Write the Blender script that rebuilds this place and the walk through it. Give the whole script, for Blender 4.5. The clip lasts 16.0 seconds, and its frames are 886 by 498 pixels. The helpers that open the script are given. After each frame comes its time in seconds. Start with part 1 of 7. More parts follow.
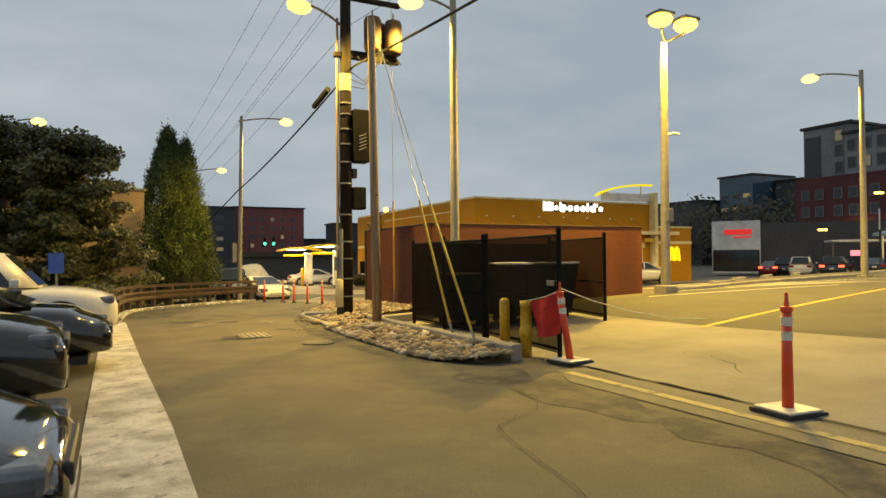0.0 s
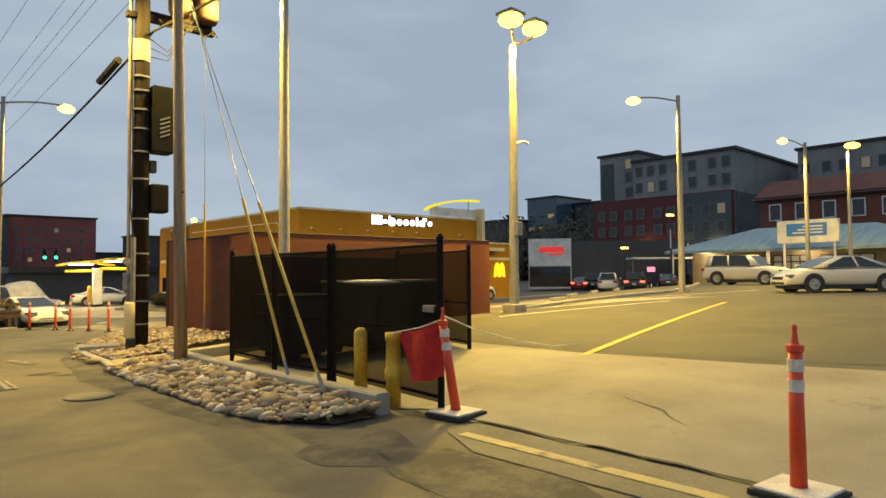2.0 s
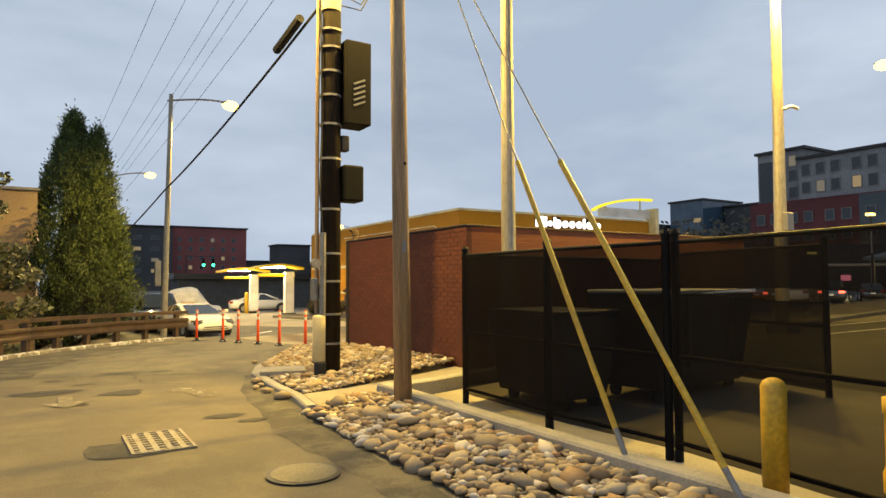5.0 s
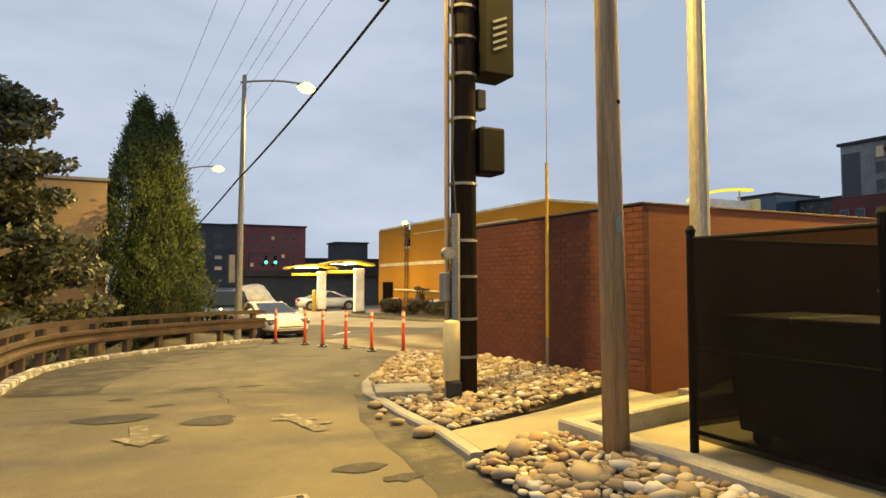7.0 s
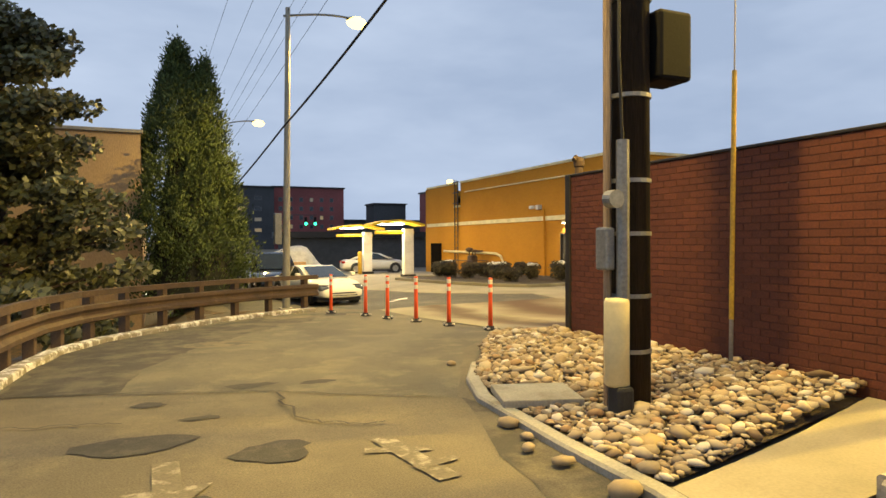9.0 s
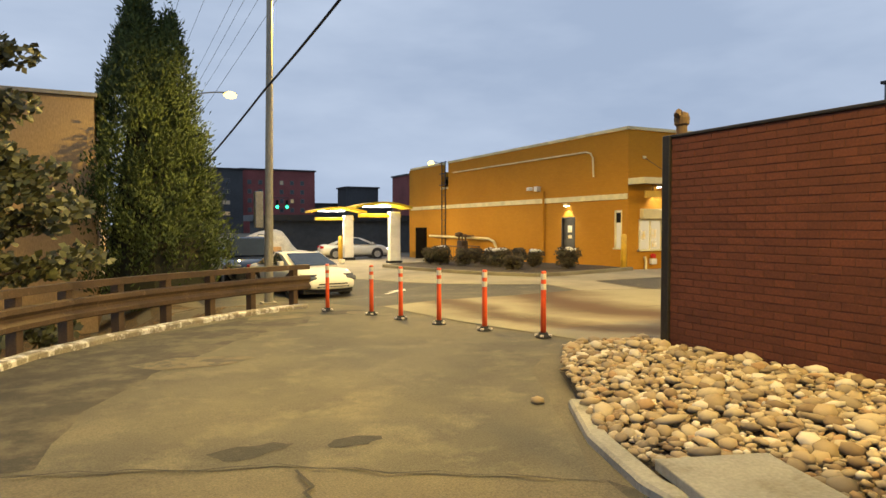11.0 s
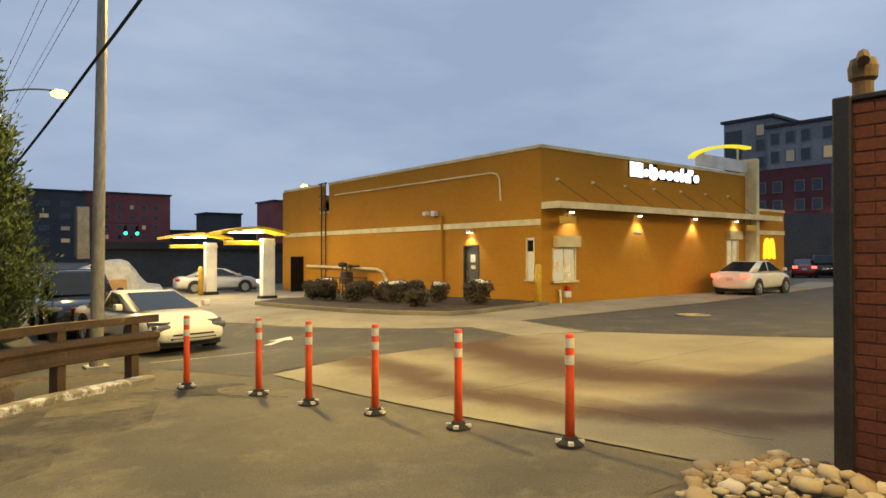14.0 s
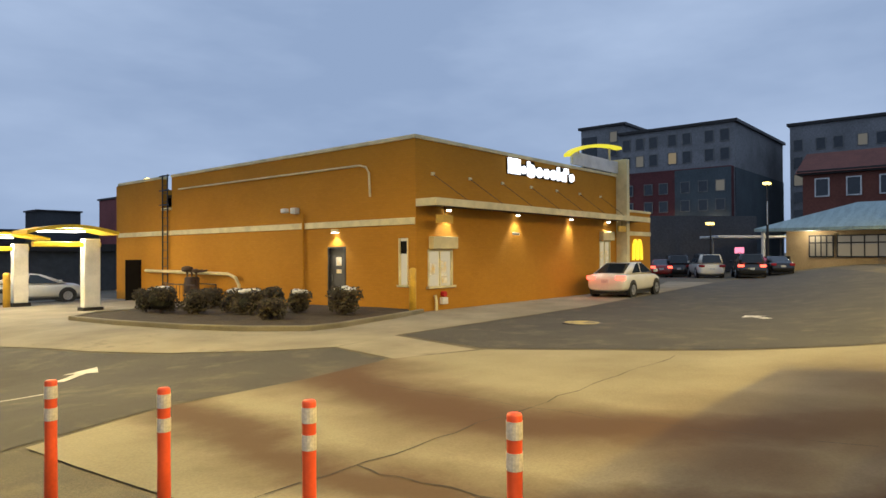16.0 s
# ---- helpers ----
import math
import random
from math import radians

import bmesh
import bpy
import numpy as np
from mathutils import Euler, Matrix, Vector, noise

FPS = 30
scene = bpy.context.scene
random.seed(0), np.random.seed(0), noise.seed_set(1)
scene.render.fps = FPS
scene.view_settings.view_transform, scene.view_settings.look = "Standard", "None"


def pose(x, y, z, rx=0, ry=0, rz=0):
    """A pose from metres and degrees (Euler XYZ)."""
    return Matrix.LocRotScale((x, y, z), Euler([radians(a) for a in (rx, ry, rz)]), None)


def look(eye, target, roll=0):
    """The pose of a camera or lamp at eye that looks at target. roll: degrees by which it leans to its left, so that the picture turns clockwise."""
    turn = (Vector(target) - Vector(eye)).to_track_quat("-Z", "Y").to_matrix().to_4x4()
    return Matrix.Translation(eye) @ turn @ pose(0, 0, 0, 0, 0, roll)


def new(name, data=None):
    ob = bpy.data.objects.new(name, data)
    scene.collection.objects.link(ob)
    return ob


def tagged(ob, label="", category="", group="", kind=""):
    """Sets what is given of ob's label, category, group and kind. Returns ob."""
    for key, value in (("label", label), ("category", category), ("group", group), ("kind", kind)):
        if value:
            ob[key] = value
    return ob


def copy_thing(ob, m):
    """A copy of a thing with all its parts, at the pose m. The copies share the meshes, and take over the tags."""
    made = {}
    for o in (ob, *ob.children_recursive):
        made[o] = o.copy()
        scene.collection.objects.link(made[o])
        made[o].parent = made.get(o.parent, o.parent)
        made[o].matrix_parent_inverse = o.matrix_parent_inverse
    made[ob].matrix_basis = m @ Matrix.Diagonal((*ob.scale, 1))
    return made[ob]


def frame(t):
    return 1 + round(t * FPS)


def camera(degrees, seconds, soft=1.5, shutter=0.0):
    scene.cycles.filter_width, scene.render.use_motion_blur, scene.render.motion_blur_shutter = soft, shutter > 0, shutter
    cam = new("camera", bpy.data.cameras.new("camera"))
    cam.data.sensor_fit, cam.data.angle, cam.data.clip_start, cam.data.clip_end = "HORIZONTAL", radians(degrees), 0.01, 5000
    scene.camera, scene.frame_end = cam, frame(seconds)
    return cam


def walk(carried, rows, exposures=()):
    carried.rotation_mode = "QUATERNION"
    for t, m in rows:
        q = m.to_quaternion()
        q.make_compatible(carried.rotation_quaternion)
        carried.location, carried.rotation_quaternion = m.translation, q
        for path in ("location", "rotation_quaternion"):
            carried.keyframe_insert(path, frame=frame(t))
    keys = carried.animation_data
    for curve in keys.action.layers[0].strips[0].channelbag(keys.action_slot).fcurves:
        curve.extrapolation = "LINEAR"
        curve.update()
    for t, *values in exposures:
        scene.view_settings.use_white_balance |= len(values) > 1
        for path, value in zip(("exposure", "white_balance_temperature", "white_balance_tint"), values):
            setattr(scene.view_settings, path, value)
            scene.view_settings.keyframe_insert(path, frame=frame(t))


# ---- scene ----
cam = camera(68.6, 16.0)
PATH = [
    (0, (-0.48, 0.115, 1.54), (0.424, 1.899, 1.57), -0.5),
    (0.5, (-0.245, 0.7, 1.562), (0.857, 2.368, 1.61), -0.7),
    (1, (0.063, 1.323, 1.569), (1.282, 2.908, 1.626), -0.7),
    (1.5, (0.318, 1.929, 1.591), (1.645, 3.423, 1.657), -0.6),
    (2, (0.491, 2.584, 1.561), (1.851, 4.049, 1.635), -0.5),
    (2.5, (0.653, 3.245, 1.577), (1.992, 4.729, 1.648), -0.4),
    (3, (0.765, 3.909, 1.572), (2.043, 5.446, 1.644), -0.4),
    (3.5, (0.862, 4.615, 1.571), (2.08, 6.2, 1.647), -0.4),
    (4, (0.924, 5.313, 1.556), (2.058, 6.958, 1.636), -0.2),
    (4.2, (0.977, 5.604, 1.533), (2.087, 7.266, 1.618), -0.2),
    (6.3, (1.093, 8.599, 1.584), (2.057, 10.348, 1.683), -0.4),
    (6.5, (1.108, 8.876, 1.543), (2.05, 10.637, 1.638), -0.4),
    (7, (1.083, 9.523, 1.525), (1.988, 11.303, 1.62), -0.1),
    (7.5, (1.148, 10.218, 1.519), (2.007, 12.022, 1.595), -0.3),
    (8, (1.202, 10.898, 1.524), (2.039, 12.714, 1.567), -0.2),
    (8.5, (1.238, 11.584, 1.516), (2.056, 13.409, 1.532), -0.3),
    (9, (1.31, 12.269, 1.511), (2.116, 14.1, 1.487), -0.3),
    (9.2, (1.317, 12.545, 1.473), (2.121, 14.376, 1.423), -0.3),
    (11.3, (1.545, 15.387, 1.508), (2.453, 17.167, 1.438), 0.1),
    (11.5, (1.622, 15.654, 1.542), (2.548, 17.426, 1.493), 0.1),
    (12, (1.809, 16.316, 1.557), (2.818, 18.042, 1.543), 0.1),
    (12.5, (1.97, 16.973, 1.552), (3.086, 18.633, 1.557), 0.0),
    (13, (2.132, 17.579, 1.522), (3.339, 19.174, 1.54), -0.0),
    (13.5, (2.335, 18.185, 1.509), (3.557, 19.769, 1.526), -0.1),
    (14, (2.523, 18.763, 1.532), (3.754, 20.339, 1.546), -0.1),
    (14.5, (2.825, 19.335, 1.524), (4.083, 20.89, 1.547), -0.2),
    (15, (3.231, 19.832, 1.523), (4.544, 21.341, 1.546), -0.2),
    (15.5, (3.699, 20.277, 1.561), (5.153, 21.65, 1.581), -0.2),
    (16, (4.21, 20.697, 1.587), (5.736, 21.991, 1.602), -0.3),
]
walk(cam, [(t, look(eye, target, roll)) for t, eye, target, roll in PATH], ((0.0, 0.02, 7800, 4), (0.5, 0.0, 7300, 3), (1.5, 0.06, 6950, 4), (3.0, 0.1, 6780, 4), (4.0, 0.25, 6950, 6), (7.0, 0.38, 7000, 10), (8.0, 0.3, 6650, 10), (9.0, 0.28, 6450, 10), (11.5, 0.2, 6500, 10), (12.5, 0.12, 6450, 10), (14.0, 0.0, 6280, 10), (15.0, -0.04, 6050, 10), (16.0, -0.06, 5820, 10)))

# ---------------------------------------------------------------- sky and lamps
SKY, LAMP = 1.24, 2.3
world = bpy.data.worlds.new("dusk_sky")
scene.world = world
world.use_nodes = True
wn, wl = world.node_tree.nodes, world.node_tree.links
bg = wn["Background"]
tc = wn.new("ShaderNodeTexCoord")
mp = wn.new("ShaderNodeMapping")
mp.inputs["Scale"].default_value = (1.6, 1.6, 5.0)
cl = wn.new("ShaderNodeTexNoise")
cl.inputs["Scale"].default_value = 1.3
cl.inputs["Detail"].default_value = 5
cl.inputs["Roughness"].default_value = 0.55
ramp = wn.new("ShaderNodeValToRGB")
ramp.color_ramp.elements[0].position, ramp.color_ramp.elements[1].position = 0.36, 0.66
ramp.color_ramp.elements[0].color = (0.262, 0.326, 0.440, 1)
ramp.color_ramp.elements[1].color = (0.365, 0.432, 0.545, 1)
wl.new(tc.outputs["Generated"], mp.inputs["Vector"])
wl.new(mp.outputs["Vector"], cl.inputs["Vector"])
wl.new(cl.outputs["Fac"], ramp.inputs["Fac"])
wl.new(ramp.outputs["Color"], bg.inputs["Color"])
bg.inputs["Strength"].default_value = SKY


def lamp(x, y, z, watts, colour, radius=0.12, spot=None, aim=None):
    d = bpy.data.lights.new("lamp_light", "SPOT" if spot else "POINT")
    d.energy, d.color, d.shadow_soft_size = watts * LAMP, colour, radius
    ob = new("lamp_light", d)
    if spot:
        d.spot_size, d.spot_blend = radians(spot), 0.5
        ob.matrix_world = look((x, y, z), aim)
    else:
        ob.location = (x, y, z)
    return ob


SODIUM, WARM = (1.0, 0.66, 0.10), (1.0, 0.67, 0.15)


def street_light(x, y, z, watts, colour):
    """A lamp head that throws its light down and out."""
    return lamp(x, y, z, watts, colour, 0.15, 168, (x, y, 0))


street_light(14.1, 14.44, 8.3, 2050, SODIUM)
street_light(15.2, 14.46, 8.3, 2050, SODIUM)
street_light(3.65, 16.38, 7.6, 860, WARM)
street_light(6.55, 15.75, 7.85, 880, WARM)
street_light(7.1, 31.8, 7.85, 1950, WARM)
street_light(6.45, 49.1, 7.5, 2200, WARM)
street_light(26.2, 17.7, 8.75, 1850, WARM)
street_light(40.3, 16.7, 8.5, 1900, WARM)
street_light(52.5, 16.6, 9.85, 4000, SODIUM)

# ---------------------------------------------------------------- materials


def material(name, colour, rough=0.8, metal=0.0, second=None, scale=3.0, fine=40.0, bump=0.15, amount=0.5, stretch=(1, 1, 1),
             wear=None, wear_at=(0.58, 0.7), glow=None, power=0.0, piece=0.0, grain=0.25, depth=0.02):
    """A surface with large stains, fine grain and relief; second: the stains' colour; piece: change of value from piece to piece."""
    m = bpy.data.materials.new(name)
    m.use_nodes = True
    n, l = m.node_tree.nodes, m.node_tree.links
    p = n["Principled BSDF"]
    p.inputs["Roughness"].default_value, p.inputs["Metallic"].default_value = rough, metal
    co = n.new("ShaderNodeTexCoord")
    mpn = n.new("ShaderNodeMapping")
    mpn.inputs["Scale"].default_value = stretch
    l.new(co.outputs["Object"], mpn.inputs["Vector"])

    def noise_node(sc, detail, rg=0.6):
        t = n.new("ShaderNodeTexNoise")
        t.inputs["Scale"].default_value, t.inputs["Detail"].default_value, t.inputs["Roughness"].default_value = sc, detail, rg
        l.new(mpn.outputs["Vector"], t.inputs["Vector"])
        return t

    big, small = noise_node(scale, 4), noise_node(fine, 3)
    second = second or tuple(c * 0.72 for c in colour)
    r1 = n.new("ShaderNodeMapRange")
    r1.inputs["From Min"].default_value, r1.inputs["From Max"].default_value = 0.38, 0.66
    r1.inputs["To Max"].default_value = amount * 2 if amount < 0.5 else 1.0
    l.new(big.outputs["Fac"], r1.inputs["Value"])
    mix = n.new("ShaderNodeMix")
    mix.data_type = "RGBA"
    mix.inputs[6].default_value, mix.inputs[7].default_value = (*colour, 1), (*second, 1)
    l.new(r1.outputs["Result"], mix.inputs[0])
    last = mix.outputs[2]
    if wear:
        w = noise_node(scale * 2.3, 6, 0.7)
        r2 = n.new("ShaderNodeMapRange")
        r2.inputs["From Min"].default_value, r2.inputs["From Max"].default_value = wear_at
        l.new(w.outputs["Fac"], r2.inputs["Value"])
        mw = n.new("ShaderNodeMix")
        mw.data_type = "RGBA"
        mw.inputs[7].default_value = (*wear, 1)
        l.new(last, mw.inputs[6])
        l.new(r2.outputs["Result"], mw.inputs[0])
        last = mw.outputs[2]
    hsv = n.new("ShaderNodeHueSaturation")
    l.new(last, hsv.inputs["Color"])
    rg = n.new("ShaderNodeMapRange")
    rg.inputs["From Min"].default_value, rg.inputs["From Max"].default_value = 0.25, 0.75
    rg.inputs["To Min"].default_value, rg.inputs["To Max"].default_value = 1 - grain, 1 + grain
    l.new(small.outputs["Fac"], rg.inputs["Value"])
    value = rg.outputs["Result"]
    if piece:
        oi = n.new("ShaderNodeObjectInfo")
        ge = n.new("ShaderNodeNewGeometry")
        ad = n.new("ShaderNodeMath")
        ad.operation = "ADD"
        l.new(oi.outputs["Random"], ad.inputs[0])
        l.new(ge.outputs["Random Per Island"], ad.inputs[1])
        fr = n.new("ShaderNodeMath")
        fr.operation = "FRACT"
        l.new(ad.outputs[0], fr.inputs[0])
        rp = n.new("ShaderNodeMapRange")
        rp.inputs["To Min"].default_value, rp.inputs["To Max"].default_value = 1 - piece, 1 + piece
        l.new(fr.outputs[0], rp.inputs["Value"])
        mu = n.new("ShaderNodeMath")
        mu.operation = "MULTIPLY"
        l.new(value, mu.inputs[0])
        l.new(rp.outputs["Result"], mu.inputs[1])
        value = mu.outputs[0]
    l.new(value, hsv.inputs["Value"])
    l.new(hsv.outputs["Color"], p.inputs["Base Color"])
    if bump:
        b = n.new("ShaderNodeBump")
        b.inputs["Strength"].default_value, b.inputs["Distance"].default_value = bump, depth
        l.new(small.outputs["Fac"], b.inputs["Height"])
        l.new(b.outputs["Normal"], p.inputs["Normal"])
    if glow:
        p.inputs["Emission Color"].default_value = (*glow, 1)
        p.inputs["Emission Strength"].default_value = power
    return m


def brick_material(name, a, b, mortar, stains):
    """Running bond brick for walls too far off to tell the bricks apart: 0.2 by 0.067 m with 1 cm joints."""
    m = material(name, a, rough=0.85, second=stains, scale=0.5, fine=25, bump=0.1, grain=0.15)
    n, l = m.node_tree.nodes, m.node_tree.links
    p = n["Principled BSDF"]
    co = n.new("ShaderNodeTexCoord")
    sep = n.new("ShaderNodeSeparateXYZ")
    l.new(co.outputs["Object"], sep.inputs[0])
    ad = n.new("ShaderNodeMath")
    l.new(sep.outputs[0], ad.inputs[0])
    l.new(sep.outputs[1], ad.inputs[1])
    cb = n.new("ShaderNodeCombineXYZ")
    l.new(ad.outputs[0], cb.inputs[0])
    l.new(sep.outputs[2], cb.inputs[1])
    br = n.new("ShaderNodeTexBrick")
    br.inputs["Scale"].default_value = 1.0
    br.inputs["Brick Width"].default_value, br.inputs["Row Height"].default_value = 0.21, 0.077
    br.inputs["Mortar Size"].default_value = 0.006
    br.inputs["Color1"].default_value, br.inputs["Color2"].default_value, br.inputs["Mortar"].default_value = (*a, 1), (*b, 1), (*mortar, 1)
    l.new(cb.outputs[0], br.inputs["Vector"])
    mx = n.new("ShaderNodeMix")
    mx.data_type = "RGBA"
    mx.inputs[0].default_value = 0.45
    old = p.inputs["Base Color"].links[0].from_socket
    l.new(br.outputs["Color"], mx.inputs[6])
    l.new(old, mx.inputs[7])
    l.new(mx.outputs[2], p.inputs["Base Color"])
    bp = n.new("ShaderNodeBump")
    bp.inputs["Strength"].default_value, bp.inputs["Distance"].default_value = 0.5, 0.008
    bp.invert = True
    l.new(br.outputs["Fac"], bp.inputs["Height"])
    l.new(bp.outputs["Normal"], p.inputs["Normal"])
    return m


def see_through(name, colour, clear):
    """Woven screen: part of the light goes straight through."""
    m = material(name, colour, rough=0.9, scale=2, fine=120, bump=0.2, grain=0.4)
    n, l = m.node_tree.nodes, m.node_tree.links
    out, p = n["Material Output"], n["Principled BSDF"]
    p.inputs["Specular IOR Level"].default_value = 0.06
    tr, mx = n.new("ShaderNodeBsdfTransparent"), n.new("ShaderNodeMixShader")
    mx.inputs[0].default_value = clear
    l.new(p.outputs[0], mx.inputs[1])
    l.new(tr.outputs[0], mx.inputs[2])
    l.new(mx.outputs[0], out.inputs["Surface"])
    return m


def emitter(name, colour, power):
    m = bpy.data.materials.new(name)
    m.use_nodes = True
    p = m.node_tree.nodes["Principled BSDF"]
    p.inputs["Base Color"].default_value = (*(c * 0.15 for c in colour), 1)
    p.inputs["Emission Color"].default_value = (*colour, 1)
    p.inputs["Emission Strength"].default_value = power
    return m


M_ASPHALT = material("asphalt", (0.126, 0.106, 0.070), 0.85, second=(0.088, 0.076, 0.054), scale=0.45, fine=70, bump=0.4, wear=(0.165, 0.140, 0.090), wear_at=(0.46, 0.74), grain=0.4, depth=0.012)
M_GREYASPH = material("grey_asphalt", (0.128, 0.113, 0.078), 0.85, second=(0.078, 0.070, 0.054), scale=0.6, fine=75, bump=0.4, wear=(0.165, 0.143, 0.094), wear_at=(0.50, 0.66), grain=0.4, depth=0.012)
M_LOT = material("car_park_asphalt", (0.084, 0.077, 0.052), 0.85, second=(0.064, 0.059, 0.043), scale=0.35, fine=70, bump=0.4, wear=(0.105, 0.095, 0.062), wear_at=(0.5, 0.7), grain=0.35, depth=0.012)
M_DAMP = material("damp_dark_asphalt", (0.056, 0.050, 0.039), 0.88, second=(0.044, 0.040, 0.033), scale=0.7, fine=75, bump=0.35, wear=(0.124, 0.106, 0.071), wear_at=(0.44, 0.60), grain=0.35, depth=0.01)
M_NEWASPH = material("newer_asphalt", (0.070, 0.064, 0.053), 0.8, second=(0.050, 0.047, 0.041), scale=0.6, fine=80, bump=0.35, wear=(0.112, 0.098, 0.070), wear_at=(0.52, 0.66), grain=0.35, depth=0.01)
M_PATCH = material("asphalt_patch", (0.040, 0.037, 0.032), 0.85, scale=2.5, fine=80, bump=0.3, grain=0.4, depth=0.01, wear=(0.058, 0.052, 0.042), wear_at=(0.50, 0.62))
M_SAND = material("sandy_patch", (0.20, 0.165, 0.10), 0.9, second=(0.12, 0.10, 0.066), scale=1.5, fine=60, bump=0.3, wear=(0.085, 0.075, 0.06), wear_at=(0.5, 0.6), grain=0.3, depth=0.01)
M_CONC = material("concrete", (0.30, 0.265, 0.195), 0.85, second=(0.20, 0.175, 0.13), scale=0.5, fine=45, bump=0.15, wear=(0.15, 0.13, 0.098), wear_at=(0.60, 0.74), grain=0.14, depth=0.006)
M_BROWN = material("brown_stained_concrete", (0.285, 0.252, 0.168), 0.8, second=(0.215, 0.186, 0.118), scale=0.5, fine=40, bump=0.15, grain=0.16, depth=0.006)


def tyre_stains(m, colour, bands):
    """Curved brown tyre stains: bands (x, y, radius, half width, strength) round a turning point."""
    n, l = m.node_tree.nodes, m.node_tree.links

    def calc(op, a, b):
        k = n.new("ShaderNodeMath")
        k.operation = op
        for i, v in enumerate((a, b)):
            if isinstance(v, (int, float)):
                k.inputs[i].default_value = v
            else:
                l.new(v, k.inputs[i])
        return k.outputs[0]

    co = n.new("ShaderNodeTexCoord")
    nz = n.new("ShaderNodeTexNoise")
    nz.inputs["Scale"].default_value, nz.inputs["Detail"].default_value = 0.35, 3
    l.new(co.outputs["Object"], nz.inputs["Vector"])
    fine = n.new("ShaderNodeTexNoise")
    fine.inputs["Scale"].default_value, fine.inputs["Detail"].default_value, fine.inputs["Roughness"].default_value = 1.6, 5, 0.65
    l.new(co.outputs["Object"], fine.inputs["Vector"])
    total = None
    for x, y, r, w, s in bands:
        d = n.new("ShaderNodeVectorMath")
        d.operation = "DISTANCE"
        d.inputs[1].default_value = (x, y, -0.1)
        l.new(co.outputs["Object"], d.inputs[0])
        away = calc("ADD", calc("SUBTRACT", d.outputs["Value"], r), calc("MULTIPLY", calc("SUBTRACT", nz.outputs["Fac"], 0.5), 1.7))
        away = calc("ADD", calc("ABSOLUTE", away, 0), calc("MULTIPLY", calc("SUBTRACT", fine.outputs["Fac"], 0.5), 0.7))
        mr = n.new("ShaderNodeMapRange")
        mr.interpolation_type = "SMOOTHSTEP"
        mr.inputs["From Min"].default_value, mr.inputs["From Max"].default_value = w * 0.1, w * 1.7
        mr.inputs["To Min"].default_value, mr.inputs["To Max"].default_value = s, 0.0
        l.new(away, mr.inputs["Value"])
        total = mr.outputs["Result"] if total is None else calc("MAXIMUM", total, mr.outputs["Result"])
    p = n["Principled BSDF"]
    mx = n.new("ShaderNodeMix")
    mx.data_type = "RGBA"
    l.new(p.inputs["Base Color"].links[0].from_socket, mx.inputs[6])
    mx.inputs[7].default_value = (*colour, 1)
    l.new(total, mx.inputs[0])
    l.new(mx.outputs[2], p.inputs["Base Color"])


tyre_stains(M_BROWN, (0.070, 0.032, 0.008), ((15.0, 25.0, 5.3, 0.95, 0.97), (15.0, 25.3, 7.45, 0.50, 0.9), (9.6, 22.2, 0.0, 1.1, 0.85), (11.2, 21.4, 0.0, 1.7, 0.95), (13.6, 20.9, 0.0, 1.9, 0.95), (17.0, 19.6, 0.0, 1.3, 0.8)))
M_SALTKERB = material("kerb_with_salt_patches", (0.235, 0.20, 0.145), 0.9, second=(0.30, 0.27, 0.21), scale=2.0, fine=40, bump=0.5, wear=(0.74, 0.72, 0.68), wear_at=(0.48, 0.57), grain=0.25)
# Near-black colour for solid crown cores: the shade between the leaves, painted.
M_SHADECORE = material("shaded_crown_core", (0.016, 0.017, 0.008), 0.95, scale=3, fine=20, bump=0.5, grain=0.4)
M_KERB = material("kerb_concrete", (0.34, 0.32, 0.27), 0.85, scale=1.2, fine=40, bump=0.3, wear=(0.2, 0.18, 0.14), wear_at=(0.55, 0.7), grain=0.18)
M_WHITEKERB = material("salt_whitened_kerb", (0.62, 0.60, 0.55), 0.85, second=(0.34, 0.31, 0.27), scale=2.5, fine=40, bump=0.3, wear=(0.22, 0.2, 0.17), wear_at=(0.57, 0.66), grain=0.2)
M_YELPAINT = material("worn_yellow_paint", (0.50, 0.40, 0.15), 0.8, second=(0.32, 0.28, 0.16), scale=1.2, fine=40, bump=0.1, wear=(0.14, 0.12, 0.09), wear_at=(0.5, 0.62), grain=0.15)
M_LINE = material("yellow_line_paint", (0.62, 0.42, 0.06), 0.7, scale=2, fine=40, wear=(0.2, 0.16, 0.08), wear_at=(0.6, 0.75), grain=0.15)
M_WLINE = material("white_line_paint", (0.70, 0.68, 0.63), 0.7, scale=2.2, fine=40, wear=(0.2, 0.18, 0.14), wear_at=(0.56, 0.68), grain=0.15)
M_FADED = material("faded_road_paint", (0.31, 0.285, 0.225), 0.8, second=(0.22, 0.198, 0.15), scale=3, fine=40, wear=(0.122, 0.104, 0.070), wear_at=(0.38, 0.50), grain=0.25)
M_GUTTER = material("dirty_gutter_concrete", (0.20, 0.178, 0.122), 0.85, second=(0.13, 0.115, 0.078), scale=0.8, fine=45, bump=0.25, grain=0.25, depth=0.008)
M_LITTER = material("leaf_litter", (0.13, 0.085, 0.04), 0.95, second=(0.06, 0.05, 0.03), scale=4, fine=60, bump=0.8, wear=(0.22, 0.13, 0.05), wear_at=(0.55, 0.6), grain=0.5)
M_MULCH = material("mulch", (0.040, 0.026, 0.016), 0.95, second=(0.065, 0.050, 0.030), scale=3, fine=50, bump=0.8, grain=0.5)
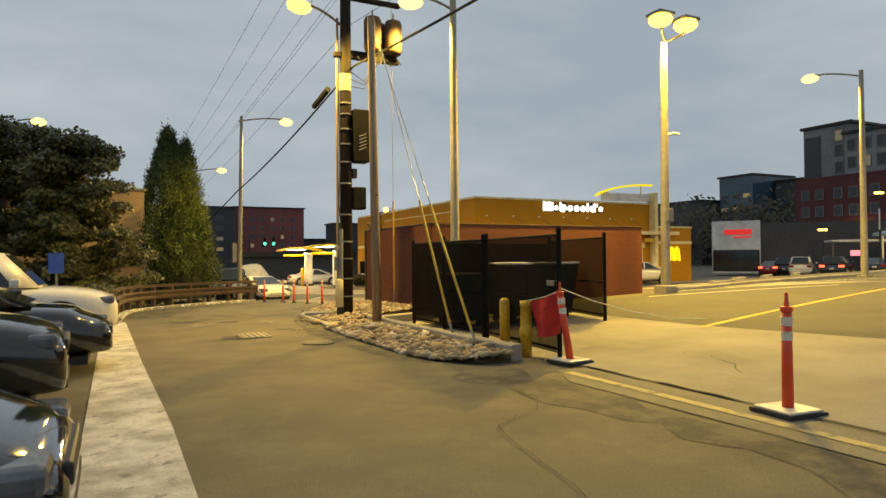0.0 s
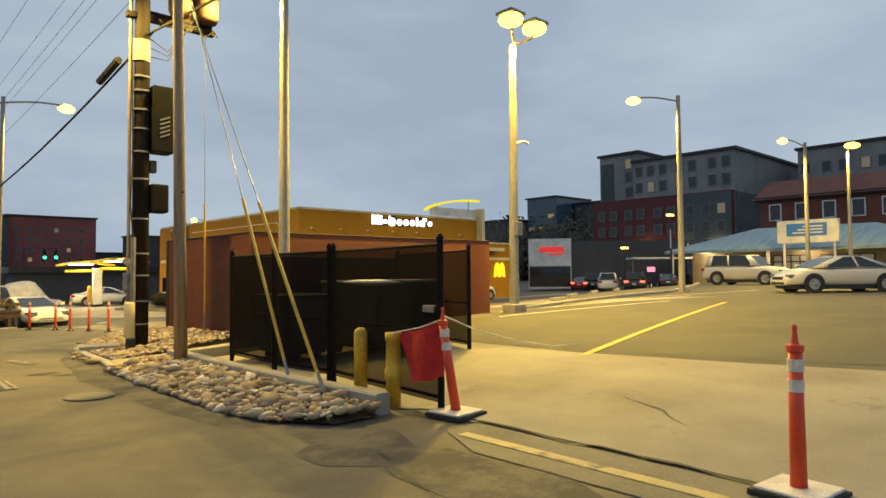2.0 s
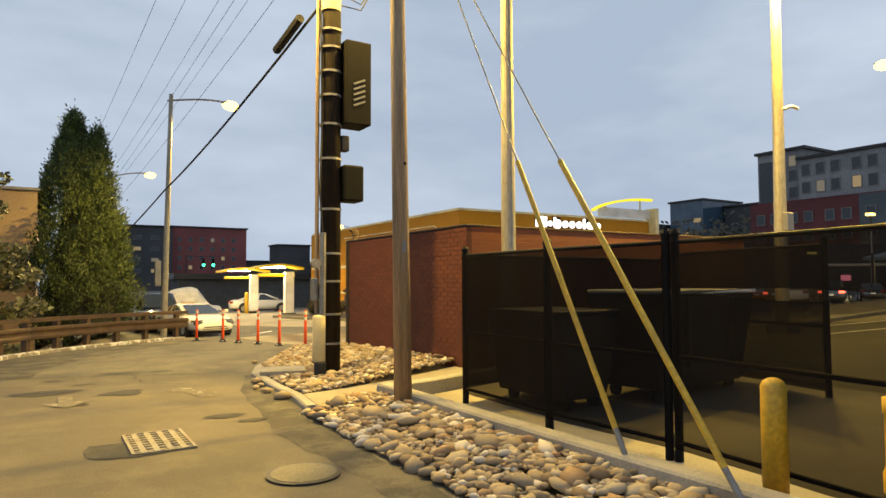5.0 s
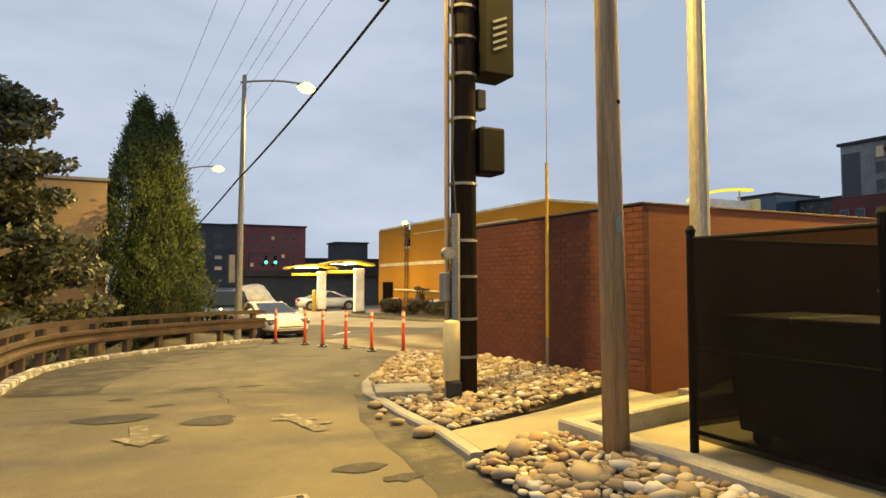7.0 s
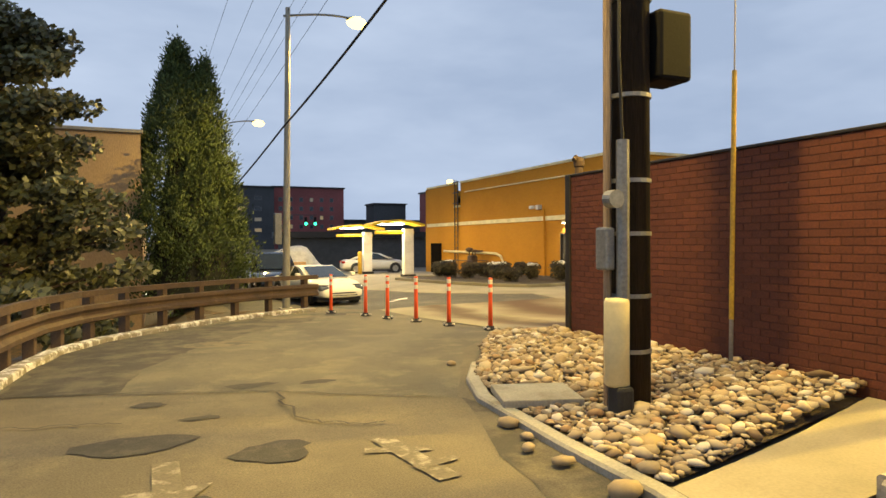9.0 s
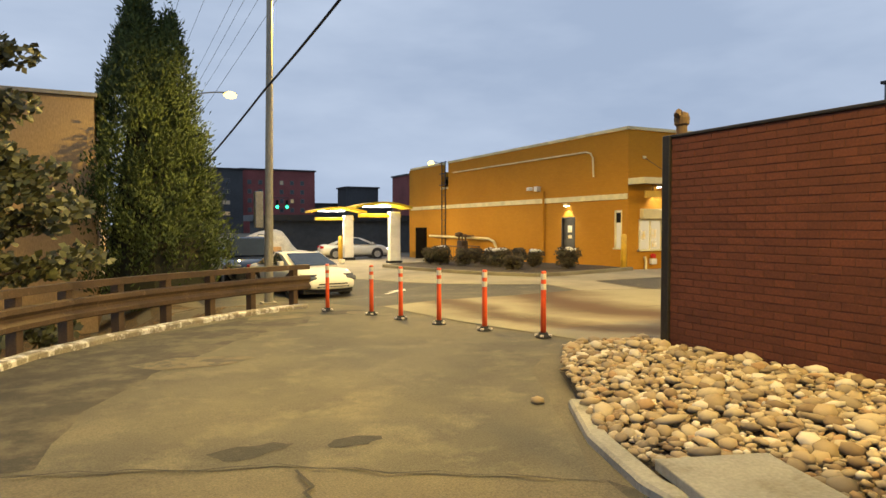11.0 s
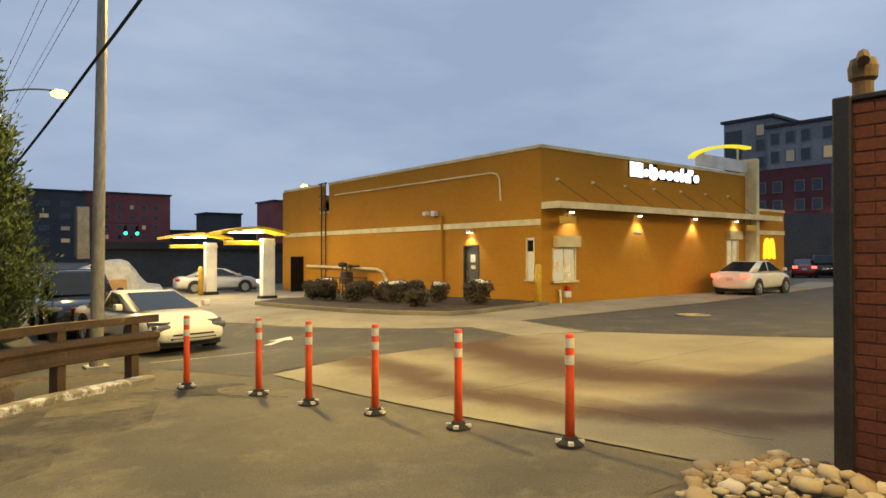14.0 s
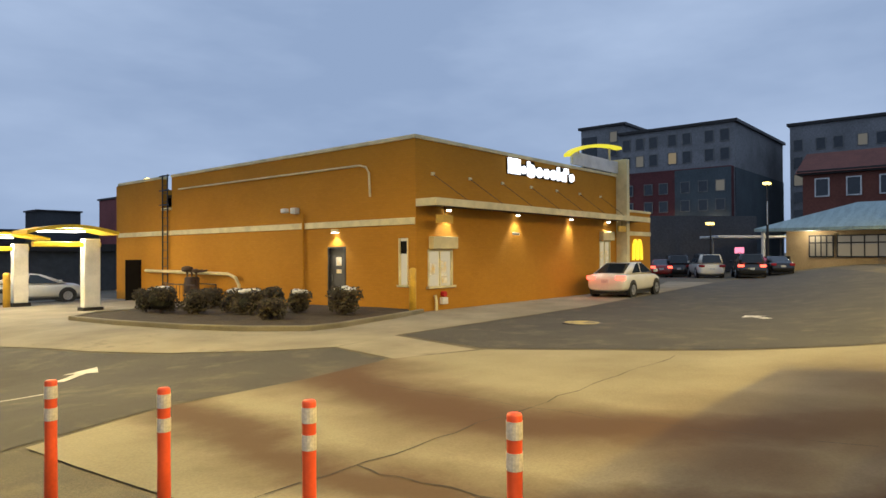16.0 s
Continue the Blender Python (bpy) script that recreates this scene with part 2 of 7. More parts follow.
M_MCBRICK = brick_material("orange_brick", (0.45, 0.210, 0.017), (0.39, 0.178, 0.015), (0.35, 0.170, 0.021), (0.38, 0.168, 0.013))
M_MCBRICK.node_tree.nodes["Principled BSDF"].inputs["Specular IOR Level"].default_value = 0.2
# Brighter version of the store brick: the south wall's stronger light is in its colour.
M_ENCBRICK = brick_material("red_brick", (0.235, 0.072, 0.026), (0.195, 0.058, 0.022), (0.18, 0.062, 0.030), (0.165, 0.050, 0.021))
# Same brick and mortar darkened: the west wall's weak light is in the colour.
M_BRICK_SHADED = material("shaded_red_brick_piece", (0.122, 0.034, 0.0155), 0.85, second=(0.088, 0.0255, 0.0125), scale=0.9, fine=40, bump=0.3, piece=0.14, grain=0.25, depth=0.006, wear=(0.17, 0.08, 0.055), wear_at=(0.70, 0.76))
M_MORTAR = material("mortar", (0.100, 0.034, 0.020), 0.9, scale=1.5, fine=60, bump=0.4, wear=(0.19, 0.11, 0.08), wear_at=(0.64, 0.72))
M_CREAM = material("cream_trim", (0.72, 0.62, 0.34), 0.6, scale=1.2, fine=30, bump=0.05, grain=0.06)
M_DARKMETAL = material("dark_metal", (0.035, 0.032, 0.03), 0.5, 0.4, scale=2, fine=40, bump=0.05)
M_GREYMETAL = material("grey_metal", (0.30, 0.29, 0.26), 0.45, 0.6, scale=2, fine=30, bump=0.05)
M_GALV = material("galvanised_pole", (0.36, 0.33, 0.25), 0.5, 0.3, scale=1.2, fine=25, bump=0.05, stretch=(1, 1, 0.3))
M_WOOD = material("weathered_pole_wood", (0.36, 0.262, 0.160), 0.85, second=(0.22, 0.150, 0.090), scale=3, fine=30, bump=0.5, stretch=(3, 3, 0.18), grain=0.35)
M_DARKWOOD = material("creosoted_pole_wood", (0.027, 0.020, 0.014), 0.75, second=(0.016, 0.013, 0.010), scale=3, fine=30, bump=0.4, stretch=(3, 3, 0.2), grain=0.35)
M_RAIL = material("rusted_rail", (0.115, 0.072, 0.040), 0.75, 0.2, second=(0.07, 0.045, 0.028), scale=2, fine=40, bump=0.2, wear=(0.2, 0.14, 0.08), wear_at=(0.6, 0.72), grain=0.25)
M_ROCK = material("river_stone", (0.35, 0.275, 0.165), 0.75, scale=1.6, fine=20, bump=0.18, grain=0.18)


def stone_colours(m):
    """A colour for each stone, from brown through tan to chalk white, with its own mottling over it."""
    n, l = m.node_tree.nodes, m.node_tree.links
    oi, ge, ad, fr = n.new("ShaderNodeObjectInfo"), n.new("ShaderNodeNewGeometry"), n.new("ShaderNodeMath"), n.new("ShaderNodeMath")
    fr.operation = "FRACT"
    l.new(oi.outputs["Random"], ad.inputs[0])
    l.new(ge.outputs["Random Per Island"], ad.inputs[1])
    l.new(ad.outputs[0], fr.inputs[0])
    ramp = n.new("ShaderNodeValToRGB")
    ramp.color_ramp.interpolation = "CONSTANT"
    shades = ((0.0, (0.17, 0.105, 0.054)), (0.13, (0.30, 0.222, 0.122)), (0.32, (0.40, 0.305, 0.178)), (0.50, (0.23, 0.182, 0.122)), (0.62, (0.47, 0.392, 0.262)), (0.80, (0.66, 0.61, 0.51)), (0.93, (0.34, 0.20, 0.09)))
    for k, (at, c) in enumerate(shades):
        e = ramp.color_ramp.elements[k] if k < 2 else ramp.color_ramp.elements.new(at)
        e.position, e.color = at, (*c, 1)
    l.new(fr.outputs[0], ramp.inputs["Fac"])
    p = n["Principled BSDF"]
    mx = n.new("ShaderNodeMix")
    mx.data_type = "RGBA"
    mx.inputs[0].default_value = 0.72
    l.new(p.inputs["Base Color"].links[0].from_socket, mx.inputs[6])
    l.new(ramp.outputs["Color"], mx.inputs[7])
    l.new(mx.outputs[2], p.inputs["Base Color"])


stone_colours(M_ROCK)
M_SCREEN = see_through("black_privacy_screen", (0.012, 0.0095, 0.0075), 0.11)
M_BLACK = material("black_paint", (0.009, 0.0085, 0.008), 0.7, scale=2, fine=40, bump=0.08)
for dull in (M_BLACK, M_DARKWOOD):
    dull.node_tree.nodes["Principled BSDF"].inputs["Specular IOR Level"].default_value = 0.12
M_BIN = material("black_plastic", (0.022, 0.021, 0.02), 0.45, scale=2, fine=40, bump=0.08)
M_LID = material("pale_plastic_lid", (0.42, 0.42, 0.40), 0.4, scale=2, fine=40)
M_YELLOW = material("yellow_paint", (0.62, 0.38, 0.03), 0.5, second=(0.48, 0.29, 0.03), scale=3, fine=30, bump=0.08, wear=(0.25, 0.16, 0.05), wear_at=(0.66, 0.76))
M_ORANGE = material("orange_plastic", (0.85, 0.105, 0.022), 0.45, second=(0.70, 0.085, 0.02), scale=3, fine=30, bump=0.03, grain=0.08)
M_REDORANGE = material("faded_red_plastic", (0.68, 0.065, 0.022), 0.5, second=(0.55, 0.055, 0.02), scale=3, fine=30, bump=0.03, grain=0.08)
M_BAND = material("reflective_band", (0.72, 0.66, 0.55), 0.35, scale=6, fine=60, bump=0.02)
M_RED = material("red_mesh_fabric", (0.55, 0.022, 0.014), 0.85, scale=6, fine=140, bump=0.3)
M_RUBBER = material("black_rubber", (0.02, 0.02, 0.02), 0.8, scale=5, fine=60, bump=0.2)
M_TAN = material("tan_stucco", (0.44, 0.305, 0.160), 0.9, second=(0.38, 0.258, 0.132), scale=0.5, fine=30, bump=0.15, wear=(0.2, 0.14, 0.08), wear_at=(0.66, 0.8), stretch=(1, 1, 0.35))
M_BARK = material("bark", (0.09, 0.06, 0.04), 0.9, scale=3, fine=25, bump=0.8, stretch=(2, 2, 0.4))
M_LEAF = material("broad_leaf", (0.105, 0.104, 0.030), 0.55, second=(0.050, 0.052, 0.016), scale=0.8, fine=6, bump=0.0, piece=0.5, grain=0.1)
M_CYPRESS = material("cypress_leaf", (0.070, 0.098, 0.020), 0.8, second=(0.038, 0.058, 0.013), scale=1.0, fine=6, bump=0.0, piece=0.28, grain=0.1)
M_SHRUB = material("shrub_leaf", (0.058, 0.044, 0.020), 0.75, second=(0.034, 0.030, 0.013), scale=2, fine=8, bump=0.0, piece=0.55)
M_SNOW = material("old_snow", (0.75, 0.74, 0.72), 0.8, scale=5, fine=40, bump=0.3, grain=0.1)
M_GLASS = material("dark_window_glass", (0.02, 0.026, 0.033), 0.06, scale=1, fine=5, bump=0.0, grain=0.05)
M_WHITE = material("white_paint", (0.74, 0.72, 0.68), 0.35, scale=1.2, fine=20, bump=0.02, grain=0.04)
M_COLUMN = material("white_column_panel", (0.78, 0.77, 0.72), 0.5, scale=1.2, fine=20, bump=0.02, grain=0.05)
M_CANOPY = material("yellow_canopy_metal", (0.80, 0.55, 0.01), 0.4, scale=1.2, fine=20, bump=0.02, grain=0.05)
M_LENS = emitter("sodium_lens", (1.0, 0.62, 0.10), 5.0)
M_LENSW = emitter("warm_lens", (1.0, 0.70, 0.16), 4.2)
M_LENSWHITE = emitter("white_lens", (1.0, 0.93, 0.78), 12)
M_AMBERLENS = emitter("amber_lens", (1.0, 0.55, 0.09), 5.0)
M_SIGNWHITE = emitter("lit_white_sign", (1.0, 0.98, 0.95), 2.6)
M_SIGNYEL = emitter("lit_yellow_sign", (1.0, 0.62, 0.02), 1.5)
M_SIGNYELB = emitter("lit_yellow_arc", (0.95, 0.78, 0.02), 0.95)
M_TAIL = emitter("lit_tail_lamp", (1.0, 0.10, 0.05), 4.0)
M_HEAD = emitter("lit_head_lamp", (1.0, 0.90, 0.70), 14)
M_WINLIT = emitter("lit_window", (1.0, 0.72, 0.36), 0.20)
M_WINDIM = emitter("dim_window", (1.0, 0.85, 0.6), 0.10)
M_GREENSIG = emitter("green_signal", (0.05, 1.0, 0.45), 3.0)

# ---------------------------------------------------------------- mesh helpers


def smooth(t):
    t = min(1.0, max(0.0, t))
    return t * t * (3 - 2 * t)


def rail_x(y):
    """The line of the guard rail: everything beyond it lies lower."""
    if y < 21:
        return -0.55
    if y < 28.6:
        return -0.55 + 5.6 * ((y - 21) / 7.6) ** 1.9
    return max(3.2, 5.05 - (y - 28.6) * 1.2)


def ground_z(x, y):
    z = 0.0
    if x > 5.3:
        z += 0.8 * (1 - math.exp(-(x - 5.3) / 13)) * (1 - smooth((y - 15.5 - 0.25 * max(0.0, x - 14)) / 9))
    z -= 0.25 * smooth((y - 16) / 18) + 0.022 * max(0.0, min(y, 80) - 36)
    z -= 0.32 * smooth((y - 28.5) / 4.5) * (1 - smooth((x - 6.5) / 5))
    if y > 18.5:
        z -= 0.9 * smooth((rail_x(y) - 0.35 - x) / 2.2) * smooth((y - 18.5) / 3)
    return z


def link(name, bm, mat, parent=None, label="", smooth_faces=False):
    me = bpy.data.meshes.new(name)
    bmesh.ops.recalc_face_normals(bm, faces=bm.faces)
    if smooth_faces:
        for f in bm.faces:
            f.smooth = True
    bm.to_mesh(me)
    bm.free()
    me.materials.append(mat)
    ob = new(name, me)
    if parent:
        ob.parent = parent
    return tagged(ob, label)


part = link


def thing(name, label, category, x=0, y=0, z=None, rz=0, group="", kind=""):
    ob = new(name)
    ob.empty_display_size = 0.2
    ob.matrix_basis = pose(x, y, ground_z(x, y) if z is None else z, 0, 0, rz)
    return tagged(ob, label, category, group, kind)


def box(bm, x0, x1, y0, y1, z0, z1, bevel=0.0):
    r = bmesh.ops.create_cube(bm, size=1, matrix=Matrix.LocRotScale(((x0 + x1) / 2, (y0 + y1) / 2, (z0 + z1) / 2), None, (abs(x1 - x0), abs(y1 - y0), abs(z1 - z0))))
    if bevel:
        es = list({e for v in r["verts"] for e in v.link_edges})
        bmesh.ops.bevel(bm, geom=es, offset=bevel, segments=2, profile=0.5, affect="EDGES")
    return bm


def boxed(*a, **k):
    return box(bmesh.new(), *a, **k)


def rod(bm, p, q, r0, r1=None, n=12, caps=True):
    p, q = Vector(p), Vector(q)
    d = q - p
    m = Matrix.Translation((p + q) / 2) @ d.to_track_quat("Z", "Y").to_matrix().to_4x4()
    bmesh.ops.create_cone(bm, cap_ends=caps, segments=n, radius1=r0, radius2=r0 if r1 is None else r1, depth=d.length, matrix=m)
    return bm


def tube(bm, pts, r, n=8):
    """A round bar along a line of points."""
    pts = [Vector(p) for p in pts]
    rings = []
    for i, p in enumerate(pts):
        d = (pts[min(i + 1, len(pts) - 1)] - pts[max(i - 1, 0)]).normalized()
        up = Vector((0, 0, 1)) if abs(d.z) < 0.95 else Vector((1, 0, 0))
        a = d.cross(up).normalized()
        b = a.cross(d)
        rings.append([bm.verts.new(p + r * (math.cos(t) * a + math.sin(t) * b)) for t in (2 * math.pi * k / n for k in range(n))])
    for u, v in zip(rings, rings[1:]):
        for k in range(n):
            bm.faces.new((u[k], u[(k + 1) % n], v[(k + 1) % n], v[k]))
    bm.faces.new(rings[0])
    bm.faces.new(list(reversed(rings[-1])))
    return bm


def sweep(bm, pts, section):
    """A closed section (sideways, up) carried along a line in plan."""
    pts = [Vector(p) for p in pts]
    rings = []
    for i, p in enumerate(pts):
        d = pts[min(i + 1, len(pts) - 1)] - pts[max(i - 1, 0)]
        d.z = 0
        d.normalize()
        side = Vector((d.y, -d.x, 0))
        rings.append([bm.verts.new(p + side * s + Vector((0, 0, h))) for s, h in section])
    k = len(section)
    for u, v in zip(rings, rings[1:]):
        for j in range(k):
            bm.faces.new((u[j], u[(j + 1) % k], v[(j + 1) % k], v[j]))
    bm.faces.new(rings[0])
    bm.faces.new(list(reversed(rings[-1])))
    return bm


def lathe(bm, profile, n=20, axis="Z", at=(0, 0, 0)):
    """A turned shape from (radius, height) pairs."""
    rings = []
    for r, h in profile:
        ring = []
        for k in range(n):
            c, s = r * math.cos(2 * math.pi * k / n), r * math.sin(2 * math.pi * k / n)
            v = (c, s, h) if axis == "Z" else (c, h, s)
            ring.append(bm.verts.new(Vector(v) + Vector(at)))
        rings.append(ring)
    for u, v in zip(rings, rings[1:]):
        for k in range(n):
            bm.faces.new((u[k], u[(k + 1) % n], v[(k + 1) % n], v[k]))
    bm.faces.new(rings[0])
    bm.faces.new(list(reversed(rings[-1])))
    return bm


def prism(bm, outline, z0, z1):
    lo = [bm.verts.new((x, y, z0)) for x, y in outline]
    hi = [bm.verts.new((x, y, z1)) for x, y in outline]
    bm.faces.new(lo)
    bm.faces.new(list(reversed(hi)))
    n = len(outline)
    for i in range(n):
        bm.faces.new((lo[i], lo[(i + 1) % n], hi[(i + 1) % n], hi[i]))
    return bm


def plate(bm, corners):
    bm.faces.new([bm.verts.new(c) for c in corners])
    return bm


def drape(name, outline, off, mat, label="", category="pavement", step=0.8, kind="structure"):
    """A flat paving or marking that follows the ground, off metres above it."""
    bm = bmesh.new()
    bm.faces.new([bm.verts.new((x, y, 0)) for x, y in outline])
    bm.normal_update()
    bmesh.ops.triangulate(bm, faces=bm.faces)
    for ax in (0, 1):
        lo, hi = min(p[ax] for p in outline), max(p[ax] for p in outline)
        k = math.ceil(lo / step) * step
        while k < hi:
            no = (1, 0, 0) if ax == 0 else (0, 1, 0)
            bmesh.ops.bisect_plane(bm, geom=bm.verts[:] + bm.edges[:] + bm.faces[:], plane_co=(k, k, 0), plane_no=no)
            k += step
    for v in bm.verts:
        v.co.z = ground_z(v.co.x, v.co.y) + off
    for f in bm.faces:
        if f.normal.z < 0:
            f.normal_flip()
    me = bpy.data.meshes.new(name)
    bm.to_mesh(me)
    bm.free()
    me.materials.append(mat)
    return tagged(new(name, me), label, category, kind=kind)


def strip(p, q, w):
    """The outline of a line of paint from p to q."""
    d = (Vector(q) - Vector(p)).normalized() * (w / 2)
    return [(p[0] - d.y, p[1] + d.x), (p[0] + d.y, p[1] - d.x), (q[0] + d.y, q[1] - d.x), (q[0] - d.y, q[1] + d.x)]


def blot(cx, cy, rx, ry, seed, n=22):
    """An uneven round outline."""
    rnd = random.Random(seed)
    a = [rnd.uniform(0.7, 1.15) for _ in range(n)]
    return [(cx + rx * (a[k] + a[k - 1]) / 2 * math.cos(2 * math.pi * k / n), cy + ry * (a[k] + a[k - 1]) / 2 * math.sin(2 * math.pi * k / n)) for k in range(n)]



def ragged(outline, amount, seed):
    """The outline with many uneven steps along its sides."""
    rnd = random.Random(seed)
    out = []
    for (x0, y0), (x1, y1) in zip(outline, outline[1:] + outline[:1]):
        n = max(1, int(math.hypot(x1 - x0, y1 - y0) / 0.35))
        out += [(x0 + (x1 - x0) * k / n + rnd.uniform(-amount, amount), y0 + (y1 - y0) * k / n + rnd.uniform(-amount, amount)) for k in range(n)]
    return out

# ---------------------------------------------------------------- ground and paving


def build_ground():
    xs = [-1500, -500, -150, -70, -40, -25] + [-15 + 0.5 * i for i in range(40)] + [5.3] + [5.5 + 0.5 * i for i in range(90)] + [52, 56, 62, 70, 85, 110, 160, 300, 700, 1500]
    ys = [-1500, -500, -150, -60, -30] + [-14 + 0.5 * i for i in range(140)] + [58, 62, 70, 80, 110, 180, 350, 800, 1500]
    vs = [(x, y, ground_z(x, y)) for y in ys for x in xs]
    n = len(xs)
    fs = [(j * n + i, j * n + i + 1, (j + 1) * n + i + 1, (j + 1) * n + i) for j in range(len(ys) - 1) for i in range(n - 1)]
    me = bpy.data.meshes.new("ground")
    me.from_pydata(vs, [], fs)
    me.materials.append(M_ASPHALT)
    for f in me.polygons:
        f.use_smooth = True
    tagged(new("ground", me), "worn asphalt lane and car park with patches", "ground", kind="structure")


build_ground()
drape("pavement_apron", [(5.42, -12), (5.42, 8.2), (5.25, 8.4), (5.1, 14.4), (9.4, 14.4), (9.4, 11.6), (9.45, 9.0), (9.9, 6.5), (10.7, 3.0), (11.6, -2), (13, -12)], 0.012, M_CONC, "pale worn concrete apron beside the lane")
drape("road_carpark", [(9.45, 14.2), (9.45, 11.6), (9.5, 9.0), (9.95, 6.5), (10.75, 3.0), (11.65, -2), (13.05, -12), (70, -12), (70, 30), (45, 23.9), (33, 18.5), (27, 16.3), (20, 15.7), (14.8, 15.1)], 0.006, M_LOT, "grey-brown car park asphalt", step=1.6)
drape("pavement_gutter", [(4.55, -12), (4.55, 6.6), (4.9, 7.3), (5.34, 7.3), (5.34, -12)], 0.010, M_GUTTER, "dirty concrete gutter strip beside the apron")
drape("road_line", strip((4.86, -12), (4.92, 7.1), 0.14), 0.016, M_YELPAINT, "worn pale yellow edge line", "road marking")
# Damp band; its far end also paints in the shadow of the open gate.
drape("road_damp", ragged([(4.0, -1.0), (3.7, 2.0), (3.95, 4.6), (3.7, 6.2), (3.5, 7.6), (3.9, 8.2), (4.5, 7.9), (4.5, 4.0), (4.5, -1.0)], 0.2, 71), 0.004, M_DAMP, "dark damp asphalt and painted gate shadow beside the gutter", "road")
drape("pavement_shoulder", [(-0.75, -12), (-0.72, 18.8), (-0.22, 18.4), (-0.10, 10.9), (0.0, 6.8), (0.03, -12)], 0.012, M_WHITEKERB, "pale concrete strip along parked cars")
drape("pavement_drive", [(8.3, 60), (8.9, 37.8), (9.6, 34.6), (10.3, 32.7), (11.3, 31.2), (12.5, 30.5), (14.7, 30.9), (24, 31.2), (45, 33.7), (45, 36.5), (37.6, 34.44), (19.1, 34.44), (19.1, 60)], 0.014, M_CONC, "curved concrete drive-through lane")
drape("pavement_pad", [(7.0, 20.5), (7.0, 21.4), (6.85, 22.6), (6.68, 23.6), (6.52, 24.6), (6.42, 25.5), (6.33, 26.5), (6.27, 27.45), (7.9, 28.05), (10.0, 28.15), (12.0, 28.5), (13.8, 27.8), (16.85, 22.1), (19.0, 18.4), (24, 13), (16, 16), (14.6, 20.5)], 0.014, M_BROWN, "concrete pad with brown tyre and rust stains")
drape("pavement_joint", [(12.05, 28.45), (13.7, 27.95), (14.5, 30.86), (12.5, 30.46)], 0.016, M_CONC, "concrete strip joining pad and lane")
drape("road_far", ragged([(-0.2, 19.95), (1.2, 19.5), (2.3, 19.05), (3.98, 17.95), (4.5, 19.0), (5.25, 20.6), (5.9, 21.25), (6.9, 21.3), (6.75, 22.6), (6.55, 23.7), (6.4, 24.9), (6.3, 26.2), (6.2, 27.4), (4.6, 27.8), (2.5, 26.5), (0.3, 23.7)], 0.05, 1), 0.004, M_GREYASPH, "greyer newer asphalt past a straight seam")
drape("road_damp", ragged([(-0.12, 19.9), (0.91, 19.66), (1.05, 20.6), (1.29, 21.5), (1.75, 22.5), (2.43, 23.6), (3.36, 24.8), (4.4, 26.0), (4.9, 27.2), (4.3, 27.45), (3.3, 26.95), (2.1, 25.9), (1.1, 24.8), (0.3, 23.6), (-0.08, 22.2)], 0.09, 72), 0.008, M_DAMP, "dark damp asphalt along the guard rail kerb", "road")
drape("road_damp", ragged([(4.02, 17.95), (3.66, 16.8), (3.42, 15.8), (3.3, 14.7), (3.1, 13.4), (3.2, 12.3), (3.25, 10.4), (3.4, 9.0), (3.75, 8.75), (3.62, 10.0), (3.62, 12.0), (3.68, 14.2), (3.78, 14.4), (3.88, 15.2), (3.92, 16.2), (4.04, 17.7)], 0.05, 73), 0.004, M_DAMP, "dark damp asphalt along the stone beds", "road")
drape("road_lot", [(5.2, 29.2), (6.0, 27.5), (7.9, 28.15), (10.8, 28.1), (12.0, 28.6), (12.4, 30.4), (11.2, 31.1), (10.2, 32.6), (9.5, 34.5), (8.8, 37.7), (8.2, 58), (2.5, 58), (3.4, 31)], 0.008, M_NEWASPH, "dark car park asphalt")
drape("road_exit", [(14.0, 28.0), (17.0, 22.3), (19.5, 18.6), (33, 22), (60, 30), (60, 34), (45, 33.6), (24, 31.1), (14.7, 30.8)], 0.008, M_NEWASPH, "dark asphalt exit lane")
for i, (cx, cy, rx, ry) in enumerate(((1.11, 17.62, 0.50, 0.30), (2.07, 17.02, 0.36, 0.30), (2.2, 19.42, 0.32, 0.16), (1.2, 18.95, 0.2, 0.13), (1.66, 18.24, 0.22, 0.1), (5.2, 26.9, 0.6, 0.35), (2.9, 19.3, 0.22, 0.12), (2.9, 14.6, 0.3, 0.16), (3.15, 14.2, 0.2, 0.12), (1.4, 16.3, 0.25, 0.1), (1.75, 13.5, 0.45, 0.4))):
    drape("road_patch", ragged(blot(cx, cy, rx * 0.9, ry * 0.9, i, 14), 0.035, i), 0.008, M_PATCH, "dark tar patch in worn asphalt", "road")
for i, (cx, cy, rx, ry) in enumerate(((4.1, 26.7, 0.75, 0.32), (5.55, 26.75, 0.35, 0.2), (2.2, 22.9, 0.7, 0.4))):
    drape("road_patch", ragged(blot(cx, cy, rx, ry, 40 + i, 14), 0.06, 60 + i), 0.010, M_SAND, "pale sandy patch on dark asphalt", "road")
for p, q, w in (((9.3, 8.75), (20.8, 11.5), 0.13),):
    drape("road_line", strip(p, q, w), 0.018, M_LINE, "yellow painted parking line", "road marking")
for p, q, w in (((13.4, 14.3), (20.8, 13.3), 0.11), ((14.6, 15.3), (24.0, 14.2), 0.11), ((22, 15.2), (30, 14.0), 0.11), ((5.6, 31.3), (7.6, 31.0), 0.1)):
    drape("road_line", strip(p, q, w), 0.018, M_WLINE, "worn white painted parking line", "road marking")


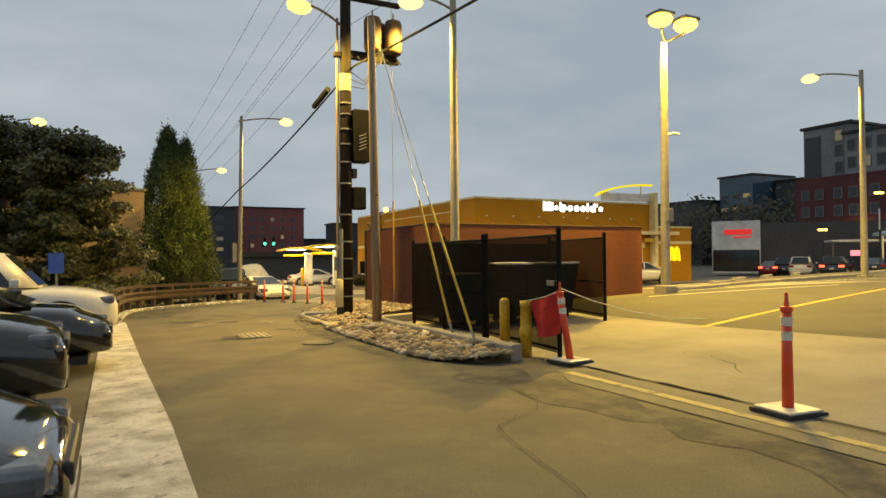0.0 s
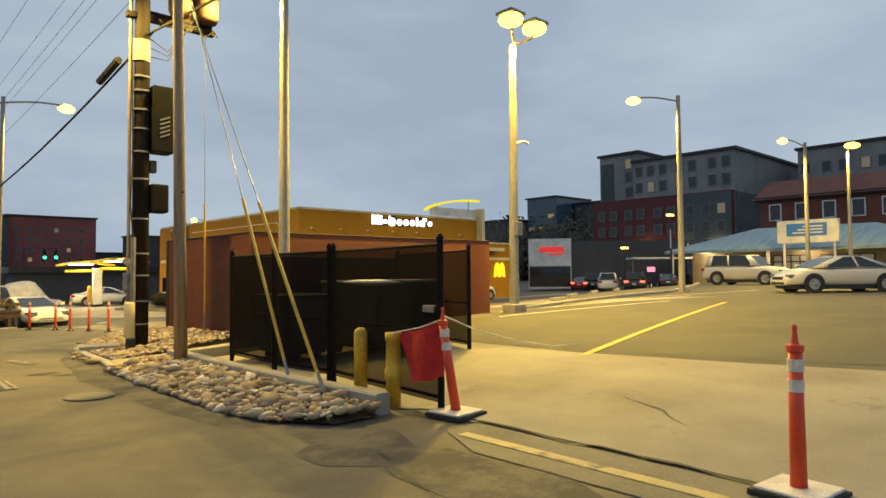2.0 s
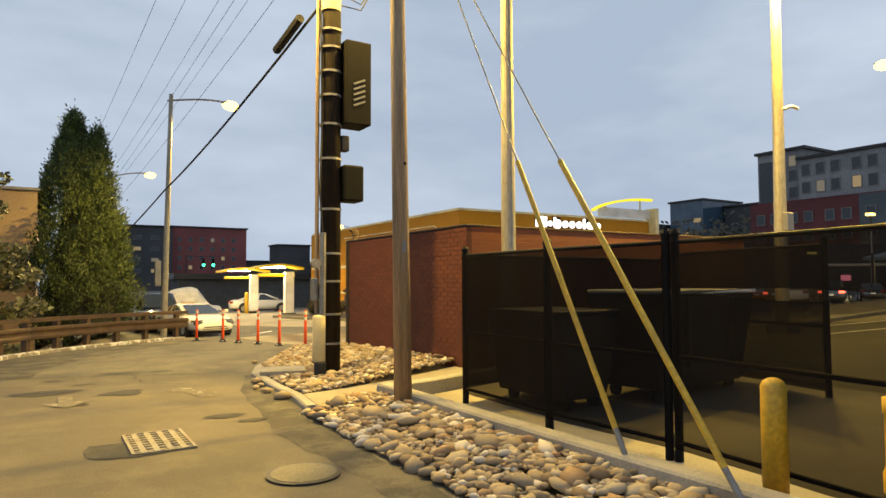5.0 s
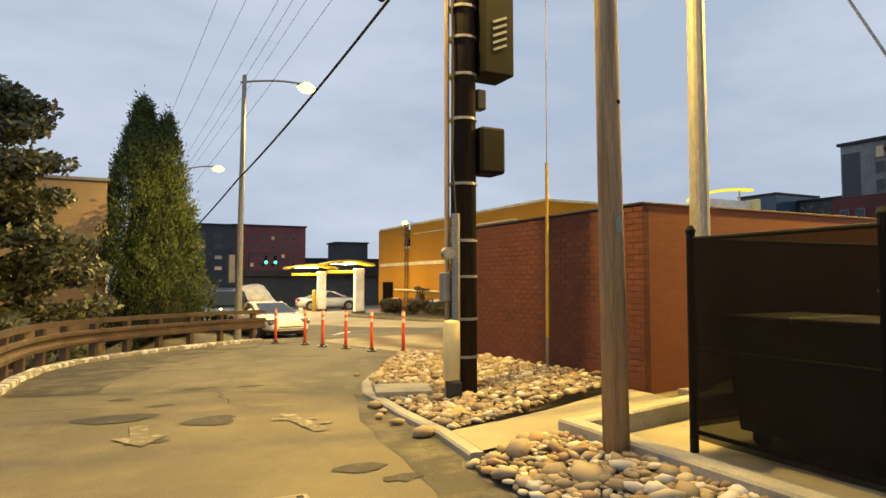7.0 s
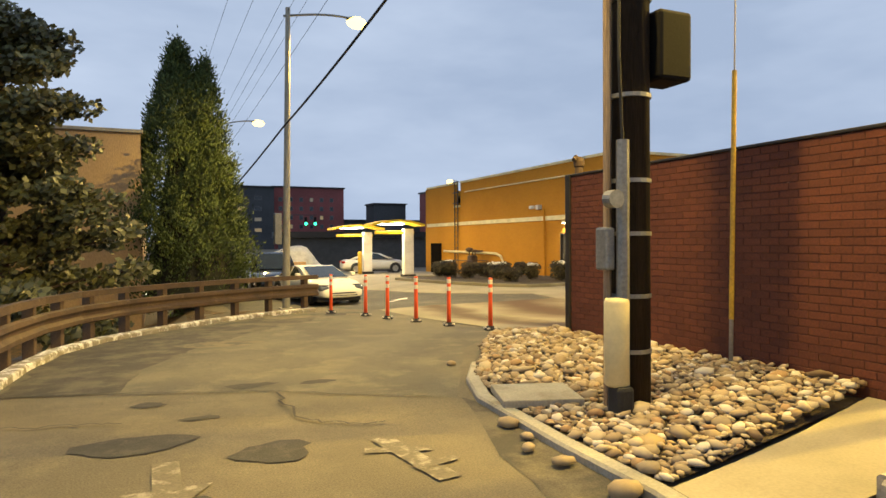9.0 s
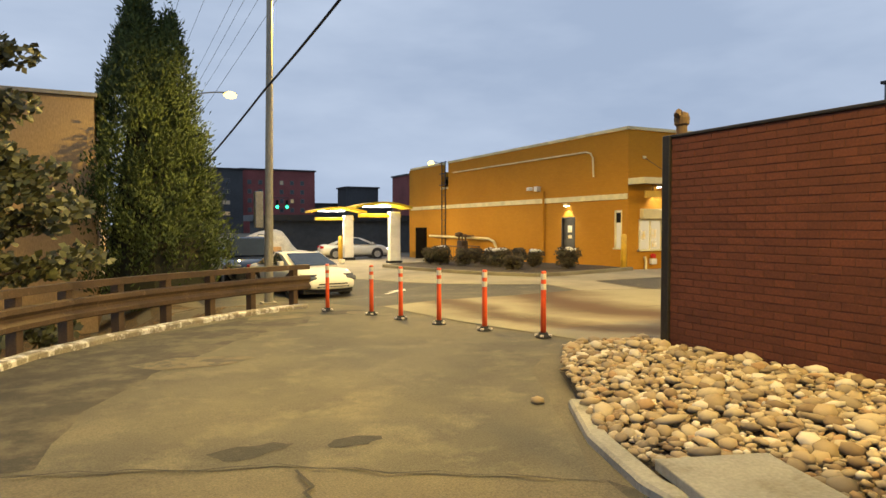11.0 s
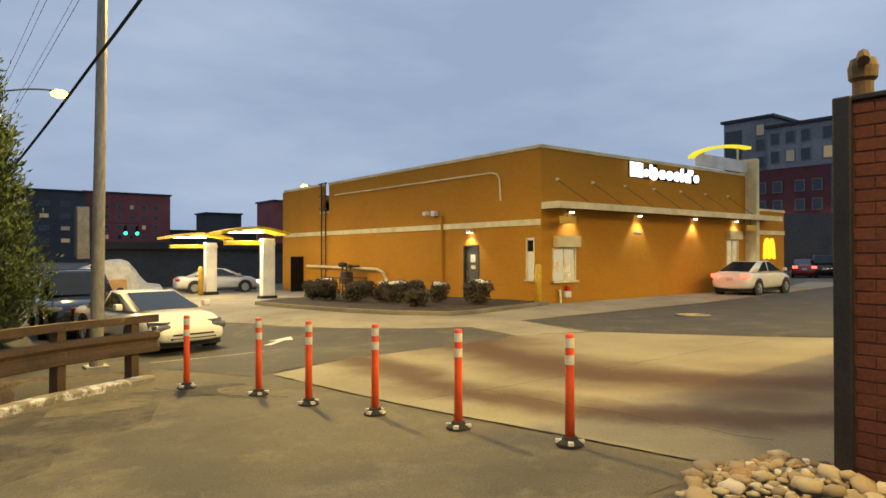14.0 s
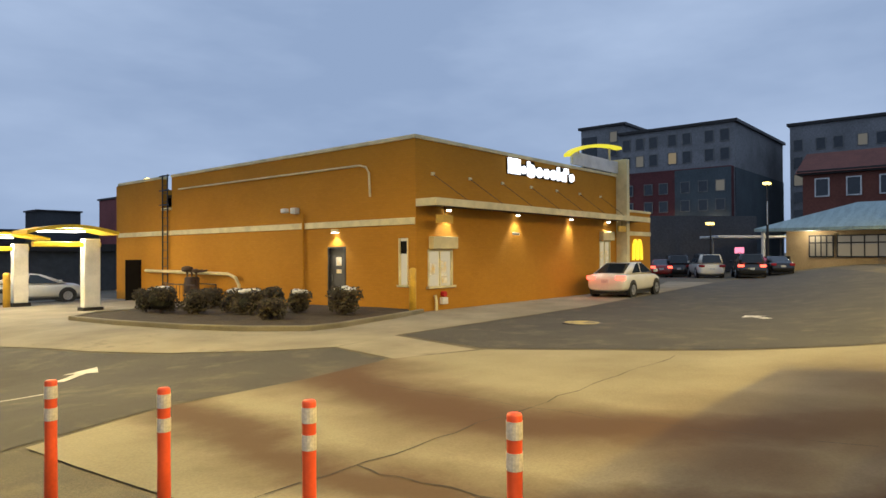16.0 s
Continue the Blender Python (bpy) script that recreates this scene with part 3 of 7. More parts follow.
def road_arrow(cx, cy, ang, size, off, mat=M_WLINE):
    """A short fat painted arrow."""
    pts = [(-0.09, -0.5), (0.09, -0.5), (0.09, 0.05), (0.28, 0.05), (0.0, 0.5), (-0.28, 0.05), (-0.09, 0.05)]
    c, s = math.cos(radians(ang)), math.sin(radians(ang))
    drape("road_arrow", [(cx + size * (c * x - s * y), cy + size * (s * x + c * y)) for x, y in pts], off, mat, "worn white painted arrow on asphalt", "road marking", step=0.4)


road_arrow(1.35, 16.6, 180, 0.95, 0.012, M_FADED)
drape("road_mark", strip((2.86, 17.0), (3.0, 16.0), 0.17), 0.012, M_FADED, "worn white painted mark", "road marking")
drape("road_mark", strip((2.66, 16.75), (3.12, 16.62), 0.12), 0.012, M_FADED, "worn white painted mark", "road marking")
drape("road_mark", strip((2.86, 16.25), (3.2, 16.35), 0.09), 0.016, M_FADED, "worn white painted mark", "road marking")
road_arrow(8.6, 32.5, -52, 1.1, 0.018)
road_arrow(22.3, 25.4, -50, 1.3, 0.018)


def crack(pts, w, seed):
    rnd = random.Random(seed)
    line = []
    for (x0, y0), (x1, y1) in zip(pts, pts[1:]):
        for k in range(8):
            f = k / 8
            line.append((x0 + (x1 - x0) * f + rnd.uniform(-0.05, 0.05), y0 + (y1 - y0) * f + rnd.uniform(-0.05, 0.05)))
    bm = bmesh.new()
    for (x0, y0), (x1, y1) in zip(line, line[1:]):
        d = Vector((x1 - x0, y1 - y0, 0)).normalized()
        s = Vector((-d.y, d.x, 0)) * w * rnd.uniform(0.4, 1)
        plate(bm, [(x0 - s.x, y0 - s.y, ground_z(x0, y0) + 0.02), (x0 + s.x, y0 + s.y, ground_z(x0, y0) + 0.02), (x1 + s.x, y1 + s.y, ground_z(x1, y1) + 0.02), (x1 - s.x, y1 - s.y, ground_z(x1, y1) + 0.02)])
    tagged(link("road_crack", bm, M_PATCH), "dark crack in the paving", "crack", kind="structure")


crack([(5.37, -6), (5.36, 0), (5.39, 4.4), (5.37, 7.3), (5.2, 8.3)], 0.03, 1)
crack([(2.1, 3.0), (2.6, 5.2), (3.4, 5.6), (4.0, 7.4)], 0.006, 2)
crack([(2.42, 18.9), (2.37, 17.85), (2.75, 17.43), (3.1, 17.4)], 0.013, 3)
crack([(-0.1, 18.6), (0.6, 18.4), (1.09, 18.3)], 0.012, 4)
crack([(-0.15, 19.93), (1.2, 19.48), (2.3, 19.03), (3.95, 17.95)], 0.010, 14)
crack([(6.55, 24.58), (9.0, 24.6), (12.2, 24.62), (15.2, 24.7)], 0.009, 5)
crack([(7.7, 24.56), (7.78, 23.4), (7.9, 21.0)], 0.009, 6)
crack([(10.3, 28.1), (10.25, 24.62), (10.4, 20.9)], 0.006, 16)
crack([(5.75, 25.8), (5.2, 26.4), (4.6, 27.6)], 0.025, 7)
crack([(6.5, 5.6), (7.3, 6.9)], 0.012, 8)
crack([(9.45, 11.4), (9.7, 9.0), (10.7, 5.0), (11.5, 0)], 0.02, 9)

# the bank beyond the rail
drape("ground_bank", [(-0.46, 19.0), (-0.40, 20.2), (-0.31, 21.6), (-0.11, 22.95), (0.38, 24.17), (1.24, 25.37), (2.24, 26.47), (3.45, 27.48), (4.8, 28.2), (5.1, 29.2), (3.2, 31), (2.6, 34), (0.0, 40), (-14, 40), (-14, 19.0)], 0.01, M_LITTER, "bank with brown fallen leaves", "ground")

# ---------------------------------------------------------------- kerbs


def kerb(name, pts, w, h, mat, label):
    line = []
    for (x0, y0), (x1, y1) in zip(pts, pts[1:]):
        k = max(1, int(math.hypot(x1 - x0, y1 - y0) / 0.6))
        line += [(x0 + (x1 - x0) * i / k, y0 + (y1 - y0) * i / k) for i in range(k)]
    line.append(pts[-1])
    r = 0.02
    sec = [(-w / 2, -0.15), (w / 2, -0.15), (w / 2, h - r), (w / 2 - r, h), (-w / 2 + r, h), (-w / 2, h - r)]
    bm = sweep(bmesh.new(), [(x, y, ground_z(x, y)) for x, y in line], sec)
    return tagged(link(name, bm, mat), label, "kerb", kind="structure")


kerb("kerb_rail", [(-0.40, 18.9), (-0.33, 20.2), (-0.24, 21.6), (-0.04, 22.9), (0.45, 24.1), (1.3, 25.3), (2.3, 26.4), (3.5, 27.4), (4.8, 28.1)], 0.20, 0.09, M_SALTKERB, "low kerb whitened by road salt under the guard rail")
kerb("kerb_stones", [(3.86, 14.35), (3.98, 15.2), (4.0, 16.2), (4.12, 17.7), (4.4, 18.5), (4.85, 19.3)], 0.15, 0.07, M_KERB, "worn concrete kerb round the stone bed")
kerb("kerb_bins", [(4.92, 8.35), (4.86, 10.0), (4.84, 12.0), (4.88, 14.45)], 0.2, 0.24, M_KERB, "raised concrete kerb in front of the bin enclosure")
kerb("kerb_return", [(4.99, 14.52), (7.4, 14.6)], 0.18, 0.20, M_KERB, "raised concrete kerb beside the path slab")
kerb("kerb_mulch", [(19.1, 34.2), (17.5, 33.75), (16.1, 33.45), (14.9, 33.15), (14.0, 33.2), (13.0, 34.4), (12.3, 36.0), (12.0, 39), (12.0, 42.2), (13.2, 43.6), (16, 44)], 0.16, 0.14, M_GUTTER, "curved dirty concrete kerb round the mulch bed")
kerb("kerb_lot", [(14.8, 15.2), (20, 15.8), (27, 16.4), (33, 18.6), (45, 24)], 0.15, 0.12, M_KERB, "concrete kerb along the car park")
drape("ground_mulch", [(19.1, 34.3), (16.1, 33.6), (14.9, 33.25), (14.05, 33.3), (13.1, 34.5), (12.4, 36.0), (12.1, 39), (12.1, 42.2), (13.2, 43.5), (19.1, 43.9)], 0.10, M_MULCH, "mulch bed with snow remains", "ground")
drape("path_slab", [(3.95, 14.42), (4.06, 15.2), (6.9, 15.9), (6.9, 14.72), (5.0, 14.64)], 0.06, M_CONC, "concrete path slab between stone beds", "path")


def kerb_stop(x, y, rz):
    t = thing("kerb_stop", "pale concrete parking kerb stop", "kerb stop", x, y, None, rz, "parking kerb stops")
    part("block", prism_x(bmesh.new(), 1.8), M_KERB, t)


def prism_x(bm, length):
    sec = [(-0.08, 0), (0.08, 0), (0.06, 0.12), (-0.06, 0.12)]
    return sweep(bm, [(-length / 2, 0, 0), (length / 2, 0, 0)], sec)


for x, y, rz in ((16.2, 15.7, 12), (19.6, 17.0, 20), (22.6, 18.6, 25), (26.2, 20.0, 25), (30.0, 21.2, 25)):
    kerb_stop(x, y, rz)

# ---------------------------------------------------------------- brick store beside the lane
EX, EY0, EY1, EX1, ETOP = 6.95, 15.58, 20.44, 14.4, 2.46


def brick_store():
    bm = boxed(EX + 0.102, EX1, EY0, EY0 + 0.25, -0.3, ETOP)
    tagged(link("wall_south", bm, M_ENCBRICK), "red brick wall of the low store", "wall", kind="structure")
    tagged(link("wall_east", boxed(EX1 - 0.25, EX1, EY0 + 0.25, EY1 - 0.25, -0.3, ETOP), M_ENCBRICK), "red brick wall of the low store", "wall", kind="structure")
    tagged(link("wall_north", boxed(EX + 0.102, EX1, EY1 - 0.25, EY1, -0.5, ETOP), M_ENCBRICK), "red brick wall of the low store", "wall", kind="structure")
    west = tagged(link("wall_west", boxed(EX + 0.005, EX + 0.34, EY0 + 0.25, EY1 - 0.25, -0.3, ETOP - 0.002), M_MORTAR), "red brick wall with worn mortar joints", "wall", kind="structure")
    for y0, y1 in ((EY0 + 0.006, EY0 + 0.248), (EY1 - 0.248, EY1 - 0.006)):
        part("mortar_return", boxed(EX + 0.005, EX + 0.100, y0, y1, -0.3, ETOP - 0.002), M_MORTAR, west)
    tagged(link("roof_store", boxed(EX + 0.34, EX1 - 0.25, EY0 + 0.25, EY1 - 0.25, ETOP - 0.35, ETOP - 0.2), M_DARKMETAL), "flat dark roof behind the parapet", "roof", kind="structure")
    tagged(link("coping", boxed(EX - 0.02, EX + 0.30, EY0 - 0.02, EY1 + 0.02, ETOP + 0.002, ETOP + 0.035, 0.008), M_DARKMETAL), "thin dark metal coping", "coping", kind="structure")
    tagged(link("coping", boxed(EX + 0.31, EX1 + 0.02, EY0 - 0.02, EY0 + 0.28, ETOP + 0.002, ETOP + 0.035, 0.008), M_RAIL), "thin brown metal coping", "coping", kind="structure")
    return west


WEST = brick_store()
DOWN = thing("corner_post", "dark brown metal corner post of the brick store", "post", EX - 0.02, EY1 - 0.06)
part("post", boxed(-0.018, 0.09, -0.035, 0.075, -0.2, ETOP + 0.03, 0.012), M_DARKMETAL, DOWN)
CAP = thing("vent_cap", "weathered vent cap on the parapet", "vent", EX + 0.14, EY1 - 0.1, ETOP + 0.03)
part("pipe", rod(bmesh.new(), (0, 0, -0.1), (0, 0, 0.14), 0.06), M_RAIL, CAP)
part("hood", lathe(bmesh.new(), [(0.03, 0.27), (0.07, 0.25), (0.085, 0.2), (0.08, 0.13), (0.05, 0.10)], 14), M_RAIL, CAP)
part("spout", tube(bmesh.new(), [(0.0, 0, 0.22), (-0.08, -0.03, 0.26), (-0.13, -0.05, 0.21)], 0.035, 8), M_RAIL, CAP)

# ---------------------------------------------------------------- restaurant building
CX, CY, TOP, DEEP, WIDE = 19.16, 34.49, 5.22, 21.1, 14.5
Z0 = -1.2


def wall_box(name, x0, x1, y0, y1, z0, z1, mat, label):
    return tagged(link(name, boxed(x0, x1, y0, y1, z0, z1), mat), label, "wall", kind="structure")


def restaurant():
    b = "orange lit brick wall of the restaurant"
    t = 0.3
    # west wall, with openings for the side window, the staff door and the bin door, and the ladder notch
    yd0, yd1 = CY + 3.28, CY + 4.25
    for y0, y1, z0, z1 in ((CY + t, CY + 0.32, Z0, TOP), (CY + 0.32, CY + 0.73, Z0, 0.6), (CY + 0.32, CY + 0.73, 2.09, TOP), (CY + 0.73, yd0, Z0, TOP),
                           (yd0, yd1, 1.86, TOP), (yd1, CY + 15.5, Z0, TOP), (CY + 15.5, CY + 16.45, Z0, 3.7), (CY + 16.45, CY + 18.9, Z0, TOP),
                           (CY + 18.9, CY + 20.2, 1.35, TOP), (CY + 20.2, CY + DEEP, Z0, TOP)):
        wall_box("wall_side", CX, CX + t, y0, y1, z0, z1, M_MCBRICK, b)
    # south wall, with the two service windows
    for x0, x1, z0, z1 in ((CX, CX + 0.55, Z0, TOP), (CX + 0.55, CX + 1.8, Z0, 0.55), (CX + 0.55, CX + 1.8, 1.73, TOP), (CX + 1.8, CX + 12.4, Z0, TOP),
                           (CX + 12.4, CX + 13.5, Z0, 0.9), (CX + 12.4, CX + 13.5, 2.15, TOP), (CX + 13.5, CX + WIDE, Z0, TOP)):
        wall_box("wall_front", x0, x1, CY, CY + t, z0, z1, M_MCBRICK, b)
    wall_box("wall_rear", CX, CX + WIDE, CY + DEEP - 0.0, CY + DEEP + t, Z0, TOP, M_MCBRICK, b)
    wall_box("wall_far", CX + WIDE - t, CX + WIDE, CY + t, CY + DEEP, Z0, TOP, M_MCBRICK, b)
    wall_box("wall_low", CX + WIDE + 0.002, CX + 18.3, CY + 0.05, CY + 14, Z0, 3.62, M_MCBRICK, "lower brick wing of the restaurant")
    wall_box("wall_step", CX + WIDE + 0.002, CX + 15.45, CY + 2.0, CY + 12, 3.62, 4.98, M_MCBRICK, "raised brick block behind the sign fin")
    tagged(link("roof_main", boxed(CX + t, CX + WIDE - t, CY + t, CY + DEEP, TOP - 0.9, TOP - 0.75), M_DARKMETAL), "flat roof below the parapet", "roof", kind="structure")
    # cream coping and string course
    for y0, y1, z in ((CY - 0.04, CY + 15.5, TOP), (CY + 15.5, CY + 16.45, 3.7), (CY + 16.45, CY + DEEP + 0.04, TOP)):
        tagged(link("coping", boxed(CX - 0.05, CX + t + 0.03, y0, y1, z + 0.002, z + 0.13, 0.015), M_CREAM), "cream metal coping", "coping", kind="structure")
    tagged(link("coping", boxed(CX + t + 0.032, CX + WIDE, CY - 0.05, CY + t, TOP + 0.002, TOP + 0.13, 0.015), M_CREAM), "cream metal coping", "coping", kind="structure")
    tagged(link("coping", boxed(CX + WIDE + 0.05, CX + 18.35, CY, CY + 0.3, 3.622, 3.74, 0.015), M_CREAM), "cream metal coping", "coping", kind="structure")
    for y0, y1 in ((CY + 0.02, CY + DEEP),):
        tagged(link("string_course", boxed(CX - 0.045, CX + 0.02, y0, y1, 2.52, 2.74, 0.012), M_CREAM), "cream string course along the brick wall", "trim", kind="structure")
    tagged(link("string_course", boxed(CX + 14.9, CX + 18.32, CY + 0.01, CY + 0.06, 2.45, 2.66, 0.012), M_CREAM), "cream string course along the brick wall", "trim", kind="structure")


restaurant()

AWN = thing("awning", "flat cream awning with a dark soffit along the wall", "awning", CX, CY, 0)
part("fascia", boxed(0.0, 16.2, -0.85, -0.80, 3.08, 3.32, 0.01), M_CREAM, AWN)
part("end_cap", boxed(0.0, 0.05, -0.80, -0.002, 3.08, 3.32, 0.01), M_CREAM, AWN)
part("deck", boxed(0.05, 16.2, -0.80, -0.002, 3.27, 3.31), M_CREAM, AWN)
part("soffit", boxed(0.05, 16.2, -0.80, -0.002, 3.12, 3.15), M_DARKMETAL, AWN)
for i in range(7):
    u = 0.8 + 1.95 * i
    part("wall_anchor", boxed(u - 0.08, u + 0.08, -0.05, -0.002, 4.12, 4.22, 0.01), M_CREAM, AWN)
    part("tie_rod", rod(bmesh.new(), (u, -0.04, 4.15), (u + 0.9, -0.75, 3.33), 0.012, n=6), M_RAIL, AWN)

for u in (1.44, 5.5, 9.54, 13.05):
    d = thing("wall_light", "lit downlight under the awning", "wall light", CX + u, CY - 0.14, 3.0, 0, "awning downlights")
    part("housing", rod(bmesh.new(), (0, -0.02, 0.02), (0, -0.02, 0.10), 0.10, 0.06), M_CREAM, d)
    part("lens", lathe(bmesh.new(), [(0.09, 0.018), (0.07, -0.01), (0.02, -0.02)], 14, at=(0, -0.02, 0)), M_LENSWHITE, d)
    lamp(CX + u, CY - 0.2, 2.93, 48, (1.0, 0.94, 0.80), 0.04, 95, (CX + u, CY - 0.08, 1.0))

# illuminated word sign: plain white blocks
SIGN = thing("wall_sign", "lit white sign of plain block shapes on brick", "sign", CX + 4.98, CY - 0.02, 4.58)
wx = 0.0
for i, (w, h, lo) in enumerate(((0.80, 0.58, 0), (0.36, 0.40, 0), (0.58, 0.56, 0), (0.46, 0.40, 0), (0.46, 0.40, 0), (0.46, 0.40, 0), (0.20, 0.56, 0), (0.48, 0.56, 0), (0.12, 0.22, 0.34), (0.40, 0.40, 0))):
    bm = bmesh.new()
    if i == 0:
        for k in range(4):
            box(bm, wx + k * 0.21, wx + k * 0.21 + 0.13, -0.12, -0.05, 0, h - (0.06 if k % 2 else 0))
        box(bm, wx, wx + 0.76, -0.118, -0.052, h - 0.16, h - 0.02)
    elif i in (6, 8):
        box(bm, wx, wx + w - 0.06, -0.12, -0.05, lo, lo + h)
    else:
        lathe(bm, [(w / 2 - 0.03, -0.12), (w / 2 - 0.03, -0.05)], 16, "Y", (wx + w / 2 - 0.03, 0, 0.2))
        if h > 0.5:
            box(bm, wx + (0 if i == 2 else w - 0.18), wx + (0.12 if i == 2 else w - 0.06), -0.121, -0.049, 0, h)
    part("sign_block", bm, M_SIGNWHITE, SIGN)
    part("backing", boxed(wx - 0.02, wx + w - 0.03, -0.05, -0.002, lo - 0.02, lo + h + 0.02), M_BLACK, SIGN)
    wx += w + 0.07

ARCH = thing("arch_sign", "lit yellow double arch sign on the brick wing", "sign", CX + 15.95, CY + 0.048, 1.17)
for k in (0, 1):
    pts = [(0.33 + 0.50 * k + 0.25 * math.cos(a) * 1.0, -0.075, 0.05 + 1.0 * math.sin(a) ** 0.8) for a in [math.pi * i / 16 for i in range(17)]]
    part("backplate", boxed(0.1 + 0.5 * k, 0.55 + 0.5 * k, -0.03, 0.005, 0.1, 0.9), M_SIGNYELB, ARCH)
    part("arch", tube(bmesh.new(), pts, 0.075, 8), M_SIGNYEL, ARCH)

FIN = thing("sign_fin", "cream fin with pale roof panel and yellow arc", "sign fin", CX + 14.2, CY - 0.3, -0.3)
part("fin", boxed(-0.02, 0.28, -0.25, 0.55, 0.0, 6.35, 0.03), M_CREAM, FIN)
part("panel", sweep(bmesh.new(), [(-4.4, 0.25, 0), (-0.02, 0.25, 0)], [(-0.06, 5.70), (0.06, 5.70), (0.06, 6.25), (-0.06, 6.25)]), M_WHITE, FIN)
arc = [(-4.9 + 5.0 * k / 14, 0.2, 5.95 + 0.88 * math.sin(math.pi * 0.5 * (k / 14) ** 0.75)) for k in range(15)]
part("arc", sweep(bmesh.new(), arc, [(-0.15, 0), (0.15, 0), (0.15, 0.13), (-0.15, 0.13)]), M_SIGNYELB, FIN, "lit yellow arc")
part("strut", rod(bmesh.new(), (-0.9, 0.2, 6.2), (-0.9, 0.2, 6.85), 0.05), M_CREAM, FIN)
part("strut", rod(bmesh.new(), (-3.9, 0.2, 6.2), (-3.9, 0.2, 6.40), 0.05), M_CREAM, FIN)

M_INSIDE = emitter("lit_interior", (0.95, 0.78, 0.46), 0.48)
M_POSTER = material("notices", (0.85, 0.80, 0.68), 0.6, second=(0.75, 0.55, 0.2), scale=5, fine=20, bump=0.0)


def service_window(u0, u1, z0, z1, label, box_u):
    w = thing("window_1", label, "window", CX, CY, 0, kind="structure")
    part("window_frame", boxed(u0, u0 + 0.06, -0.02, 0.1, z0, z1), M_CREAM, w)
    part("window_frame", boxed(u1 - 0.06, u1, -0.02, 0.1, z0, z1), M_CREAM, w)
    part("window_frame", boxed(u0 + 0.06, u1 - 0.06, -0.02, 0.1, z1 - 0.06, z1), M_CREAM, w)
    part("window_sill", boxed(u0 - 0.06, u1 + 0.06, -0.12, 0.1, z0 - 0.07, z0), M_CREAM, w)
    mid = (u0 + u1) / 2
    part("pane", boxed(u0 + 0.06, mid - 0.02, 0.05, 0.06, z0, z1 - 0.06), M_INSIDE, w)
    part("pane", boxed(mid + 0.02, u1 - 0.06, 0.05, 0.06, z0, z1 - 0.06), M_INSIDE, w)
    part("mullion", boxed(mid - 0.02, mid + 0.02, -0.01, 0.1, z0, z1 - 0.06), M_CREAM, w)
    for k, (a, h0, h1) in enumerate(((0.15, 0.35, 0.75), (0.72, 0.3, 0.8), (0.75, 0.08, 0.26))):
        part("notice", boxed(u0 + a, u0 + a + 0.26, 0.035, 0.045, z0 + h0, z0 + h1), M_POSTER, w)
    part("shutter_box", boxed(box_u[0], box_u[1], -0.22, -0.002, z1 + 0.02, z1 + 0.42, 0.02), M_CREAM, w)


service_window(0.55, 1.8, 0.55, 1.73, "lit service window with notices and a shutter box", (0.6, 1.85))
service_window(12.4, 13.5, 0.9, 2.15, "lit second service window under the awning", (12.4, 13.55))
SW = thing("window_2", "narrow lit side window in the brick wall", "window", CX, CY, 0, kind="structure")
part("window_frame", boxed(-0.03, 0.1, 0.32, 0.36, 0.6, 2.09), M_CREAM, SW)
part("window_frame", boxed(-0.03, 0.1, 0.69, 0.73, 0.6, 2.09), M_CREAM, SW)
part("window_sill", boxed(-0.08, 0.1, 0.28, 0.77, 0.54, 0.6), M_CREAM, SW)
part("pane", boxed(0.05, 0.06, 0.36, 0.69, 0.6, 2.09), M_INSIDE, SW)
part("blind", boxed(0.03, 0.045, 0.36, 0.69, 1.6, 2.0), M_BLACK, SW)

DOOR = thing("door_1", "closed dark grey staff door with notices", "door", CX, CY, -0.26, kind="structure")
M_DOOR = material("dark_door_paint", (0.075, 0.068, 0.06), 0.5, scale=2, fine=30, bump=0.03)
part("door_leaf", boxed(0.10, 0.15, 3.34, 4.19, 0.02, 2.06, 0.006), M_DOOR, DOOR)
part("door_frame", boxed(-0.01, 0.16, 3.28, 3.34, 0, 2.12), M_DARKMETAL, DOOR)
part("door_frame", boxed(-0.01, 0.16, 4.19, 4.25, 0, 2.12), M_DARKMETAL, DOOR)
part("door_frame", boxed(-0.01, 0.16, 3.34, 4.19, 2.06, 2.12), M_DARKMETAL, DOOR)
part("threshold", boxed(-0.25, 0.16, 3.2, 4.3, -0.1, 0.02), M_KERB, DOOR)
part("notice", boxed(0.085, 0.098, 3.62, 3.90, 1.45, 1.75), M_POSTER, DOOR)
part("notice", boxed(0.085, 0.098, 3.62, 3.88, 1.18, 1.32), M_POSTER, DOOR)
part("handle", rod(bmesh.new(), (0.06, 4.08, 0.9), (0.06, 4.08, 1.15), 0.015, n=8), M_GREYMETAL, DOOR)
DL = thing("wall_light", "lit lamp above the staff door", "wall light", CX - 0.1, CY + 3.75, 2.36)
part("housing", boxed(-0.08, 0.09, -0.14, 0.14, 0.0, 0.10, 0.02), M_CREAM, DL)
part("lens", boxed(-0.07, 0.07, -0.12, 0.12, -0.03, -0.002, 0.01), M_LENSWHITE, DL)
lamp(CX - 0.2, CY + 3.75, 2.28, 30, (1.0, 0.90, 0.68), 0.04, 120, (CX - 0.12, CY + 3.75, 0.5))

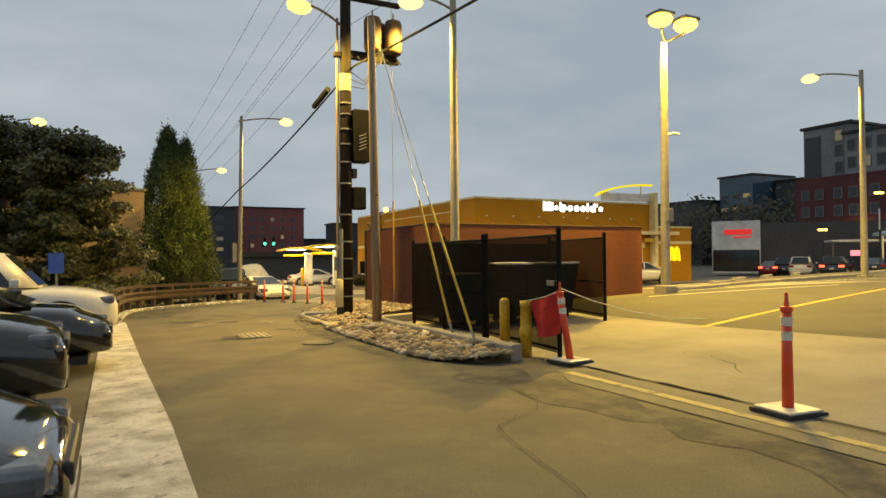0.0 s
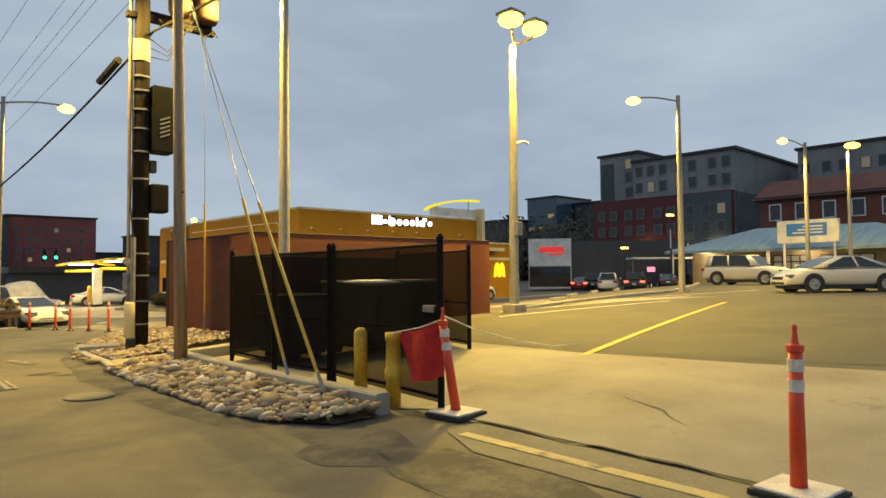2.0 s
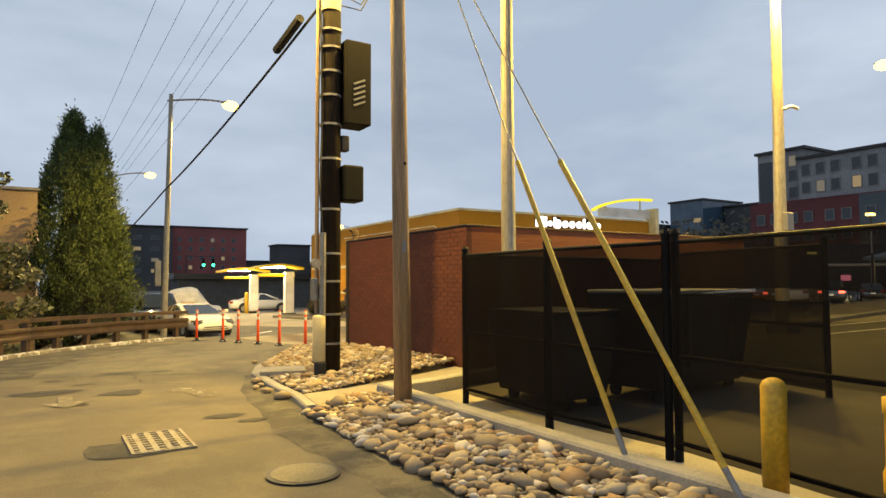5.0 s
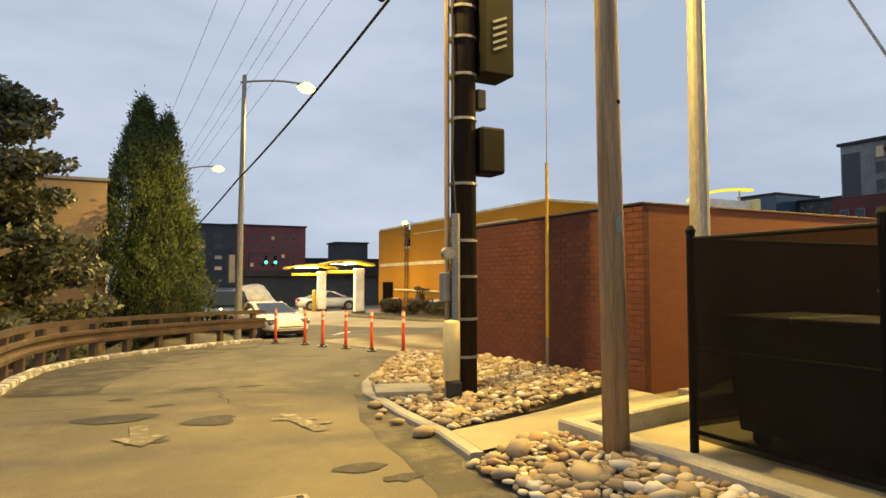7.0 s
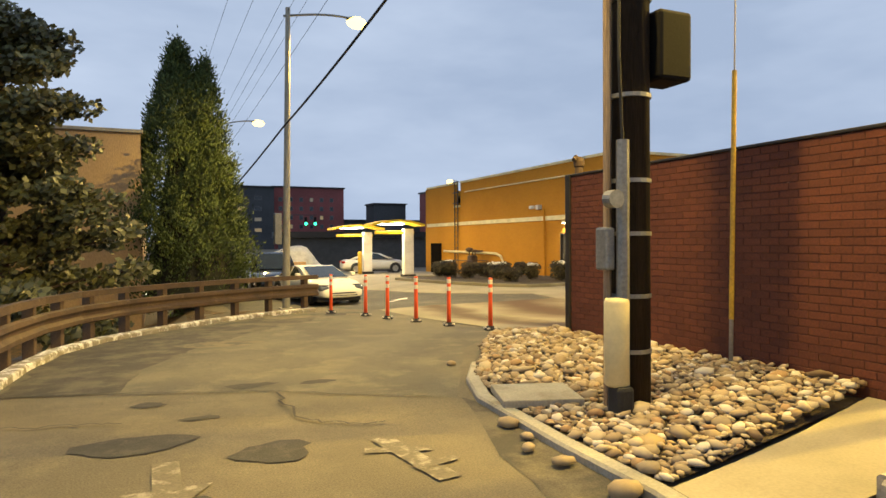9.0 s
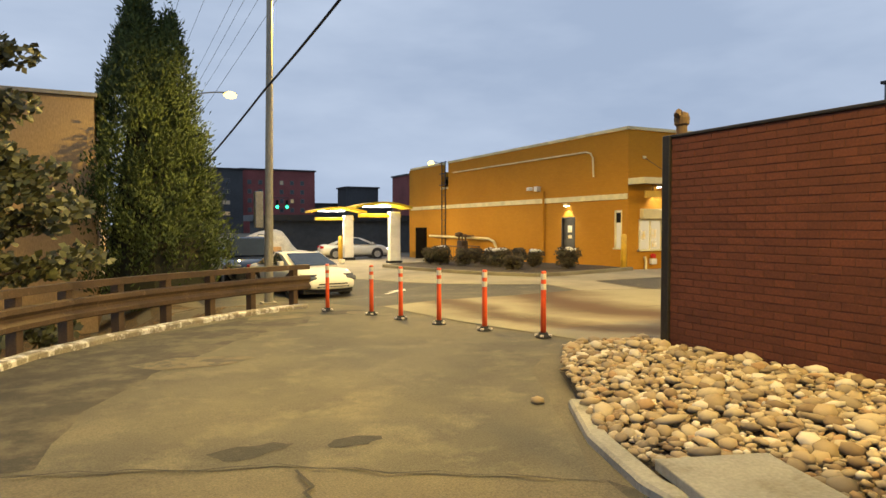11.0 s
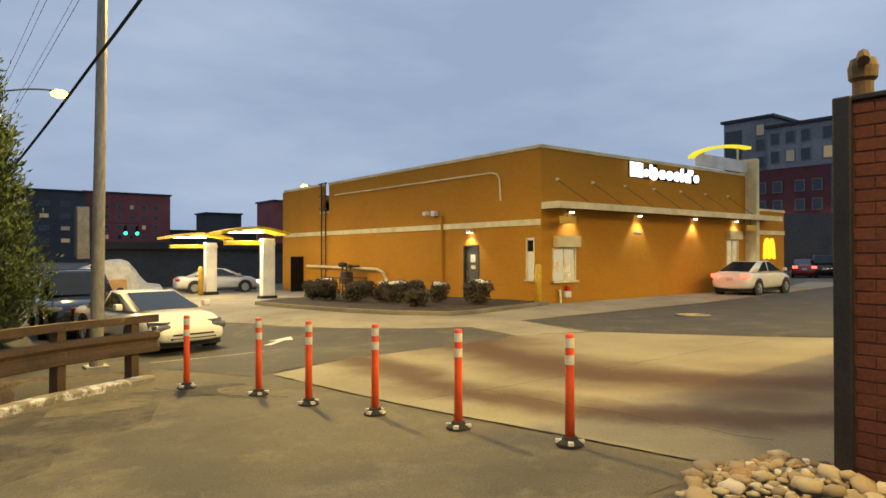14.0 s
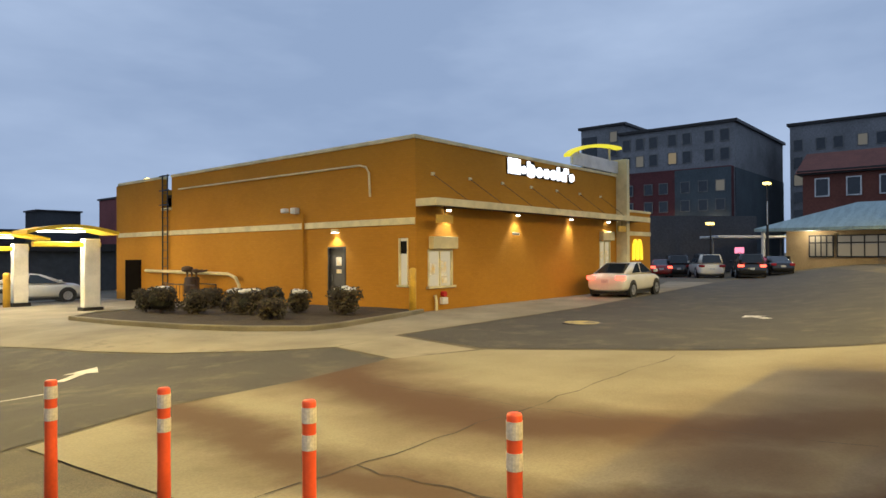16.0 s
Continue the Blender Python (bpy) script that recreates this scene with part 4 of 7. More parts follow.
BD = thing("door_2", "open service doorway with its dark inside as a black sheet", "door", CX, CY, -0.75, kind="structure")
# No real leaf: a black sheet painted as the unlit inside.
part("door_leaf", boxed(0.2, 0.25, 18.92, 20.18, 0.0, 2.08), M_BLACK, BD)
BP = thing("screen_gate", "dark open gate panel beside the doorway", "gate", CX - 0.75, CY + 18.6, None)
part("panel", boxed(-0.03, 0.75, -0.03, 0.03, 0.0, 2.0, 0.01), M_BLACK, BP)


def pipe_run(name, label, pts, r, mat):
    t = thing(name, label, "pipe", CX, CY, 0)
    part("pipe", tube(bmesh.new(), pts, r, 8), mat, t)


pipe_run("conduit", "cream conduit along the upper brick wall", [(-0.06, 14.75, 4.62), (-0.06, 8, 4.60), (-0.06, 2.5, 4.58), (-0.06, 2.2, 4.50), (-0.06, 2.05, 4.3), (-0.06, 2.0, 3.5)], 0.036, M_CREAM)
pipe_run("gas_pipe", "cream gas pipe on the wall bending to the ground", [(-0.25, 17.6, 0.85), (-0.25, 12.5, 0.82), (-0.25, 10.3, 0.8), (-0.25, 9.75, 0.66), (-0.25, 9.5, 0.35), (-0.25, 9.45, -0.4)], 0.07, M_CREAM)
pipe_run("downpipe", "brown downpipe on the brick wall", [(-0.08, 5.55, 3.1), (-0.08, 5.55, 0.5), (-0.08, 5.55, -0.4)], 0.05, M_MCBRICK)
FL = thing("wall_camera", "cream twin wall fitting", "camera", CX - 0.1, CY + 6.1, 3.2)
part("box", boxed(-0.14, 0.09, -0.25, 0.02, -0.1, 0.12, 0.02), M_WHITE, FL)
part("head", boxed(-0.3, -0.1, 0.12, 0.4, -0.06, 0.1, 0.03), M_WHITE, FL)
GM = thing("gas_meter", "rusty brown gas meter with valves behind a wire guard", "meter", CX - 0.8, CY + 12.2, None)
part("body", boxed(-0.22, 0.22, -0.28, 0.28, 0.55, 1.15, 0.06), M_RAIL, GM)
part("regulator", lathe(bmesh.new(), [(0.05, 1.62), (0.22, 1.56), (0.24, 1.46), (0.2, 1.38), (0.05, 1.34)], 14, at=(0, 0.4, 0)), M_RAIL, GM)
part("regulator", lathe(bmesh.new(), [(0.05, 1.50), (0.16, 1.46), (0.16, 1.36), (0.05, 1.32)], 14, at=(0, -0.32, 0)), M_RAIL, GM)
for dy in (-0.36, 0.02, 0.4):
    part("riser", tube(bmesh.new(), [(0, dy, 0), (0, dy, 1.35), (0.5, dy, 1.42)], 0.05), M_RAIL, GM)
for sx in (-0.55, 0.35):
    part("guard_rail", tube(bmesh.new(), [(sx, -1.3, 0), (sx, -1.3, 0.85), (sx, 1.3, 0.85), (sx, 1.3, 0)], 0.03), M_RAIL, GM)
for k in range(9):
    part("guard_bar", rod(bmesh.new(), (-0.55, -1.12 + 0.28 * k, 0.0), (-0.55, -1.12 + 0.28 * k, 0.84), 0.012, n=6), M_RAIL, GM)
CAGE = thing("roof_ladder", "dark caged ladder in the parapet notch", "ladder", CX - 0.08, CY + 15.95, None)
for dy in (-0.24, 0.24):
    part("rail", boxed(-0.04, 0.0, dy - 0.03, dy + 0.03, 0.0, 5.95), M_DARKMETAL, CAGE)
for k in range(14):
    part("rung", rod(bmesh.new(), (-0.02, -0.22, 0.5 + 0.38 * k), (-0.02, 0.22, 0.5 + 0.38 * k), 0.015, n=6), M_DARKMETAL, CAGE)
for k in range(3):
    part("cage_bar", boxed(-0.06, -0.02, -0.42, 0.5, 4.5 + 0.68 * k, 4.56 + 0.68 * k), M_DARKMETAL, CAGE)
for name, u, z in (("lane_sign", 0.75, 2.70), ("lane_sign", 13.6, 2.72)):
    s = thing(name, "small yellow hanging lane sign", "sign", CX + u, CY - 0.55, z, 0, "lane signs")
    part("panel", boxed(-0.40, 0.40, -0.03, 0.03, -0.14, 0.12, 0.01), M_YELLOW, s)
    part("hanger", rod(bmesh.new(), (0.0, 0, 0.12), (0.0, 0, 0.42), 0.012, n=6), M_DARKMETAL, s)
CAM2 = thing("wall_camera", "small white wall camera", "camera", CX + 5.35, CY - 0.03, 2.35)
part("body", rod(bmesh.new(), (0, 0.02, 0), (0.1, -0.22, -0.04), 0.05), M_WHITE, CAM2)
HYD = thing("wall_valve", "red and white valve box low on brick", "valve", CX + 1.25, CY - 0.06, -0.05)
part("box", boxed(-0.14, 0.14, -0.1, 0.05, 0.0, 0.22, 0.02), M_WHITE, HYD)
part("cap", lathe(bmesh.new(), [(0.09, -0.1), (0.09, 0.05)], 12, "Y", (0, 0, 0.33)), M_RED, HYD)
PIPE2 = thing("low_pipe", "short white pipe against the brick wall", "pipe", CX + 0.85, CY - 0.1, None)
part("pipe", tube(bmesh.new(), [(0, 0, 0), (0, 0, 0.35), (-0.06, 0, 0.5)], 0.05), M_CREAM, PIPE2)


def bollard(x, y, h, r, label, flange=False, z=None):
    b = thing("bollard", label, "bollard", x, y, z, 0, "yellow bollards")
    prof = [(r, 0), (r, h - r * 0.7), (r * 0.8, h - r * 0.25), (r * 0.4, h)]
    if flange:
        prof = [(r, 0), (r, h * 0.38), (r * 1.18, h * 0.40), (r * 1.2, h * 0.52), (r * 1.04, h * 0.56), (r, h * 0.60), (r, h * 0.9), (r * 1.12, h * 0.905), (r * 1.12, h)]
    part("post", lathe(bmesh.new(), prof, 18), M_YELLOW, b, smooth_faces=True)
    return b


bollard(CX - 0.42, CY - 0.25, 1.42, 0.11, "tall yellow bollard at the building corner")
B1 = bollard(5.40, 9.44, 0.84, 0.085, "yellow steel bollard with domed top", z=0.03)
B2 = bollard(5.25, 8.58, 0.90, 0.085, "old yellow bollard with thick waist and flat top", True, z=-0.03)

# ---------------------------------------------------------------- drive-through canopies


def canopy(x, y, z, label, left, right):
    """A flat-arched blade, from left to right of its column, over a lower beam."""
    c = thing("canopy", label, "canopy", x, y, z, 0, "drive-through canopies")
    part("column", boxed(-0.29, 0.29, -0.2, 0.2, 0.15, 2.72, 0.03), M_COLUMN, c, "white column")
    part("plinth", boxed(-0.36, 0.36, -0.27, 0.27, -0.2, 0.15), M_DARKMETAL, c)
    n = 14
    line = [(left + (right - left) * k / n, 0, 2.86 + 0.24 * math.sin(math.pi * k / n)) for k in range(n + 1)]
    part("roof_blade", sweep(bmesh.new(), line, [(-0.8, 0), (0.8, 0), (0.8, 0.12), (-0.8, 0.12)]), M_CANOPY, c, "yellow curved roof blade")
    part("beam", boxed(left + 0.4, 0.35, -0.12, 0.12, 2.42, 2.60, 0.02), M_CANOPY, c)
    part("light_panel", boxed(left * 0.72, -0.34, -0.4, 0.4, 2.96, 3.0), M_LENSWHITE, c, "lit panel")
    lamp(x - 0.9, y, z + 2.8, 260, (1.0, 0.86, 0.55), 0.3)


canopy(14.3, 46.7, -0.5, "yellow curved canopy on a white column", -2.35, 0.72)
canopy(13.9, 53.2, -0.6, "yellow curved canopy on a white column behind", -2.45, 0.95)
bollard(13.35, 53.0, 1.5, 0.14, "tall yellow bollard beside the canopy", z=-0.62)
HB = thing("height_bar", "grey steel goalpost with a lamp behind", "gate", 3.0, 75, -1.0)
part("post", boxed(-2.0, -1.85, -0.1, 0.1, 0, 4.4), M_GREYMETAL, HB)
part("post", boxed(2.0, 2.15, -0.1, 0.1, 0, 4.4), M_GREYMETAL, HB)
part("bar", boxed(-2.0, 2.15, -0.1, 0.1, 4.4, 4.6), M_GREYMETAL, HB)
part("lamp", lathe(bmesh.new(), [(0.05, 4.2), (0.25, 4.1), (0.2, 3.9), (0.05, 3.85)], 12, at=(0.9, -0.2, 0)), M_LENSW, HB)
TANK = thing("covered_load", "grey tarpaulin covered heap on a trailer", "trailer", 10.0, 60, None)
tb = bmesh.new()
bmesh.ops.create_grid(tb, x_segments=18, y_segments=10, size=1)
for v in tb.verts:
    u, w = v.co.x, v.co.y
    ridge = 0.75 + 1.05 * smooth((u + 1.0) / 1.25) - 1.5 * smooth((u - 0.35) / 0.5)
    v.co = Vector((u * 3.0, w * 1.2, 0.3 + max(0.1, ridge) * (1 - abs(w) ** 3) + 0.07 * noise.noise(Vector((u * 5, w * 5, 2)))))
part("tarpaulin", tb, material("tarpaulin", (0.46, 0.45, 0.42), 0.6, scale=1.5, fine=15, bump=0.3), TANK)
part("crate", boxed(0.0, 0.95, -1.75, -1.26, 0.1, 0.95, 0.02), material("cardboard", (0.42, 0.25, 0.11), 0.85, scale=2, fine=25, bump=0.1), TANK, "brown cardboard crate")
part("bed", boxed(-2.9, 2.9, -1.15, 1.15, 0.0, 0.32), M_DARKMETAL, TANK)

# ---------------------------------------------------------------- shrubs


def leaf_cloud(bm, centre, radius, count, size, rnd, flat=1.0):
    """Small leaves scattered through a soft ball, denser near its skin."""
    c = Vector(centre)
    for _ in range(count):
        d = Vector((rnd.gauss(0, 1), rnd.gauss(0, 1), rnd.gauss(0, 1) * flat)).normalized()
        p = c + Vector((d.x * radius[0], d.y * radius[1], d.z * radius[2])) * rnd.uniform(0.55, 1.0) ** 0.5
        a = Vector((rnd.gauss(0, 1), rnd.gauss(0, 1), rnd.gauss(0, 0.7))).normalized() * size * rnd.uniform(0.6, 1.3)
        b = a.orthogonal().normalized() * size * rnd.uniform(0.35, 0.6)
        m = p + a * 0.45
        vs = [bm.verts.new(q) for q in (p, m + b, p + a, m - b)]
        bm.faces.new(vs)
    return bm


def shrub(x, y, r, h, seed, snow):
    rnd = random.Random(seed)
    s = thing("shrub", "trimmed dark shrub with snow on top" if snow else "small dark shrub in mulch", "shrub", x, y, ground_z(x, y) + 0.1, 0, "shrubs by the wall")
    part("stem", rod(bmesh.new(), (0, 0, -0.05), (0, 0, h * 0.5), 0.03, 0.02, 6), M_BARK, s)
    # solid dark core, its colour giving the shade behind the leaves
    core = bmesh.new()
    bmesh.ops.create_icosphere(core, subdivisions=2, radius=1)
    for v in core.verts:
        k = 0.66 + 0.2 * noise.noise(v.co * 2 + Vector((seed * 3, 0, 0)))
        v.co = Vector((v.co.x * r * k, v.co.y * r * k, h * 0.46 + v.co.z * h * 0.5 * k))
    part("inner_foliage", core, M_SHADECORE, s)
    crown = bmesh.new()
    for k in range(9):
        a, q = rnd.uniform(0, 6.28), r * rnd.uniform(0.3, 0.66)
        leaf_cloud(crown, (q * math.cos(a), q * math.sin(a), h * (0.36 if k % 2 else 0.72)), (r * 0.46, r * 0.46, h * 0.30), 230, 0.075, rnd)
    part("crown", crown, M_SHRUB, s)
    if snow:
        for k in range(5):
            a, q = rnd.uniform(0, 6.28), r * rnd.uniform(0.0, 0.6)
            bm = bmesh.new()
            bmesh.ops.create_icosphere(bm, subdivisions=2, radius=1)
            rx, ry, off = r * rnd.uniform(0.25, 0.45), r * rnd.uniform(0.18, 0.32), Vector((k * 7, seed, 0))
            top = h * (0.95 - 0.2 * (q / r) ** 2)
            for v in bm.verts:
                f = 1 + 0.5 * noise.noise(v.co * 1.6 + off)
                v.co = Vector((q * math.cos(a) + v.co.x * rx * f, q * math.sin(a) + v.co.y * ry * f, top + v.co.z * 0.07 + 0.03 * noise.noise(v.co * 3 + off)))
            part("snow", bm, M_SNOW, s)


for i, (x, y, r, h, w) in enumerate(((16.7, 35.0, 0.5, 0.8, True), (16.2, 36.6, 0.42, 0.7, True), (14.6, 35.6, 0.42, 0.55, False), (15.2, 37.5, 0.5, 0.75, True), (15.4, 38.6, 0.45, 0.75, True),
                                     (14.6, 39.4, 0.5, 0.75, False), (14.2, 41.0, 0.55, 0.85, True), (14.3, 42.2, 0.5, 0.75, False), (17.4, 39.4, 0.45, 0.7, False), (16.3, 41.6, 0.5, 0.7, False))):
    shrub(x, y, r, h, i, w)

# ---------------------------------------------------------------- poles and lines


def cobra_arm(parent, z, reach, ang, mat, lens):
    """A curved arm with a lamp head at its end."""
    c, s = math.cos(radians(ang)), math.sin(radians(ang))
    pts = [(c * reach * k / 8, s * reach * k / 8, z + 0.35 * math.sin(math.pi / 2 * k / 8)) for k in range(9)]
    part("arm", tube(bmesh.new(), pts, 0.035, 8), mat, parent)
    m = pose(c * (reach + 0.25), s * (reach + 0.25), z + 0.33, 0, 0, ang)
    bm = bmesh.new()
    bmesh.ops.create_icosphere(bm, subdivisions=2, radius=1, matrix=m @ Matrix.Diagonal((0.36, 0.16, 0.09, 1)))
    head = part("lamp_head", bm, M_GREYMETAL, parent, smooth_faces=True)
    bm = bmesh.new()
    # Lens drawn wider than the head; the extra size imitates its glare.
    bmesh.ops.create_icosphere(bm, subdivisions=2, radius=1, matrix=m @ Matrix.Translation((0.02, 0, -0.08)) @ Matrix.Diagonal((0.34, 0.23, 0.19, 1)))
    part("lens", bm, lens, head, "lit lens enlarged for glare", smooth_faces=True)


def street_lamp(x, y, h, r, reach, ang, label, mat=None, lens=None, lean=(0, 0)):
    t = thing("street_lamp", label, "street lamp", x, y)
    mat = mat or M_GALV
    part("pole", rod(bmesh.new(), (0, 0, -0.1), (lean[0], lean[1], h), r, r * 0.6, 16), mat, t)
    part("base_plate", boxed(-r * 1.6, r * 1.6, -r * 1.6, r * 1.6, -0.05, 0.06, 0.01), mat, t)
    if reach:
        cobra_arm(t, h - 0.25, reach, ang, M_GREYMETAL, lens or M_LENSW)
    return t


SL1 = street_lamp(4.72, 31.35, 8.75, 0.115, 2.1, 12, "tall grey street lamp with a lit head beyond the rail", lean=(0.12, 0))
part("meter_box", boxed(-0.32, -0.12, -0.12, 0.12, 1.9, 2.8, 0.02), M_GREYMETAL, SL1)
street_lamp(4.4, 49.0, 8.9, 0.14, 1.8, 3, "distant grey street lamp with a lit head")
street_lamp(26.95, 16.05, 8.5, 0.14, 1.6, 112, "tall pale street lamp in the car park")
street_lamp(42.0, 15.9, 8.3, 0.14, 1.4, 155, "distant street lamp in the car park")
STEEL = street_lamp(7.52, 15.2, 9.4, 0.13, 0.0, 0, "slim grey steel lamp pole behind the bin enclosure")
cobra_arm(STEEL, 7.98, 0.85, 150, M_GREYMETAL, M_LENSW)
street_lamp(-4.9, 35.8, 9.6, 0.12, 1.0, 0, "distant street lamp beyond the trees")
FARLAMP = street_lamp(29.5, 71.2, 8.5, 0.12, 1.2, 180, "distant lit street lamp behind the restaurant")
# Added glowing ball round the lens, a stand-in for the lamp's glare.
part("glare_globe", lathe(bmesh.new(), [(0.05, 8.62), (0.24, 8.5), (0.3, 8.32), (0.24, 8.12), (0.05, 8.02)], 14, at=(-1.45, 0, 0)), M_LENSW, FARLAMP, "added glowing globe standing for lamp glare")
TWIN = thing("twin_lamp", "tall yellow lit twin-headed lamp post", "street lamp", 14.7, 14.9)
part("pole", rod(bmesh.new(), (0, 0, -0.1), (0, -0.05, 7.75), 0.15, 0.09, 16), M_GALV, TWIN)
part("base", boxed(-0.25, 0.25, -0.25, 0.25, -0.1, 0.25, 0.03), M_KERB, TWIN)
part("fork", tube(bmesh.new(), [(-0.5, -0.45, 8.15), (-0.42, -0.4, 7.95), (0, -0.1, 7.75), (0.42, -0.4, 7.95), (0.5, -0.45, 8.15)], 0.04), M_GALV, TWIN)
for dx in (-0.52, 0.52):
    part("lamp_head", boxed(dx - 0.32, dx + 0.32, -0.75, -0.15, 8.36, 8.46, 0.03), M_GREYMETAL, TWIN)
    bm = bmesh.new()
    bmesh.ops.create_icosphere(bm, subdivisions=2, radius=1, matrix=Matrix.Translation((dx, -0.45, 8.25)) @ Matrix.Diagonal((0.36, 0.36, 0.22, 1)))
    part("lens", bm, M_LENS, TWIN, "lit sodium lens", smooth_faces=True)
part("camera_arm", tube(bmesh.new(), [(0, -0.05, 4.85), (0.25, -0.2, 4.95), (0.4, -0.25, 4.9)], 0.04), M_WHITE, TWIN)
part("box", boxed(-0.1, 0.14, -0.24, -0.12, 2.2, 2.6, 0.02), M_GREYMETAL, TWIN)
TW2 = thing("twin_lamp", "distant yellow lit lamp post", "street lamp", 52.8, 16.6)
part("pole", rod(bmesh.new(), (0, 0, -0.1), (0, 0, 9.4), 0.14, 0.09, 12), M_GALV, TW2)
bm = bmesh.new()
bmesh.ops.create_icosphere(bm, subdivisions=2, radius=1, matrix=Matrix.Translation((0, -0.3, 9.55)) @ Matrix.Diagonal((0.75, 0.5, 0.22, 1)))
part("lens", bm, M_LENS, TW2, "lit sodium lens", smooth_faces=True)

UX, UY = 5.05, 16.76
UP = thing("utility_pole", "dark wooden utility pole with transformers and boxes", "utility pole", UX, UY, 0.0)
part("pole", rod(bmesh.new(), (0, 0, -0.1), (0.03, 0, 11.2), 0.175, 0.13, 18), M_DARKWOOD, UP, smooth_faces=True)
for z in (0.55, 1.02, 1.55, 2.0, 2.72, 3.55, 4.12, 4.6, 5.0, 5.4, 5.7):
    part("steel_band", lathe(bmesh.new(), [(0.183, z), (0.183, z + 0.035)], 18), M_GREYMETAL, UP)
part("pale_band", lathe(bmesh.new(), [(0.168, 6.05), (0.168, 6.5)], 18), M_KERB, UP)
part("conduit", tube(bmesh.new(), [(-0.17, -0.12, 0.1), (-0.17, -0.12, 2.35)], 0.055), M_GREYMETAL, UP, "grey steel conduit")
part("conduit", tube(bmesh.new(), [(-0.22, 0.02, 0.1), (-0.22, 0.02, 4.4), (-0.20, 0.02, 8.0)], 0.035), M_WOOD, UP, "thin brown conduit")
part("cable", tube(bmesh.new(), [(-0.17, -0.12, 2.3), (-0.24, -0.16, 3.0), (-0.19, -0.1, 4.0), (-0.19, -0.05, 6.0)], 0.014, 6), M_RUBBER, UP)
part("cable_box", boxed(-0.32, -0.23, -0.10, 0.06, 1.26, 1.62, 0.02), M_GREYMETAL, UP)
part("meter", lathe(bmesh.new(), [(0.075, -0.20), (0.075, -0.10)], 14, "Y", (-0.31, -0.02, 1.85)), M_GREYMETAL, UP)
part("large_box", boxed(0.17, 0.62, -0.26, 0.20, 4.15, 5.55, 0.02), M_BLACK, UP, "tall dark equipment box with vents")
for k in range(5):
    slot = part("vent", boxed(-0.11, 0.11, -0.275, -0.262, -0.015, 0.015), M_GREYMETAL, UP)
    slot.matrix_basis = pose(0.40, 0, 4.5 + 0.09 * k, 0, -24, 0)
part("small_box", boxed(0.16, 0.30, -0.10, 0.06, 3.72, 3.98, 0.02), M_DARKMETAL, UP)
part("lower_box", boxed(0.16, 0.52, -0.20, 0.16, 2.88, 3.48, 0.035), M_BLACK, UP, "dark square box with rounded edges")
part("bracket", boxed(0.1, 0.3, -0.05, 0.05, 2.95, 3.02), M_GREYMETAL, UP)
part("crossarm", boxed(-0.3, 1.6, -0.08, 0.08, 8.55, 8.65), M_DARKWOOD, UP)
part("crossarm", boxed(-0.3, 1.55, -0.08, 0.08, 6.95, 7.07), M_DARKWOOD, UP)
part("crossarm", boxed(-1.2, 1.2, -0.08, 0.08, 10.2, 10.32), M_DARKWOOD, UP)
for k, (dx, dy) in enumerate(((0.72, -0.20), (1.02, 0.22), (1.34, -0.16))):
    part("transformer", lathe(bmesh.new(), [(0.05, 8.12), (0.20, 8.08), (0.235, 8.0), (0.235, 7.26), (0.2, 7.16)], 18, at=(dx, dy, 0)), M_RAIL, UP, "brown weathered transformer can", smooth_faces=True)
    part("bushing", rod(bmesh.new(), (dx, dy, 8.1), (dx, dy, 8.3), 0.03, 0.02, 8), M_KERB, UP)
part("hanger_beam", boxed(0.15, 1.5, -0.05, 0.05, 7.10, 7.17), M_DARKWOOD, UP)
part("wire_coil", tube(bmesh.new(), [(0.3 + 1.25 * k / 12, -0.2 + 0.1 * math.sin(k * 2.1), 6.9 + 0.07 * math.cos(k * 1.7)) for k in range(13)], 0.02, 6), M_RUBBER, UP)
cobra_arm(UP, 7.75, 1.1, 195, M_GREYMETAL, M_AMBERLENS)
for k in range(3):
    part("wire", tube(bmesh.new(), [(0.15, 0, 6.6 - 0.2 * k), (0.5, -0.1, 6.35 - 0.1 * k), (0.9, -0.15, 6.9), (0.8 + 0.25 * k, -0.1, 7.2)], 0.012, 5), M_RUBBER, UP)
GUARD = thing("cable_guard", "cream plastic riser cover on the ground by the pole", "riser", 4.83, 16.66, 0.05)
part("cover", lathe(bmesh.new(), [(0.085, 0.24), (0.105, 0.26), (0.105, 0.94), (0.09, 0.975), (0.02, 0.985)], 16), M_CREAM, GUARD, smooth_faces=True)
part("boot", boxed(-0.07, 0.09, -0.13, 0.05, -0.05, 0.25, 0.035), M_RUBBER, GUARD)

WP = thing("wooden_pole", "bare weathered wooden pole standing in stones", "pole", 4.70, 13.58, 0.05)
part("pole", rod(bmesh.new(), (0, 0, -0.1), (-0.10, 0.0, 6.85), 0.108, 0.08, 16), M_WOOD, WP, smooth_faces=True)
part("knot", lathe(bmesh.new(), [(0.02, -0.006), (0.014, 0.0)], 10, "Y", (-0.03, -0.103, 2.9)), M_DARKWOOD, WP)
part("tag", boxed(-0.07, -0.02, -0.112, -0.106, 1.85, 1.98), M_GREYMETAL, WP)


